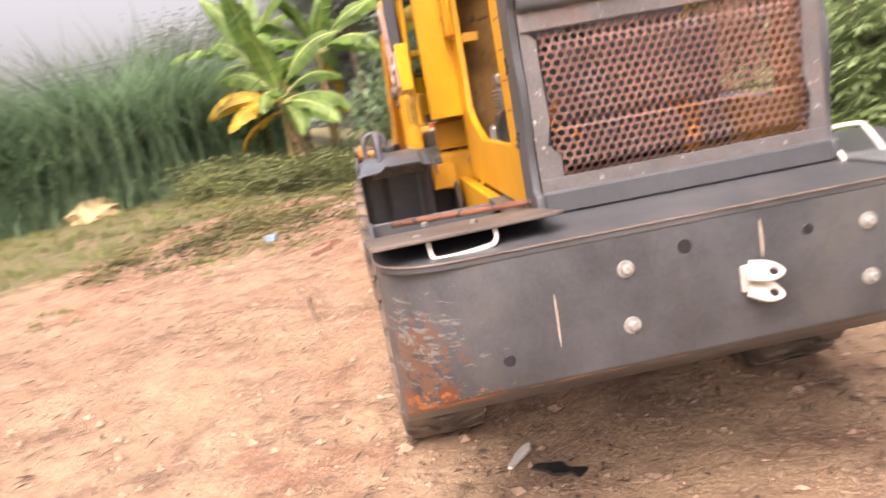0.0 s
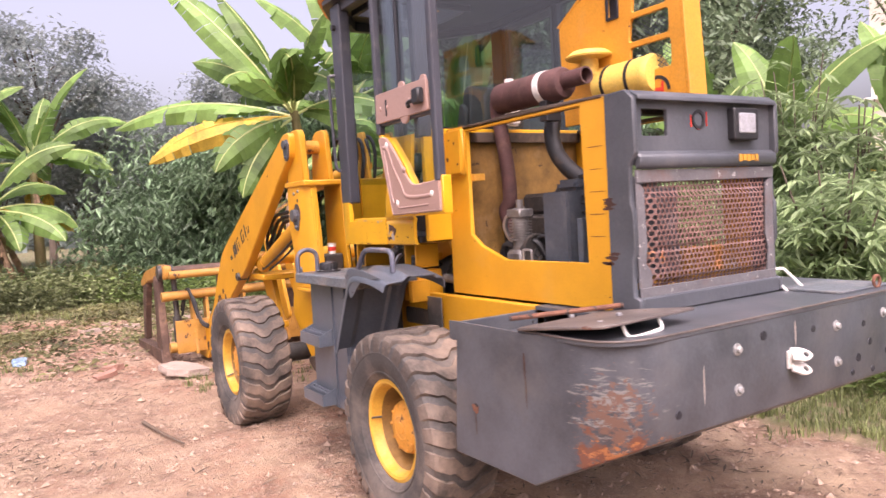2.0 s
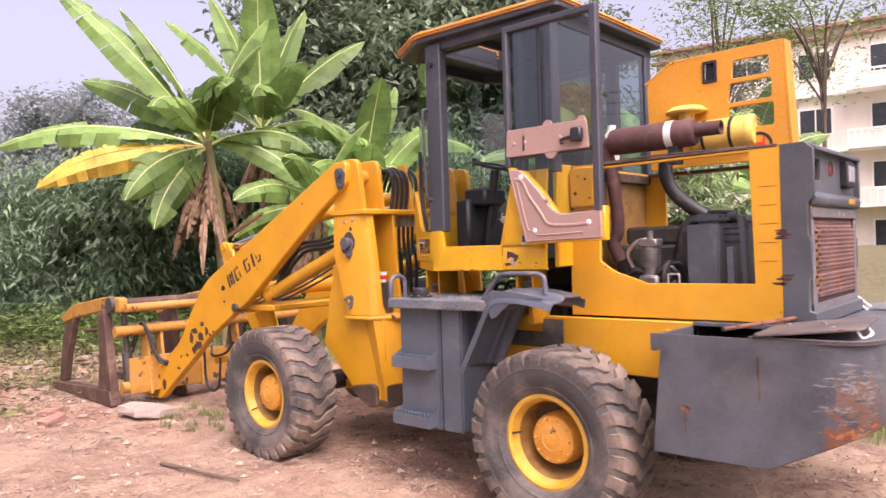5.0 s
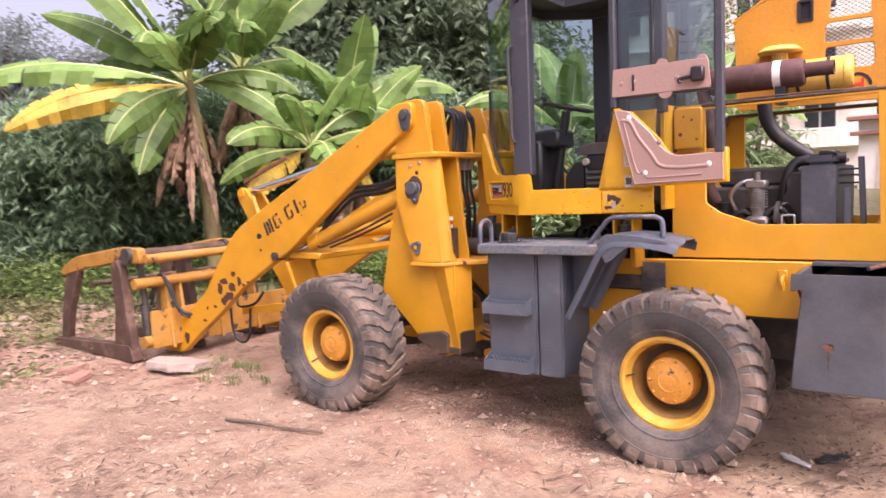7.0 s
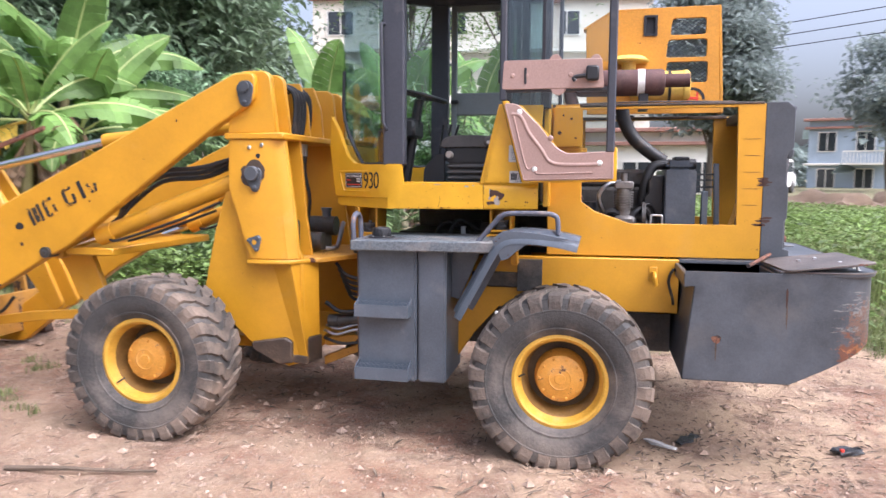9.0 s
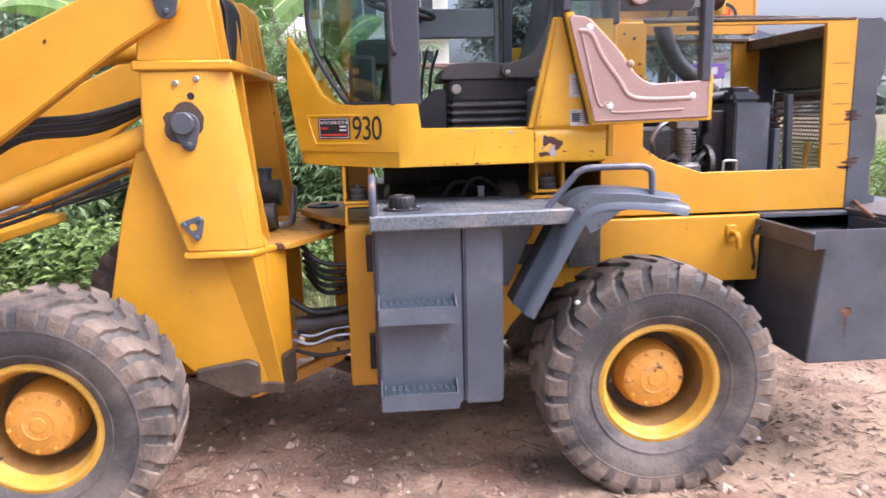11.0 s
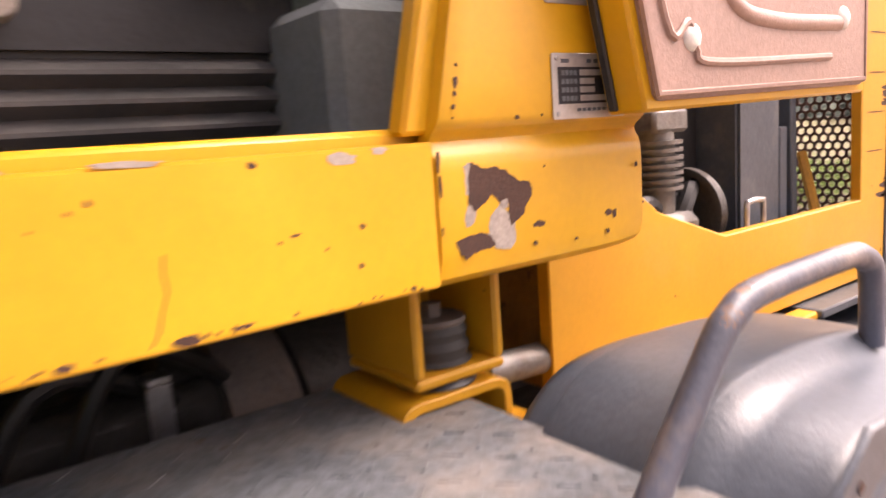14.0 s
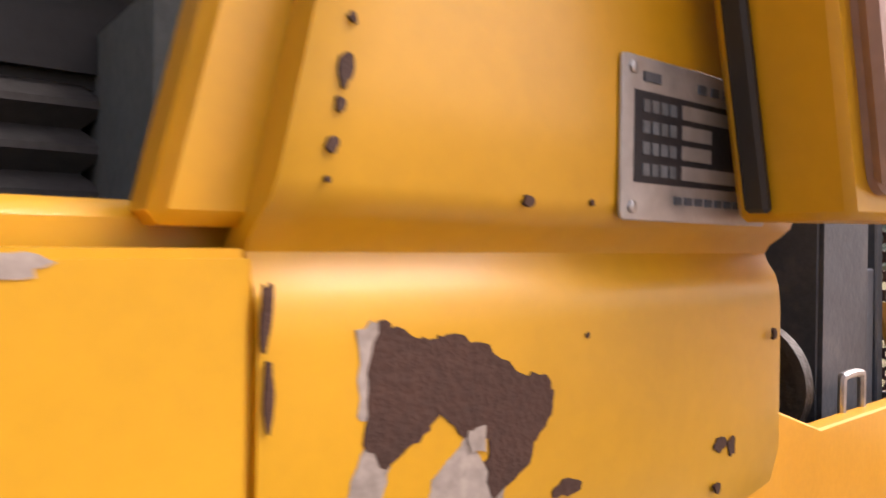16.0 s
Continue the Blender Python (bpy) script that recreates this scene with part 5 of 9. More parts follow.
# inside
cushion = rounded([(0.895, 1.885), (0.875, 1.945), (0.82, 1.968), (0.62, 1.972), (0.40, 1.945), (0.36, 1.885)], [0.02, 0.03, 0.05, 0.05, 0.03, 0.02], 4)
seat = add("seat", extr(cushion, "y", -0.24, 0.24, 0.022), SEAT, "worn black vinyl operator seat with bellows base", True, cab)
back = rounded([(0.43, 1.93), (0.355, 2.12), (0.30, 2.42), (0.22, 2.44), (0.24, 2.10), (0.31, 1.92)], [0.03, 0.1, 0.04, 0.04, 0.1, 0.03], 4)
add("backrest", extr(back, "y", -0.235, 0.235, 0.025), SEAT, "rounded seat back", True, seat)
bolster = rounded([(0.575, 1.955), (0.585, 1.91), (0.55, 1.885), (0.34, 1.883), (0.295, 1.99), (0.245, 2.30), (0.30, 2.34), (0.365, 2.10), (0.43, 1.995), (0.50, 1.975)], [0.02, 0.02, 0.02, 0.04, 0.1, 0.03, 0.03, 0.1, 0.05, 0.03], 4)
bm = extr(bolster, "y", 0.232, 0.268, 0.008)
bracket = add("seat_bracket", bm, SEAT, "moulded side bracket of the seat", True, seat)
for x in (0.545, 0.375):
    add("bracket_bolt", bolt((x, 0.268, 1.918), "y", 0.014, 0.006), STEEL, "", False, bracket)
add("height_knob", join(lathe([(0.0, 0.30), (0.022, 0.298), (0.026, 0.288), (0.026, 0.262), (0.0, 0.26)], 18, "y", (0.815, 0, 1.835))), PRIMER, "yellowed plastic height knob", True, seat)


def bellows_fold(z, t, hx=0.205, hy=0.245, d=0.022):
    bm = bmesh.new()
    rings = []
    for dz, k in ((0.0, d), (t * 0.42, 0.002), (t * 0.58, 0.002), (t, d)):
        rings.append([bm.verts.new((0.635 + sx * (hx - k), sy * (hy - k), z + dz)) for sx, sy in ((-1, -1), (1, -1), (1, 1), (-1, 1))])
    for a, b in zip(rings, rings[1:]):
        for k in range(4):
            bm.faces.new((a[k], a[(k + 1) % 4], b[(k + 1) % 4], b[k]))
    bm.faces.new(rings[0][::-1])
    bm.faces.new(rings[-1])
    return bm


for i in range(6):
    add("bellows_fold", bellows_fold(1.535 + 0.040 * i, 0.040), SEAT, "", False, seat)
add("seat_pan", box(0.39, 0.84, -0.235, 0.235, 1.772, 1.888, 0.012, 2), BLACK, "", False, seat)
add("side_shield", extr(rounded([(0.86, 1.535), (1.02, 1.535), (1.01, 1.74), (0.93, 1.84), (0.86, 1.84)], 0.02, 3), "y", 0.19, 0.22, 0.004), BLACK, "black shield before the seat", False, seat)
add("side_box", box(0.18, 0.44, -0.2, 0.42, 1.53, 1.84, 0.02), INNER, "grey box beside the seat", False, seat)
column = add("steering_column", join(cyl((1.22, 0, 1.53), (1.10, 0, 2.24), 0.035, 12), box(1.10, 1.32, -0.14, 0.14, 1.96, 2.10, 0.02), box(1.22, 1.36, -0.20, 0.20, 1.53, 2.02, 0.02)), BLACK, "black steering column and dash", True, cab)
add("steering_wheel", moved(join(tube([(0.185 * math.cos(a), 0.185 * math.sin(a), 0) for a in np.linspace(0, 2 * math.pi, 33)], 0.014, 8, 1), cyl((-0.18, 0, -0.01), (0.18, 0, -0.01), 0.012, 8), cyl((0, -0.18, -0.01), (0, 0.18, -0.01), 0.012, 8), cyl((0, 0, -0.03), (0, 0, 0.02), 0.04, 14)), pose(1.08, 0, 2.27, 0, -14, 0)), BLACK, "", True, column)
add("wheel_knob", cyl((1.22, 0.11, 2.28), (1.22, 0.11, 2.34), 0.018, 10, 0.006), BLACK, "", True, column)
for i in range(3):
    add("lever", tube([(1.02 - 0.05 * i, -0.30, 1.75), (1.0 - 0.05 * i, -0.30, 1.95), (0.98 - 0.06 * i, -0.29, 2.08)], 0.009, 8, 4), BLACK, "", True, column)
add("side_console", box(0.50, 1.10, -0.42, -0.24, 1.53, 1.80, 0.02), INNER, "", False, column)

# open door, folded back along the cab
def sheet(pts, y):
    """One glass face; its thickness cannot be seen."""
    bm = bmesh.new()
    bm.faces.new([bm.verts.new((x, y, z)) for x, z in pts])
    return bm


D0, D1 = 0.775, 0.805
door_low = rounded([(0.370, 2.128), (0.245, 1.660), (-0.283, 1.672), (-0.280, 1.840), (0.0, 1.825), (0.075, 1.88), (0.14, 1.975), (0.285, 2.120)], [0.02, 0.012, 0.012, 0.01, 0.09, 0.05, 0.08, 0.03], 5)
door = add("door", extr([(0.384, 2.140), (0.258, 1.648), (-0.300, 1.660), (-0.300, 1.86), (-0.265, 1.86), (-0.265, 1.69), (0.228, 1.682), (0.345, 2.140)], "y", D0 - 0.03, D1 - 0.004, 0.004), YELLOW_CAB, "open cab door folded back, brown trim and glass", True)
add("door_seal", extr([(0.3895, 2.135), (0.3825, 2.135), (0.2585, 1.652), (0.2655, 1.652)], "y", D0 - 0.022, D0 - 0.010, 0.002), BLACK, "black rubber edge seal", False, door)
add("door_back", extr([(0.367, 2.115), (0.254, 1.664), (-0.285, 1.674), (-0.285, 1.83), (0.02, 1.82), (0.12, 1.96), (0.27, 2.115)], "y", D0 - 0.028, D1 - 0.012, 0.002), YELLOW_CAB, "", False, door)
trim = add("door_trim", extr(door_low, "y", D1 - 0.012, D1 + 0.006, 0.006), BROWN, "brown moulded lower door trim", True, door)
ridge = [(0.325, D1 + 0.006, 2.06), (0.270, D1 + 0.006, 2.045), (0.220, D1 + 0.006, 1.95), (0.14, D1 + 0.006, 1.845), (0.09, D1 + 0.006, 1.775), (-0.01, D1 + 0.006, 1.757), (-0.19, D1 + 0.006, 1.76)]
add("trim_bead", tube([(x, y - 0.008, z) for x, y, z in ridge], 0.0145, 10, 6), BROWN, "", True, trim)
add("trim_bead", tube([(0.313, D1 + 0.006, 2.05), (0.235, D1 + 0.006, 1.752), (0.19, D1 + 0.006, 1.748), (0.175, D1 + 0.006, 1.718), (0.135, D1 + 0.006, 1.703), (-0.16, D1 + 0.006, 1.712)], 0.0055, 8, 6), BROWN, "", True, trim)
add("trim_edge", tube([(0.365, D1 + 0.004, 2.115), (0.246, D1 + 0.004, 1.668), (-0.276, D1 + 0.004, 1.680), (-0.275, D1 + 0.004, 1.83)], 0.005, 6, 1), BROWN, "", True, trim)
for x, z in ((0.277, 2.072), (0.182, 1.731), (-0.20, 1.768), (0.09, 1.915)):
    add("trim_button", lathe([(0.0, D1 + 0.013), (0.010, D1 + 0.012), (0.016, D1 + 0.008), (0.018, D1 + 0.004)], 16, "y", (x, 0, z)), WHITE if z < 1.89 or z > 2 else BROWN, "", True, trim)
mid_trim = add("door_trim", extr(rounded([(0.385, 2.205), (0.375, 2.375), (-0.20, 2.375), (-0.215, 2.205)], 0.012, 3), "y", D1 - 0.012, D1 + 0.008, 0.005), BROWN, "brown trim strip with latch", True, door)
for x, z, r, a0, a1 in ((0.05, 2.212, 0.045, 180, 360), (0.07, 2.37, 0.035, 0, 180), (-0.165, 2.37, 0.03, 0, 180)):
    add("trim_tab", extr(arc(x, z, r, a0, a1, 8), "y", D1 - 0.01, D1 + 0.0045, 0.002), BROWN, "", False, mid_trim)
add("latch_slot", box(0.237, 0.252, D1 + 0.006, D1 + 0.014, 2.235, 2.33, 0.003), BLACK, "", False, mid_trim)
latch = add("latch", join(box(-0.185, -0.11, D1 + 0.006, D1 + 0.05, 2.245, 2.33, 0.01), tube([(-0.11, D1 + 0.03, 2.275), (-0.06, D1 + 0.03, 2.27), (-0.04, D1 + 0.03, 2.26), (-0.05, D1 + 0.03, 2.245)], 0.012, 8, 4)), BLACK, "black door latch", True, mid_trim)
for x in (0.32, 0.24, -0.02):
    add("trim_button", lathe([(0.0, D1 + 0.014), (0.010, D1 + 0.013), (0.015, D1 + 0.007)], 14, "y", (x, 0, 2.285)), BROWN, "", True, mid_trim)
add("door_frame", join(box(-0.285, -0.235, D0 - 0.01, D1 + 0.01, 1.83, 3.04, 0.008), box(0.36, 0.40, D0 - 0.01, D1 + 0.006, 2.14, 3.04, 0.008), box(-0.24, 0.37, D0 - 0.01, D1 + 0.006, 3.0, 3.04, 0.006), box(-0.24, 0.37, D0 - 0.01, D1 - 0.01, 2.19, 2.215, 0.004)), PILLAR, "dark grey door frame", False, door)
gl = add("door_pane", sheet([(-0.24, 2.36), (0.36, 2.36), (0.36, 3.0), (-0.24, 3.0)], D0), GLASS, "upper door glass", False, door)
gl.visible_shadow = False
gl = add("door_pane", sheet([(0.36, 2.20), (-0.24, 2.20), (-0.24, 1.80), (0.0, 1.80), (0.10, 1.88), (0.30, 2.14), (0.36, 2.15)], D0), GLASS, "lower door glass", False, door)
gl.visible_shadow = False
add("sliding_pane_bar", box(0.13, 0.15, D0 - 0.004, D0 + 0.012, 2.37, 3.0, 0.002), INK, "", False, door)
gl = add("door_pane", sheet([(0.15, 2.37), (0.36, 2.37), (0.36, 3.0), (0.15, 3.0)], D0 - 0.010), TINTED, "dark tinted sliding pane", False, door)
gl.visible_shadow = False
for z0, z1 in ((2.85, 2.95), (2.25, 2.33)):
    add("hinge", cyl((0.40, 0.75, z0), (0.40, 0.75, z1), 0.016, 10), BLACK, "", True, door)

# under the cab
for x0, x1, y0, y1, z0 in ((0.335, 0.478, 0.46, 0.625, 1.345), (1.26, 1.40, 0.30, 0.52, 1.305)):
    mount = add("cab_mount", box(x0 + 0.016, x1 - 0.016, y0 + 0.01, y0 + 0.03, z0, 1.475), YELLOW, "yellow folded cab mount bracket")
    add("mount_cheek", box(x0, x0 + 0.015, y0, y1, z0, 1.475), YELLOW, "", False, mount)
    add("mount_cheek", box(x1 - 0.015, x1, y0, y1, z0, 1.475), YELLOW, "", False, mount)
    add("mount_base", box(x0, x1, y0, y1, z0 - 0.014, z0), YELLOW, "", False, mount)
foot = rounded([(0.325, 1.12), (0.325, 1.318), (0.505, 1.318), (0.505, 1.12), (0.491, 1.12), (0.491, 1.304), (0.339, 1.304), (0.339, 1.12)], [0, 0.03, 0.03, 0, 0, 0.018, 0.018, 0], 4)
add("mount_foot", extr(rounded([(1.245, 1.170), (1.245, 1.289), (1.395, 1.289), (1.395, 1.170)], 0.02, 3), "y", 0.365, 0.515, 0.002, [rounded([(1.258, 1.183), (1.258, 1.276), (1.382, 1.276), (1.382, 1.183)], 0.014, 3)]), YELLOW, "yellow folded box under the front cab mount", True)
add("mount_foot", extr(foot, "y", 0.45, 0.625, 0.002), YELLOW, "yellow folded foot under the cab mount", True)
for x, y, z in ((0.407, 0.565, 1.347), (1.33, 0.46, 1.307)):
    rubber = add("rubber_mount", lathe([(0.0, 0.050), (0.042, 0.050), (0.046, 0.040), (0.043, 0.030), (0.048, 0.020), (0.044, 0.006), (0.050, 0.0)], 24, "z", (x, y, z)), MOUNT, "dusty black rubber mount with bolt", True)
    add("washer", lathe([(0.0, 0.058), (0.044, 0.058), (0.046, 0.054), (0.044, 0.050), (0.0, 0.050)], 24, "z", (x, y, z)), DRUM, "brown washer", True, rubber)
    add("mount_nut", cyl((x, y, z + 0.057), (x, y, z + 0.076), 0.014, 6), DRUM, "", False, rubber)
    add("lower_washer", lathe([(0.05, -0.004), (0.055, -0.012), (0.05, -0.027), (0.0, -0.027)], 18, "z", (x, y, z - 0.015)), BLACK, "", True, rubber)
add("transmission", join(cyl((0.35, -0.05, 1.15), (0.95, -0.05, 1.15), 0.20, 24, 0.02), box(0.30, 1.20, -0.42, 0.28, 0.80, 1.30, 0.03), box(-0.1, 1.2, -0.46, -0.40, 1.1, 1.47, 0.01), cyl((0.62, 0.10, 1.22), (0.67, 0.10, 1.22), 0.16, 20)), CASTING, "oily gearbox under the cab", True)
add("drive_strap", join(box(0.685, 0.718, 0.335, 0.341, 1.22, 1.335, 0.002), box(0.685, 0.718, 0.30, 0.341, 1.335, 1.345, 0.002)), STEEL, "", True)
for x0, x1, rr, m in ((0.34, 0.475, 0.195, CASTING), (0.49, 0.60, 0.200, DRUM), (0.74, 0.80, 0.15, CASTING), (0.86, 0.98, 0.11, CASTING)):
    add("gearbox_flange", cyl((x0, 0.15, 1.165), (x1, 0.15, 1.165), rr, 32, 0.010), m, "", True)
for i in range(2):
    add("brake_hose", tube([(0.95 - 0.1 * i, 0.30, 1.15), (0.85 - 0.1 * i, 0.34, 1.36 + 0.02 * (i % 2)), (0.72 - 0.1 * i, 0.30, 1.33), (0.6 - 0.08 * i, 0.2, 1.2)], 0.014, 8, 5), HOSE, "", True)
add("gas_strut", cyl((0.248, 0.47, 1.262), (0.12, 0.47, 1.255), 0.027, 18, 0.004), ALLOY, "", True)

# fuel tank, steps, fender
tank = add("fuel_tank", join(box(0.875, 1.25, 0.44, 0.96, 0.415, 1.25, 0.012, 2), box(0.69, 0.868, 0.46, 0.955, 0.415, 1.25, 0.012, 2)), GREY_TANK, "blue-grey fuel tank with two toothed steps", True)
add("tank_end", box(1.25, 1.262, 0.45, 0.94, 0.40, 1.23, 0.004), RUSTY_DARK, "rusty end plate of the tank", False, tank)
add("tank_top", extr([(0.39, 0.44), (1.268, 0.44), (1.268, 1.055), (0.39, 1.012)], "z", 1.235, 1.302, 0.007), GREY_DUSTY, "dusty tread plate tank top", False, tank)
rnd = random.Random(2)
bm = bmesh.new()
for i in range(11):
    for j in range(2):
        x = 0.45 + 0.076 * i + 0.038 * j
        m = pose(x, 1.012 + 0.049 * (x - 0.39) + 0.0015, 1.256 + 0.025 * j, 0, 45 if j else -45, 2.8)
        bmesh.ops.create_cube(bm, size=1, matrix=m @ Matrix.Diagonal((0.026, 0.0016, 0.005, 1)))
for i in range(22):
    for j in range(12):
        m = pose(0.44 + 0.037 * i, 0.47 + 0.044 * j, 1.3025, 0, 0, 45 if (i + j) % 2 else -45)
        bmesh.ops.create_cube(bm, size=1, matrix=m @ Matrix.Diagonal((0.024, 0.005, 0.0016, 1)))
add("anti_slip_relief", bm, GREY_DUSTY, "raised tread bars", False, tank)["kind"] = "stuff"
gear = [(1.125 + (0.060 if k % 2 else 0.055) * math.cos(2 * math.pi * k / 36), 0.865 + (0.060 if k % 2 else 0.055) * math.sin(2 * math.pi * k / 36)) for k in range(36)]
cap = add("fuel_cap", join(extr(gear, "z", 1.312, 1.360, 0.002), lathe([(0.056, 1.360), (0.052, 1.365), (0.04, 1.367), (0.038, 1.364), (0.0, 1.364)], 28, "z", (1.125, 0.865, 0))), BLACK, "black ribbed fuel filler cap", True, tank)
add("filler_flange", lathe([(0.084, 1.302), (0.084, 1.310), (0.078, 1.313), (0.0, 1.313)], 28, "z", (1.125, 0.865, 0)), BLACK, "", True, tank)
for k in range(6):
    add("flange_bolt", bolt((1.125 + 0.072 * math.cos(k * 1.047), 0.865 + 0.072 * math.sin(k * 1.047), 1.312), "z", 0.006, 0.005), ZINC, "", False, tank)
add("oil_stain", extr(blob(1.09, 0.90, 0.12, 5, 22, 1.0, 0.25), "z", 1.3015, 1.3032, 0), GREY, "dark fuel stain round the cap", False, tank)
add("loop_handle", tube([(1.25, 1.035, 1.29), (1.252, 1.035, 1.395), (1.252, 1.015, 1.438), (1.252, 0.965, 1.455), (1.252, 0.915, 1.438), (1.252, 0.895, 1.395), (1.25, 0.895, 1.29)], 0.016, 12, 4), RAIL, "bent tube loop handle", True, tank)
for z in (1.05, 0.55):
    add("hinge", join(box(1.25, 1.30, 0.50, 0.56, z - 0.09, z + 0.09, 0.005), bolt((1.275, 0.56, z - 0.055), "y", 0.018, 0.012), bolt((1.275, 0.56, z + 0.055), "y", 0.018, 0.012)), BLACK, "black bolted hinge", False, tank)


def step(z):
    s = add("step", join(box(0.91, 1.24, 0.95, 0.955, z, z + 0.09, 0.0), box(0.91, 1.24, 1.05, 1.057, z, z + 0.075, 0.0), box(0.91, 1.24, 0.95, 1.055, z, z + 0.006, 0.0), extr([(0.95, z), (1.055, z), (1.055, z + 0.07), (0.95, z + 0.115)], "x", 0.905, 0.912, 0), extr([(0.95, z), (1.055, z), (1.055, z + 0.07), (0.95, z + 0.115)], "x", 1.238, 1.245, 0)), GREY_TANK, "blue-grey toothed step", False, tank)
    saw = [(0.915, z + 0.06)]
    for i in range(11):
        x = 0.915 + 0.0295 * i
        saw += [(x + 0.006, z + 0.088), (x + 0.018, z + 0.088), (x + 0.024, z + 0.066)]
    saw += [(1.238, z + 0.06)]
    for y in (0.98, 1.015):
        add("step_teeth", extr(saw, "y", y, y + 0.008, 0), GREY_TANK, "", False, s)


step(0.83)
step(0.44)
def fender_sheet(y_in, y_out):
    """Bent fender: a pressed cross-section carried along the side line from the front foot over the wheel."""
    line = spline([(0.645, 0, 0.872), (0.535, 0, 1.075), (0.435, 0, 1.262), (0.390, 0, 1.325), (0.325, 0, 1.364), (0.235, 0, 1.376), (0.10, 0, 1.370), (-0.02, 0, 1.352), (-0.105, 0, 1.332)], 4)
    w = y_out - y_in
    cross = [(0.0, -0.085), (0.004, -0.045), (0.016, -0.026), (0.032, -0.020), (0.058, -0.019), (0.066, -0.012), (0.072, -0.003), (0.082, 0.0), (w * 0.56, 0.0), (w * 0.60, 0.005), (w * 0.64, 0.003), (w * 0.69, -0.016), (w * 0.75, -0.022), (w * 0.90, -0.024), (w * 0.96, -0.030), (w * 0.99, -0.044), (w, -0.075)]
    bm = bmesh.new()
    rows = []
    for k, c in enumerate(line):
        d = (line[min(k + 1, len(line) - 1)] - line[max(k - 1, 0)]).normalized()
        up = Vector((d.z, 0, -d.x))
        rows.append([bm.verts.new((c.x + up.x * h, y_in + y, c.z + up.z * h)) for y, h in cross])
    for a, b in zip(rows, rows[1:]):
        for k in range(len(cross) - 1):
            bm.faces.new((a[k], a[k + 1], b[k + 1], b[k]))
    bmesh.ops.recalc_face_normals(bm, faces=bm.faces)
    bmesh.ops.solidify(bm, geom=bm.faces[:], thickness=0.006)
    return bm


fender = add("fender", fender_sheet(0.69, 1.078), GREY_TANK, "blue-grey pressed steel fender", True)
add("fender_gusset", extr([(0.40, 1.325), (0.33, 1.375), (0.16, 1.368), (-0.06, 1.332), (0.10, 1.318), (0.205, 1.292), (0.262, 1.250), (0.30, 1.215), (0.34, 1.20)], "y", 1.066, 1.074, 0.002), GREY_TANK, "", True, fender)
add("fender_apron", extr([(0.692, 1.24), (0.692, 0.93), (0.64, 0.915), (0.50, 1.24)], "y", 0.78, 0.786, 0.002), GREY_TANK, "inner apron between tank and fender", False, fender)
for x, z, rr, q in ((0.375, 1.315, 0.007, 0.5), (0.352, 1.330, 0.005, 0.8), (0.30, 1.235, 0.006, 0.6), (0.455, 1.19, 0.003, 0.9)):
    add("paint_chip", extr(blob(x, z, rr, int(1000 * x), 12, q, 0.5), "y", 1.073, 1.0758, 0), CHIP, "", False, fender)
pebble = lathe([(0.0, -0.009), (0.006, -0.008), (0.0115, -0.003), (0.012, 0.002), (0.008, 0.008), (0.0, 0.010)], 14, "y", (0.372, 1.015, 0.885))
add("pebble", pebble, WHITE, "pale pebble stuck in the tyre tread", True)
add("fender", mirrored(fender_sheet(0.68, 1.06)), GREY_TANK, "blue-grey pressed steel fender", True)
add("fuel_tank", box(0.66, 1.25, -0.90, -0.44, 0.42, 1.30, 0.012), GREY_TANK, "blue-grey tank on the far side", True)
add("step_rail", tube([(0.505, 0.96, 1.285), (0.495, 0.96, 1.300), (0.385, 0.96, 1.430), (0.355, 0.96, 1.456), (0.30, 0.957, 1.470), (0.10, 0.95, 1.471), (0.055, 0.95, 1.463), (0.03, 0.95, 1.440), (0.025, 0.95, 1.35)], 0.015, 12, 4), RAIL, "bent tube step rail, paint worn to steel", True)
add("fender_stay", extr([(0.33, 1.13), (0.29, 1.13), (0.30, 1.26), (0.335, 1.26)], "y", 0.56, 0.69, 0.004), YELLOW, "yellow fender stay", False)
add("rear_flap", extr([(0.14, 0.95), (0.14, 1.16), (0.30, 1.16), (0.30, 0.95)], "y", 0.575, 0.585, 0.002), RUBBER, "", False)

# front frame and tower
low = [(1.76, 1.14), (1.75, 0.41), (1.87, 0.37), (2.12, 0.50), (2.50, 0.86), (2.40, 1.30), (2.30, 1.62), (2.0, 1.62)]
front_frame = add("front_frame", join(extr(low, "y", 0.60, 0.64, 0.006), extr(low, "y", -0.64, -0.60, 0.006), box(1.72, 2.40, -0.50, 0.50, 0.46, 0.54), box(2.0, 2.36, -0.6, 0.6, 1.2, 1.3)), YELLOW, "yellow front frame with loader tower", True)
rib = bmesh.new()
rib_low = [rib.verts.new((x, y, 0.42)) for x, y in ((1.685, 0.51), (1.715, 0.66), (1.80, 0.635), (1.80, 0.585), (1.715, 0.49))]
rib_top = [rib.verts.new((x, y, 1.088)) for x, y in ((1.69, 0.51), (1.815, 0.695), (1.99, 0.635), (1.99, 0.585), (1.72, 0.49))]
for k in range(5):
    rib.faces.new((rib_low[k], rib_low[(k + 1) % 5], rib_top[(k + 1) % 5], rib_top[k]))
rib.faces.new(rib_low[::-1])
rib.faces.new(rib_top)
bmesh.ops.recalc_face_normals(rib, faces=rib.faces)
bmesh.ops.bevel(rib, geom=list(rib.edges), offset=0.005, segments=2, affect="EDGES", profile=0.5)
add("frame_rib", rib, YELLOW, "folded yellow rib", False, front_frame)
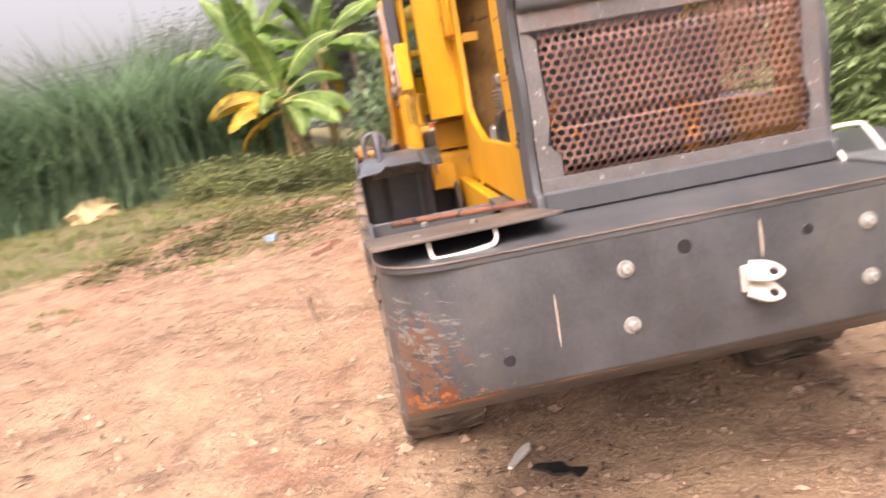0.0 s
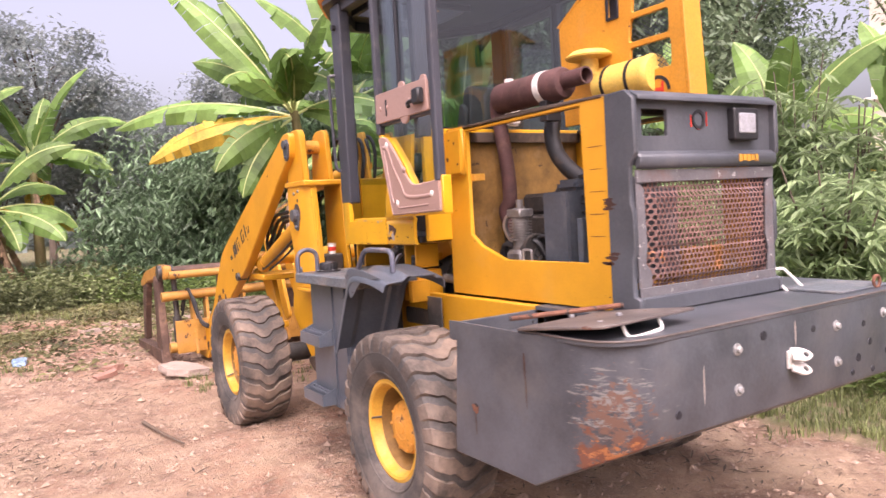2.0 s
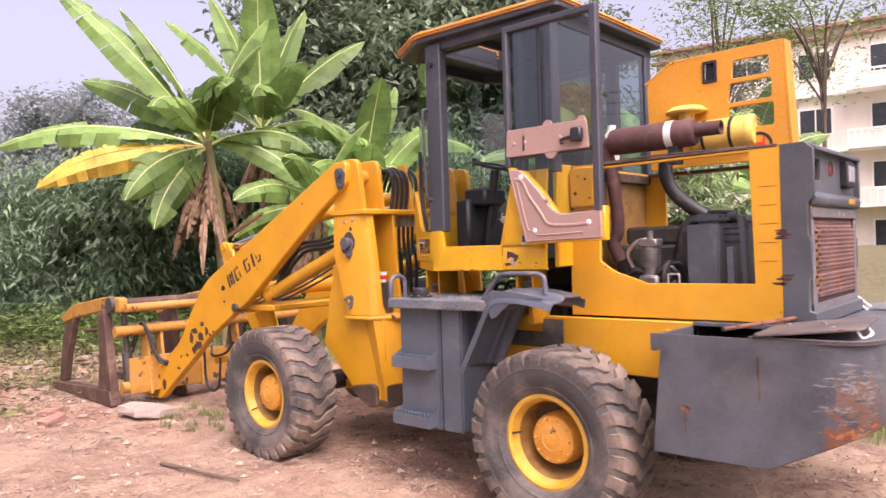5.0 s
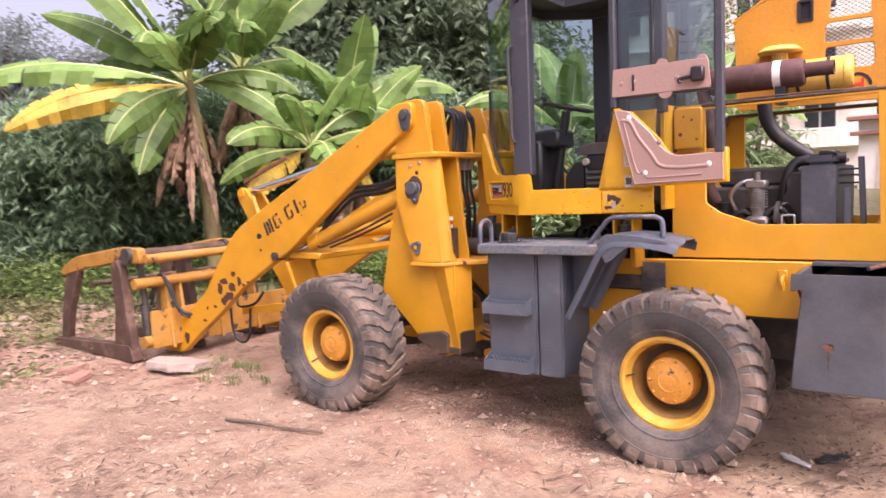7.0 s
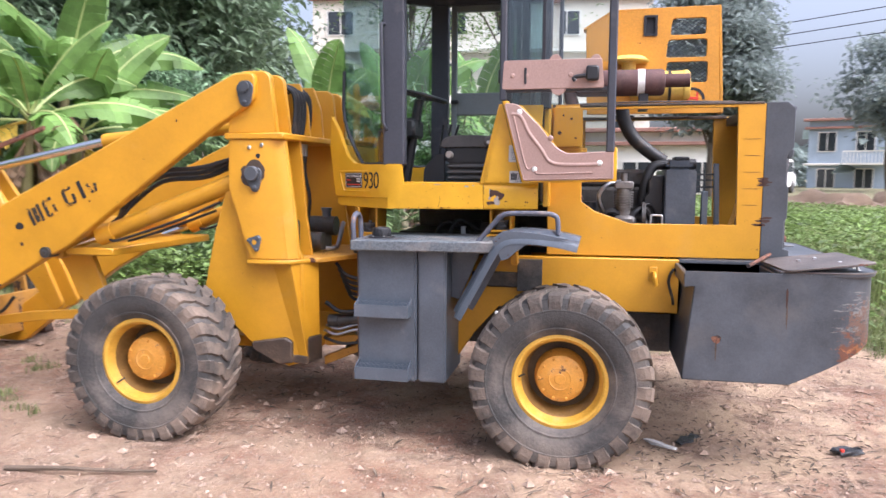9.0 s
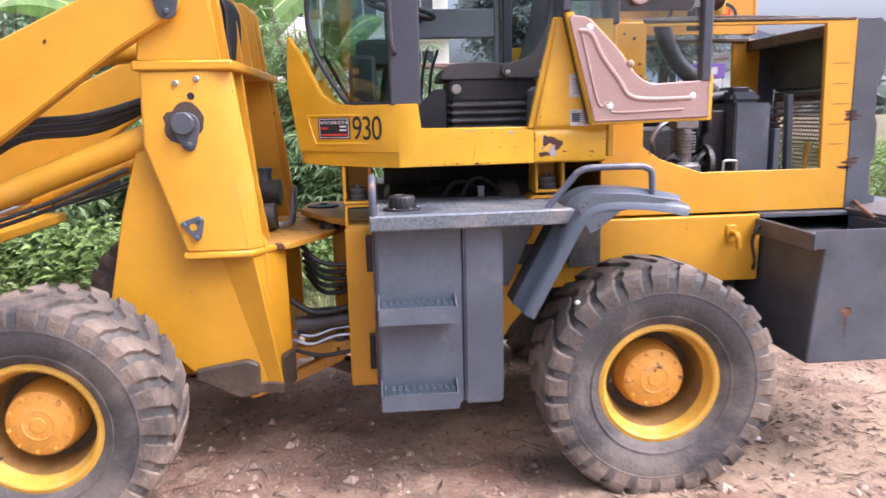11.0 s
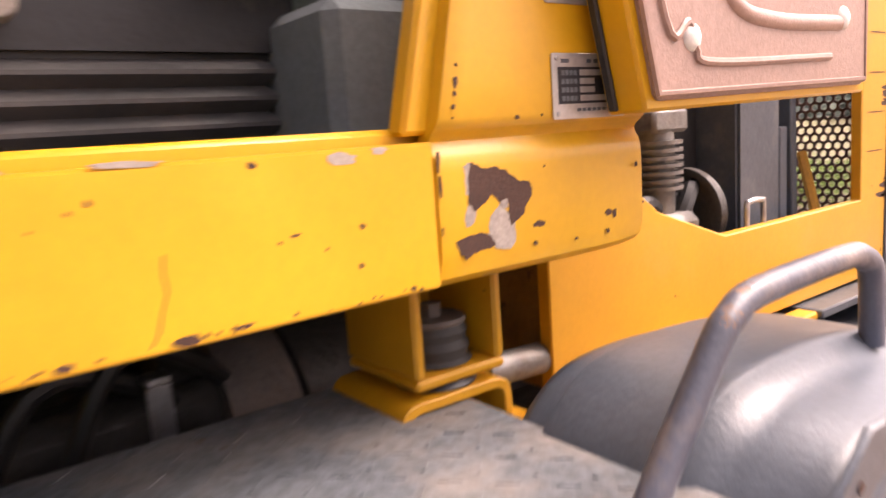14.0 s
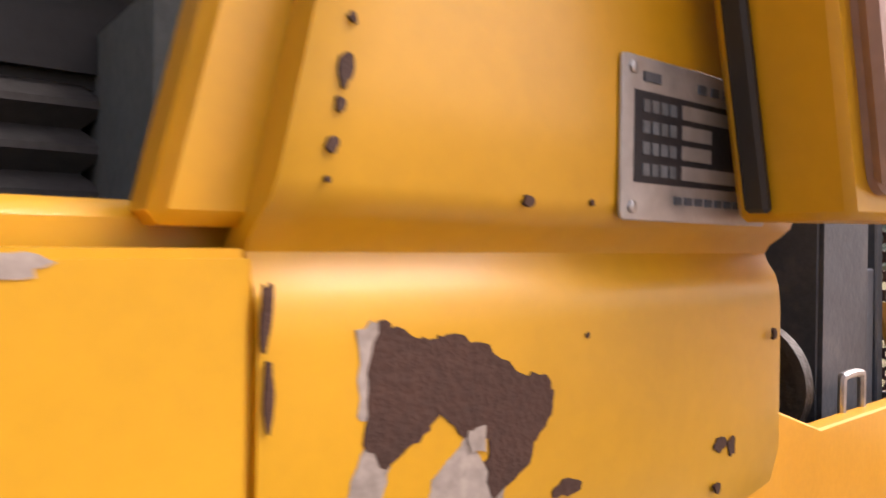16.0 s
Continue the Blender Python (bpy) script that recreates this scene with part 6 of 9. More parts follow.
add("belly_guard", join(extr([(1.712, 0.668), (1.672, 0.505), (1.69, 0.495), (1.735, 0.60)], "z", 0.405, 0.578, 0.006), extr([(1.84, 0.648), (1.80, 0.652), (1.712, 0.672), (1.74, 0.60), (1.84, 0.60)], "z", 0.40, 0.455, 0.006), extr([(1.83, 0.40), (1.83, 0.55), (1.88, 0.576), (2.02, 0.555), (2.13, 0.535), (2.13, 0.485), (1.93, 0.385)], "y", 0.63, 0.668, 0.010)), OILY_RUST, "oily rust-brown guard at the frame foot", False, front_frame)
def tower_side(s):
    """Tower plate: flat outer face, its rear edge folded inwards."""
    front = [(2.245, 1.93), (2.255, 1.60), (2.105, 1.115)]
    fold = [(1.838, 1.115), (1.875, 1.45), (1.952, 1.93)]
    rear = [(1.772, 1.115), (1.80, 1.45), (1.862, 1.93)]
    bm = bmesh.new()
    o = [bm.verts.new((x, 0.712 * s, z)) for x, z in front + fold]
    b = [bm.verts.new((x, 0.655 * s, z)) for x, z in rear]
    k = [bm.verts.new((x, 0.61 * s, z)) for x, z in front + rear]
    bm.faces.new(o)
    bm.faces.new(k[::-1])
    bm.faces.new((o[3], b[0], b[1], o[4]))
    bm.faces.new((o[4], b[1], b[2], o[5]))
    bm.faces.new((b[0], k[3], k[4], b[1]))
    bm.faces.new((b[1], k[4], k[5], b[2]))
    bm.faces.new((o[0], k[0], k[1], o[1]))
    bm.faces.new((o[1], k[1], k[2], o[2]))
    bm.faces.new((o[2], k[2], k[3], b[0], o[3]))
    bm.faces.new((o[0], o[5], b[2], k[5], k[0]))
    bmesh.ops.recalc_face_normals(bm, faces=bm.faces)
    return soften(bm, 0.010, 2, 20)


for s in (1, -1):
    add("tower_plate", tower_side(s), YELLOW, "yellow tower side plate", True, front_frame)
    add("tower_shelf", extr([(2.118, 0.50 * s), (2.118, 0.735 * s), (1.818, 0.725 * s), (1.682, 0.52 * s), (1.69, 0.42 * s), (2.0, 0.42 * s)], "z", 1.088, 1.118, 0.006), YELLOW, "", True, front_frame)
    ear = rounded([(2.255, 1.965), (2.215, 2.33), (2.13, 2.375), (1.98, 2.375), (1.94, 2.34), (1.90, 1.965)], [0, 0.05, 0.03, 0.03, 0.03, 0], 4)
    add("tower_ear", join(extr(ear, "y", *((0.645, 0.70) if s > 0 else (-0.70, -0.645)), 0.008), extr(ear, "y", *((0.44, 0.485) if s > 0 else (-0.485, -0.44)), 0.008)), YELLOW, "", True, front_frame)
add("tower_top", box(1.84, 2.27, -0.72, 0.725, 1.925, 1.968, 0.008), YELLOW, "yellow top plate of the tower", True, front_frame)
for y in (0.40, -0.66):
    add("pivot_shaft", cyl((2.10, y, 2.245), (2.10, y + 0.26, 2.245), 0.055, 20), YELLOW_WORN, "", True, front_frame)
for y in (0.38, -0.43):
    add("inner_plate", extr([(1.78, 1.12), (1.82, 1.41), (1.86, 1.93), (2.2, 1.93), (2.2, 1.12)], "y", y, y + 0.03, 0.004), YELLOW, "", False, front_frame)
for y in (-0.16, 0.10):
    add("centre_ear", extr([(1.90, 1.97), (1.92, 2.20), (1.98, 2.36), (2.08, 2.36), (2.16, 1.97)], "y", y, y + 0.03, 0.004), YELLOW, "", False, front_frame)
keeper = rounded([(2.155, 2.265), (2.12, 2.305), (2.06, 2.305), (2.03, 2.265), (2.05, 2.16), (2.07, 2.135), (2.11, 2.135), (2.13, 2.16)], 0.02, 3)
add("pin_keeper", join(extr(keeper, "y", 0.748, 0.764, 0.003), cyl((2.092, 0.745, 2.265), (2.092, 0.783, 2.265), 0.035, 18, 0.005), bolt((2.09, 0.764, 2.165), "y", 0.015, 0.012)), GREY, "grey pin keeper with bolt", True, front_frame)
add("grease_stain", extr(blob(2.068, 1.697, 0.088, 11, 22, 1.0, 0.25), "y", 0.710, 0.7135, 0), OILY_RUST, "bare greasy ring round the cylinder pin", False, front_frame)
keeper2 = rounded([(2.108, 1.742), (2.025, 1.742), (1.998, 1.702), (2.018, 1.61), (2.035, 1.575), (2.07, 1.575), (2.09, 1.61), (2.138, 1.702)], 0.025, 3)
add("pin_keeper", join(extr(keeper2, "y", 0.712, 0.726, 0.003), lathe([(0.018, 0.757), (0.045, 0.757), (0.05, 0.752), (0.05, 0.712)], 18, "y", (2.068, 0, 1.697)), lathe([(0.0, 0.740), (0.019, 0.740)], 12, "y", (2.068, 0, 1.697)), bolt((2.053, 0.726, 1.603), "y", 0.018, 0.014)), GREY, "greasy pin keeper", True, front_frame)
for x, z in ((2.09, 1.872), (2.0, 1.888)):
    add("tower_bolt", bolt((x, 0.712, z), "y", 0.014, 0.012), STEEL, "", False, front_frame)
add("port_hole", lathe([(0.0, 0.7142), (0.016, 0.7142), (0.016, 0.70)], 14, "y", (2.03, 0, 1.815)), INK, "", False, front_frame)
tri = rounded([(2.125, 1.257), (2.035, 1.287), (2.015, 1.267), (2.035, 1.182), (2.055, 1.167)], 0.015, 3)
add("lock_plate", join(extr(tri, "y", 0.711, 0.724, 0.002), bolt((2.107, 0.724, 1.249), "y", 0.011, 0.01), bolt((2.035, 0.724, 1.267), "y", 0.011, 0.01), bolt((2.055, 0.724, 1.187), "y", 0.011, 0.01)), GREY_TANK, "small grey lock plate", False, front_frame)
add("lock_hole", lathe([(0.0, 0.7255), (0.018, 0.7255), (0.018, 0.71)], 6, "y", (2.065, 0, 1.235)), YELLOW, "", False, front_frame)
for i in range(6):
    y = 0.33 - 0.055 * i
    add("tower_hose", tube([(2.16, y, 2.14), (2.06, y, 2.29 + 0.015 * (i % 3)), (1.95, y, 2.28), (1.93, y - 0.01, 2.16), (1.95, y, 1.96)], 0.016, 8, 6), HOSE, "black hydraulic hose arch", True, front_frame)
    add("hose_drop", tube([(1.97, y, 1.92), (1.97, y + 0.01, 1.70), (1.96 - 0.02 * (i % 2), y, 1.50), (1.99, y - 0.03, 1.25)], 0.014, 8, 5), HOSE, "", True, front_frame)
    add("hose_fitting", cyl((1.97, y, 1.92), (1.97, y + 0.002, 1.83), 0.02, 8), STEEL, "", True, front_frame)
joint = add("centre_joint", join(extr(rounded([(1.66, 0.58), (1.53, 0.34), (1.42, 0.10), (1.45, -0.40), (1.66, -0.58), (2.1, -0.58), (2.1, 0.58)], 0.03, 2), "z", 1.092, 1.124, 0.004), extr(rounded([(1.20, 0.30), (1.66, 0.25), (1.66, -0.25), (1.20, -0.30)], 0.03, 2), "z", 0.50, 0.54, 0.004), box(1.20, 1.30, -0.35, 0.35, 0.45, 0.62), cyl((1.44, 0, 0.42), (1.44, 0, 1.18), 0.06, 20), extr(rounded([(1.38, 0.37), (1.50, 0.22), (1.69, -0.15), (1.66, -0.50), (1.24, -0.50), (1.24, 0.37)], 0.04, 3), "z", 1.160, 1.192, 0.004)), YELLOW_WORN, "worn yellow centre joint plates", True)
add("rubber_pad", lathe([(0.0, 1.215), (0.02, 1.215), (0.025, 1.206), (0.09, 1.202), (0.095, 1.192)], 20, "z", (1.56, -0.24, 0)), BLACK, "", True, joint)
add("rubber_pad", lathe([(0.05, 1.126), (0.055, 1.124), (0.055, 1.155), (0.0, 1.156)], 18, "z", (1.50, 0.15, 0)), BLACK, "", True, joint)
add("lower_link", extr(rounded([(1.72, 0.455), (1.72, 0.515), (1.52, 0.545), (1.30, 0.555), (1.22, 0.55), (1.22, 0.50), (1.50, 0.475)], 0.02, 2), "y", 0.26, 0.34, 0.006), YELLOW_WORN, "worn yellow link bar", True, joint)
add("brace_plate", extr([(1.74, 0.30), (1.74, 0.365), (1.48, 0.475), (1.42, 0.475), (1.45, 0.425)], "y", 0.24, 0.30, 0.005), YELLOW_WORN, "", False, joint)
add("brace_plate", extr([(1.62, 0.385), (1.62, 0.425), (1.22, 0.33), (1.22, 0.25), (1.30, 0.25)], "y", 0.10, 0.18, 0.005), OILY_RUST, "dark oily lower brace", False, joint)
add("link_pin", join(cyl((1.46, 0.30, 0.53), (1.46, 0.30, 0.68), 0.022, 12, 0.003), cyl((1.46, 0.30, 0.53), (1.46, 0.30, 0.575), 0.04, 14, 0.004)), CASTING, "", True, joint)
for i, (y, z) in enumerate(((0.40, 0.585), (0.36, 0.615))):
    add("steel_line", tube([(1.70, y, z), (1.60, y + 0.01, z - 0.025), (1.48, y, z + 0.01), (1.36, y, z + 0.02), (1.22, y - 0.02, z + 0.05)], 0.010, 8, 5), STEEL, "bare steel hydraulic line", True, joint)
add("joint_hose", tube([(1.70, 0.36, 0.78), (1.58, 0.38, 0.72), (1.44, 0.38, 0.735), (1.30, 0.36, 0.78), (1.22, 0.34, 0.80)], 0.016, 8, 6), HOSE, "", True, joint)
add("joint_hose", tube([(1.70, 0.40, 0.53), (1.56, 0.42, 0.50), (1.40, 0.41, 0.515), (1.22, 0.38, 0.55)], 0.011, 8, 6), HOSE, "", True, joint)
for i in range(5):
    add("joint_hose", tube([(1.64, 0.30 - 0.05 * i, 1.06 - 0.05 * i), (1.55, 0.34 - 0.04 * i, 0.98 - 0.05 * i), (1.42, 0.34 - 0.04 * i, 0.96 - 0.045 * i), (1.34, 0.32 - 0.04 * i, 1.02 - 0.05 * i), (1.22, 0.26, 1.04 - 0.05 * i)], 0.013, 8, 6), HOSE, "black hydraulic hose", True, joint)
add("steer_cylinder", join(cyl((1.62, 0.34, 0.645), (1.36, 0.34, 0.675), 0.045, 18, 0.006), cyl((1.40, 0.34, 0.67), (1.38, 0.34, 0.672), 0.052, 18, 0.003), cyl((1.36, 0.34, 0.675), (1.20, 0.34, 0.69), 0.028, 14), cyl((1.60, 0.34, 0.647), (1.68, 0.34, 0.64), 0.05, 14, 0.004)), CASTING, "oily steering cylinder", True, joint)
add("drive_shaft", cyl((1.22, 0.0, 0.62), (1.66, 0.0, 0.60), 0.04, 14), CASTING, "", True, joint)
pump = add("brake_booster", join(cyl((1.78, -0.08, 1.30), (2.1, -0.08, 1.30), 0.075, 20, 0.01), box(1.84, 2.06, -0.14, -0.02, 1.12, 1.24, 0.006)), CASTING, "dark brake booster cylinders behind the tower", True)
add("booster_cylinder", cyl((1.775, 0.20, 1.205), (2.1, 0.20, 1.205), 0.068, 20, 0.01), CASTING, "", True, pump)
add("filler_pot", join(cyl((1.86, -0.08, 1.36), (1.86, -0.08, 1.42), 0.035, 14, 0.006), cyl((1.86, -0.08, 1.42), (1.86, -0.08, 1.44), 0.042, 14, 0.006)), GREY_TANK, "", True, pump)
add("push_rod", tube([(1.70, -0.02, 1.33), (1.695, 0.02, 1.30), (1.70, 0.10, 1.17), (1.72, 0.14, 1.15), (1.77, 0.17, 1.15)], 0.017, 8, 4), STEEL, "", True, pump)
add("valve_block", box(1.86, 2.04, 0.42, 0.58, 1.124, 1.375, 0.01), CASTING, "dark valve block on the front frame", False)
cup = add("paper_cup", lathe([(0.0, 1.376), (0.028, 1.376), (0.036, 1.46), (0.038, 1.462), (0.033, 1.462), (0.026, 1.39), (0.0, 1.388)], 18, "z", (1.895, 0.50, 0)), WHITE, "", True)
cup.parent = None
tagged(cup, "white and red paper cup standing on the loader frame", "cup")
cup.name = "paper_cup"
part("cup_band", lathe([(0.0310, 1.40), (0.0342, 1.432), (0.0322, 1.434)], 18, "z", (1.895, 0.50, 0)), RED, cup)

# lift arms
arm_out = rounded([(2.02, 2.36), (2.17, 2.355), (4.14, 1.415), (4.30, 1.31), (4.52, 1.06), (4.78, 0.73), (5.30, 0.385), (5.52, 0.215), (5.66, 0.12), (5.60, 0.075), (5.22, 0.075), (4.96, 0.265), (4.50, 0.575), (4.22, 0.79), (3.66, 1.10), (3.52, 1.16), (2.30, 2.02), (2.04, 2.17)], [0.06, 0.03, 0.12, 0.14, 0.08, 0.1, 0.05, 0.05, 0.03, 0.02, 0.04, 0.1, 0.1, 0.1, 0.08, 0.12, 0.05, 0.05], 4)
arm = add("lift_arm", extr(arm_out, "y", 0.665, 0.750, 0.010), YELLOW, "yellow lift arm with worn lettering and rust", True)
add("lift_arm", extr(arm_out, "y", -0.750, -0.665, 0.010), YELLOW, "yellow lift arm on the far side", True)
# worn lettering along the arm, kept as plain strokes
ang = math.degrees(math.atan2(1.415 - 2.355, 4.14 - 2.17))
d = Vector((math.cos(radians(ang)), 0, math.sin(radians(ang))))
up = Vector((-d.z, 0, d.x))


def arm_bar(s, t, w, h, tilt=0.0):
    c = Vector((3.75, 0.751, 1.395)) - d * s + up * t
    m = Matrix.Translation(c) @ Matrix.Rotation(-math.atan2(d.z, d.x) + tilt, 4, "Y")
    part("worn_letter", moved(box(-w / 2, w / 2, -0.001, 0.0022, -h / 2, h / 2, 0), m), INK_WORN, arm)


for k, (s, bars) in enumerate(((0.0, ((-0.040, 0, 0.026, 0.13, 0), (0.004, 0, 0.034, 0.11, 0), (0.044, 0, 0.024, 0.13, 0))), (0.135, ((-0.036, 0, 0.026, 0.11, 0), (0, 0.055, 0.07, 0.022, 0), (0, -0.055, 0.07, 0.022, 0), (0.034, -0.025, 0.024, 0.06, 0))),
                               (0.315, ((-0.036, 0, 0.026, 0.11, 0), (0, 0.055, 0.07, 0.022, 0), (0, -0.055, 0.07, 0.022, 0), (0.034, -0.025, 0.024, 0.06, 0))), (0.425, ((0, 0, 0.030, 0.13, 0),)), (0.515, ((-0.02, -0.02, 0.022, 0.08, 0.3), (0.022, -0.03, 0.022, 0.06, -0.3))))):
    for off, t, w, h, tl in bars:
        arm_bar(s + off, t, w, h, tl)
part("worn_letter", moved(extr(blob(0, 0, 0.03, 31, 16, 0.9, 0.5), "y", -0.001, 0.002, 0), pose(3.90, 0.751, 1.32)), INK_WORN, arm)
for i, (x, z, r, sq) in enumerate(((4.44, 0.87, 0.055, 0.55), (4.33, 0.80, 0.05, 0.9), (4.40, 0.72, 0.07, 0.6), (4.52, 0.77, 0.035, 1.6), (4.30, 0.95, 0.03, 0.9), (4.22, 0.86, 0.028, 1.5), (4.47, 0.66, 0.05, 0.7), (4.62, 0.60, 0.03, 0.4), (5.12, 0.26, 0.042, 1.3), (4.80, 0.45, 0.03, 0.5), (4.75, 0.58, 0.014, 1.4), (3.88, 1.18, 0.014, 1), (2.6, 2.05, 0.008, 1), (3.3, 1.5, 0.007, 1), (4.16, 0.84, 0.02, 0.7), (4.10, 0.875, 0.018, 0.6))):
    part("rust_patch", extr(blob(x, z, r, 600 + i, 22, sq, 0.5), "y", 0.748, 0.7522, 0), CHIP, arm)
add("arm_tie", join(cyl((3.45, -0.66, 1.30), (3.45, 0.66, 1.30), 0.07, 20), box(3.2, 3.6, -0.66, 0.66, 1.10, 1.16, 0.01)), YELLOW, "yellow cross tube between the arms", True)
add("arm_brace", extr([(3.30, 0.62), (3.30, 0.68), (4.10, 0.62), (4.60, 0.54), (4.60, 0.47), (4.05, 0.55)], "y", 0.40, 0.45, 0.006), YELLOW, "yellow linkage bar", False)
add("linkage_plate", extr([(3.55, 1.15), (3.35, 0.62), (3.48, 0.55), (3.60, 0.70), (3.80, 1.05)], "y", 0.42, 0.47, 0.006), YELLOW, "", False)
for s in (1, -1):
    y = 0.60 * s
    c = add("lift_cylinder", join(cyl((2.12, y, 1.69), (3.30, y, 1.255), 0.062, 24, 0.006), cyl((3.22, y, 1.282), (3.34, y, 1.241), 0.07, 24, 0.006)), YELLOW, "yellow hydraulic lift cylinder", True)
    add("cylinder_rod", cyl((3.30, y, 1.255), (3.66, y, 1.135), 0.032, 18), CHROME, "", True, c)
    add("cylinder_eye", cyl((3.675, y - 0.05, 1.128), (3.675, y + 0.05, 1.128), 0.06, 20), YELLOW_WORN, "", True, c)
    add("cylinder_pipe", join(tube([(2.35, y + 0.05, 1.50), (2.7, y + 0.06, 1.36), (3.15, y + 0.06, 1.22), (3.25, y + 0.03, 1.23)], 0.010, 8, 5), tube([(2.40, y + 0.02, 1.44), (2.8, y + 0.02, 1.30), (3.1, y + 0.02, 1.21)], 0.010, 8, 5)), HOSE, "", True, c)
add("arm_pin", join(cyl((3.675, 0.66, 1.128), (3.675, 0.775, 1.128), 0.04, 20, 0.006), bolt((3.675, 0.775, 1.128), "y", 0.022, 0.01)), CASTING, "greasy arm pin", True)
for i in range(3):
    add("arm_hose", tube([(2.15, 0.52 - 0.04 * i, 1.85), (2.5, 0.60 - 0.04 * i, 1.74 - 0.03 * i), (2.85, 0.62 - 0.04 * i, 1.70 - 0.03 * i), (3.10, 0.62 - 0.04 * i, 1.52 - 0.02 * i), (3.2, 0.60, 1.36), (3.5, 0.58, 1.2)], 0.017, 8, 6), HOSE, "black hydraulic hose along the arm", True)
# tilt linkage
tilt = add("tilt_cylinder", cyl((2.20, 0.0, 2.10), (3.72, 0.0, 1.955), 0.06, 24, 0.006), YELLOW, "tilt cylinder with bright chrome rod", True)
add("cylinder_rod", cyl((3.72, 0.0, 1.955), (4.85, 0.0, 1.735), 0.036, 20), CHROME, "", True, tilt)
bell = rounded([(4.94, 1.79), (4.84, 1.76), (4.30, 1.05), (4.10, 0.60), (4.22, 0.55), (4.55, 1.0), (5.0, 1.68)], 0.05, 4)
add("bell_crank", join(extr(bell, "y", 0.07, 0.11, 0.008), extr(bell, "y", -0.11, -0.07, 0.008), cyl((4.915, -0.12, 1.72), (4.915, 0.13, 1.72), 0.045, 18)), YELLOW, "yellow bell crank", True)
add("guide_bar", extr([(4.97, 1.82), (4.28, 2.05), (4.28, 2.085), (4.97, 1.86)], "y", 0.0, 0.03, 0.004), RUSTY, "rust-red guide bar", False)
add("bell_stay", cyl((4.72, 0.12, 1.68), (4.60, 0.14, 1.42), 0.022, 12), YELLOW_WORN, "", True)

# log grapple
grapple = add("grapple_tube", join(cyl((5.30, -1.20, 0.85), (5.30, 1.20, 0.85), 0.055, 22), cyl((5.20, -1.12, 1.10), (5.20, 1.12, 1.10), 0.045, 20), cyl((5.28, -1.15, 0.25), (5.28, 1.15, 0.25), 0.06, 16)), GRAPPLE, "scraped yellow-brown log grapple resting on the ground", True)
post = rounded([(5.70, 1.02), (5.60, 1.10), (5.52, 1.02), (5.46, 0.60), (5.38, 0.10), (5.78, 0.06), (5.72, 0.22), (5.66, 0.60)], [0.05, 0.05, 0.05, 0.1, 0.03, 0.03, 0.08, 0.1], 4)
tine = rounded([(5.42, 0.22), (5.36, 0.05), (6.96, 0.085), (6.99, 0.165), (5.74, 0.21)], [0.05, 0.03, 0.02, 0.02, 0.08], 3)
clamp = rounded([(5.24, 1.21), (5.60, 1.215), (6.50, 1.10), (6.80, 0.975), (6.84, 0.93), (6.80, 0.875), (6.30, 0.975), (5.62, 1.06), (5.24, 1.05)], [0.05, 0.05, 0.1, 0.04, 0.02, 0.02, 0.1, 0.05, 0.05], 4)
claw = rounded([(6.44, 1.00), (6.72, 0.94), (6.855, 0.62), (6.96, 0.17), (6.80, 0.17), (6.70, 0.50), (6.56, 0.76)], [0.03, 0.03, 0.3, 0.02, 0.02, 0.3, 0.2], 6)
for y in (1.17, 0.42, -0.42, -1.17):
    add("post", extr(post, "y", y - 0.045, y + 0.045, 0.012), RUSTY_DARK, "rust-brown upright of the grapple", True, grapple)
    add("tine", extr(tine, "y", y - 0.06, y + 0.06, 0.012), RUSTY_DARK, "rust-brown lower tine", True, grapple)
for y in (1.12, -0.05, -1.12):
    add("clamp", extr(clamp, "y", y - 0.045, y + 0.045, 0.012), GRAPPLE, "scraped upper clamp arm", True, grapple)
    add("claw", extr(claw, "y", y - 0.035, y + 0.035, 0.010), RUSTY_DARK, "dark curved claw of the clamp", True, grapple)
    add("clamp_boss", cyl((5.42, y - 0.085, 1.13), (5.42, y + 0.085, 1.13), 0.085, 22, 0.008), CASTING, "greasy clamp pivot", True, grapple)
add("clamp_bar", join(cyl((6.30, -1.1, 0.80), (6.30, 1.1, 0.80), 0.024, 12), cyl((5.42, -1.1, 1.13), (5.42, 1.1, 1.13), 0.060, 20)), RUSTY_DARK, "", True, grapple)
for y in (0.86, 0.70, 0.25, -0.25, -0.75):
    add("back_rib", extr([(5.40, 0.90), (5.28, 0.90), (5.18, 0.16), (5.34, 0.16)], "y", y - 0.018, y + 0.018, 0.004), GRAPPLE, "", False, grapple)
add("back_plate", box(5.22, 5.255, -1.08, 1.08, 0.18, 0.56, 0.004), GRAPPLE, "scraped yellow back plate", False, grapple)
for y in (1.02, -1.0):
    add("clamp_cylinder", join(cyl((5.47, y, 1.08), (5.42, y, 0.60), 0.032, 14), cyl((5.42, y, 0.60), (5.39, y, 0.28), 0.052, 14)), CASTING, "oily clamp cylinder", True, grapple)
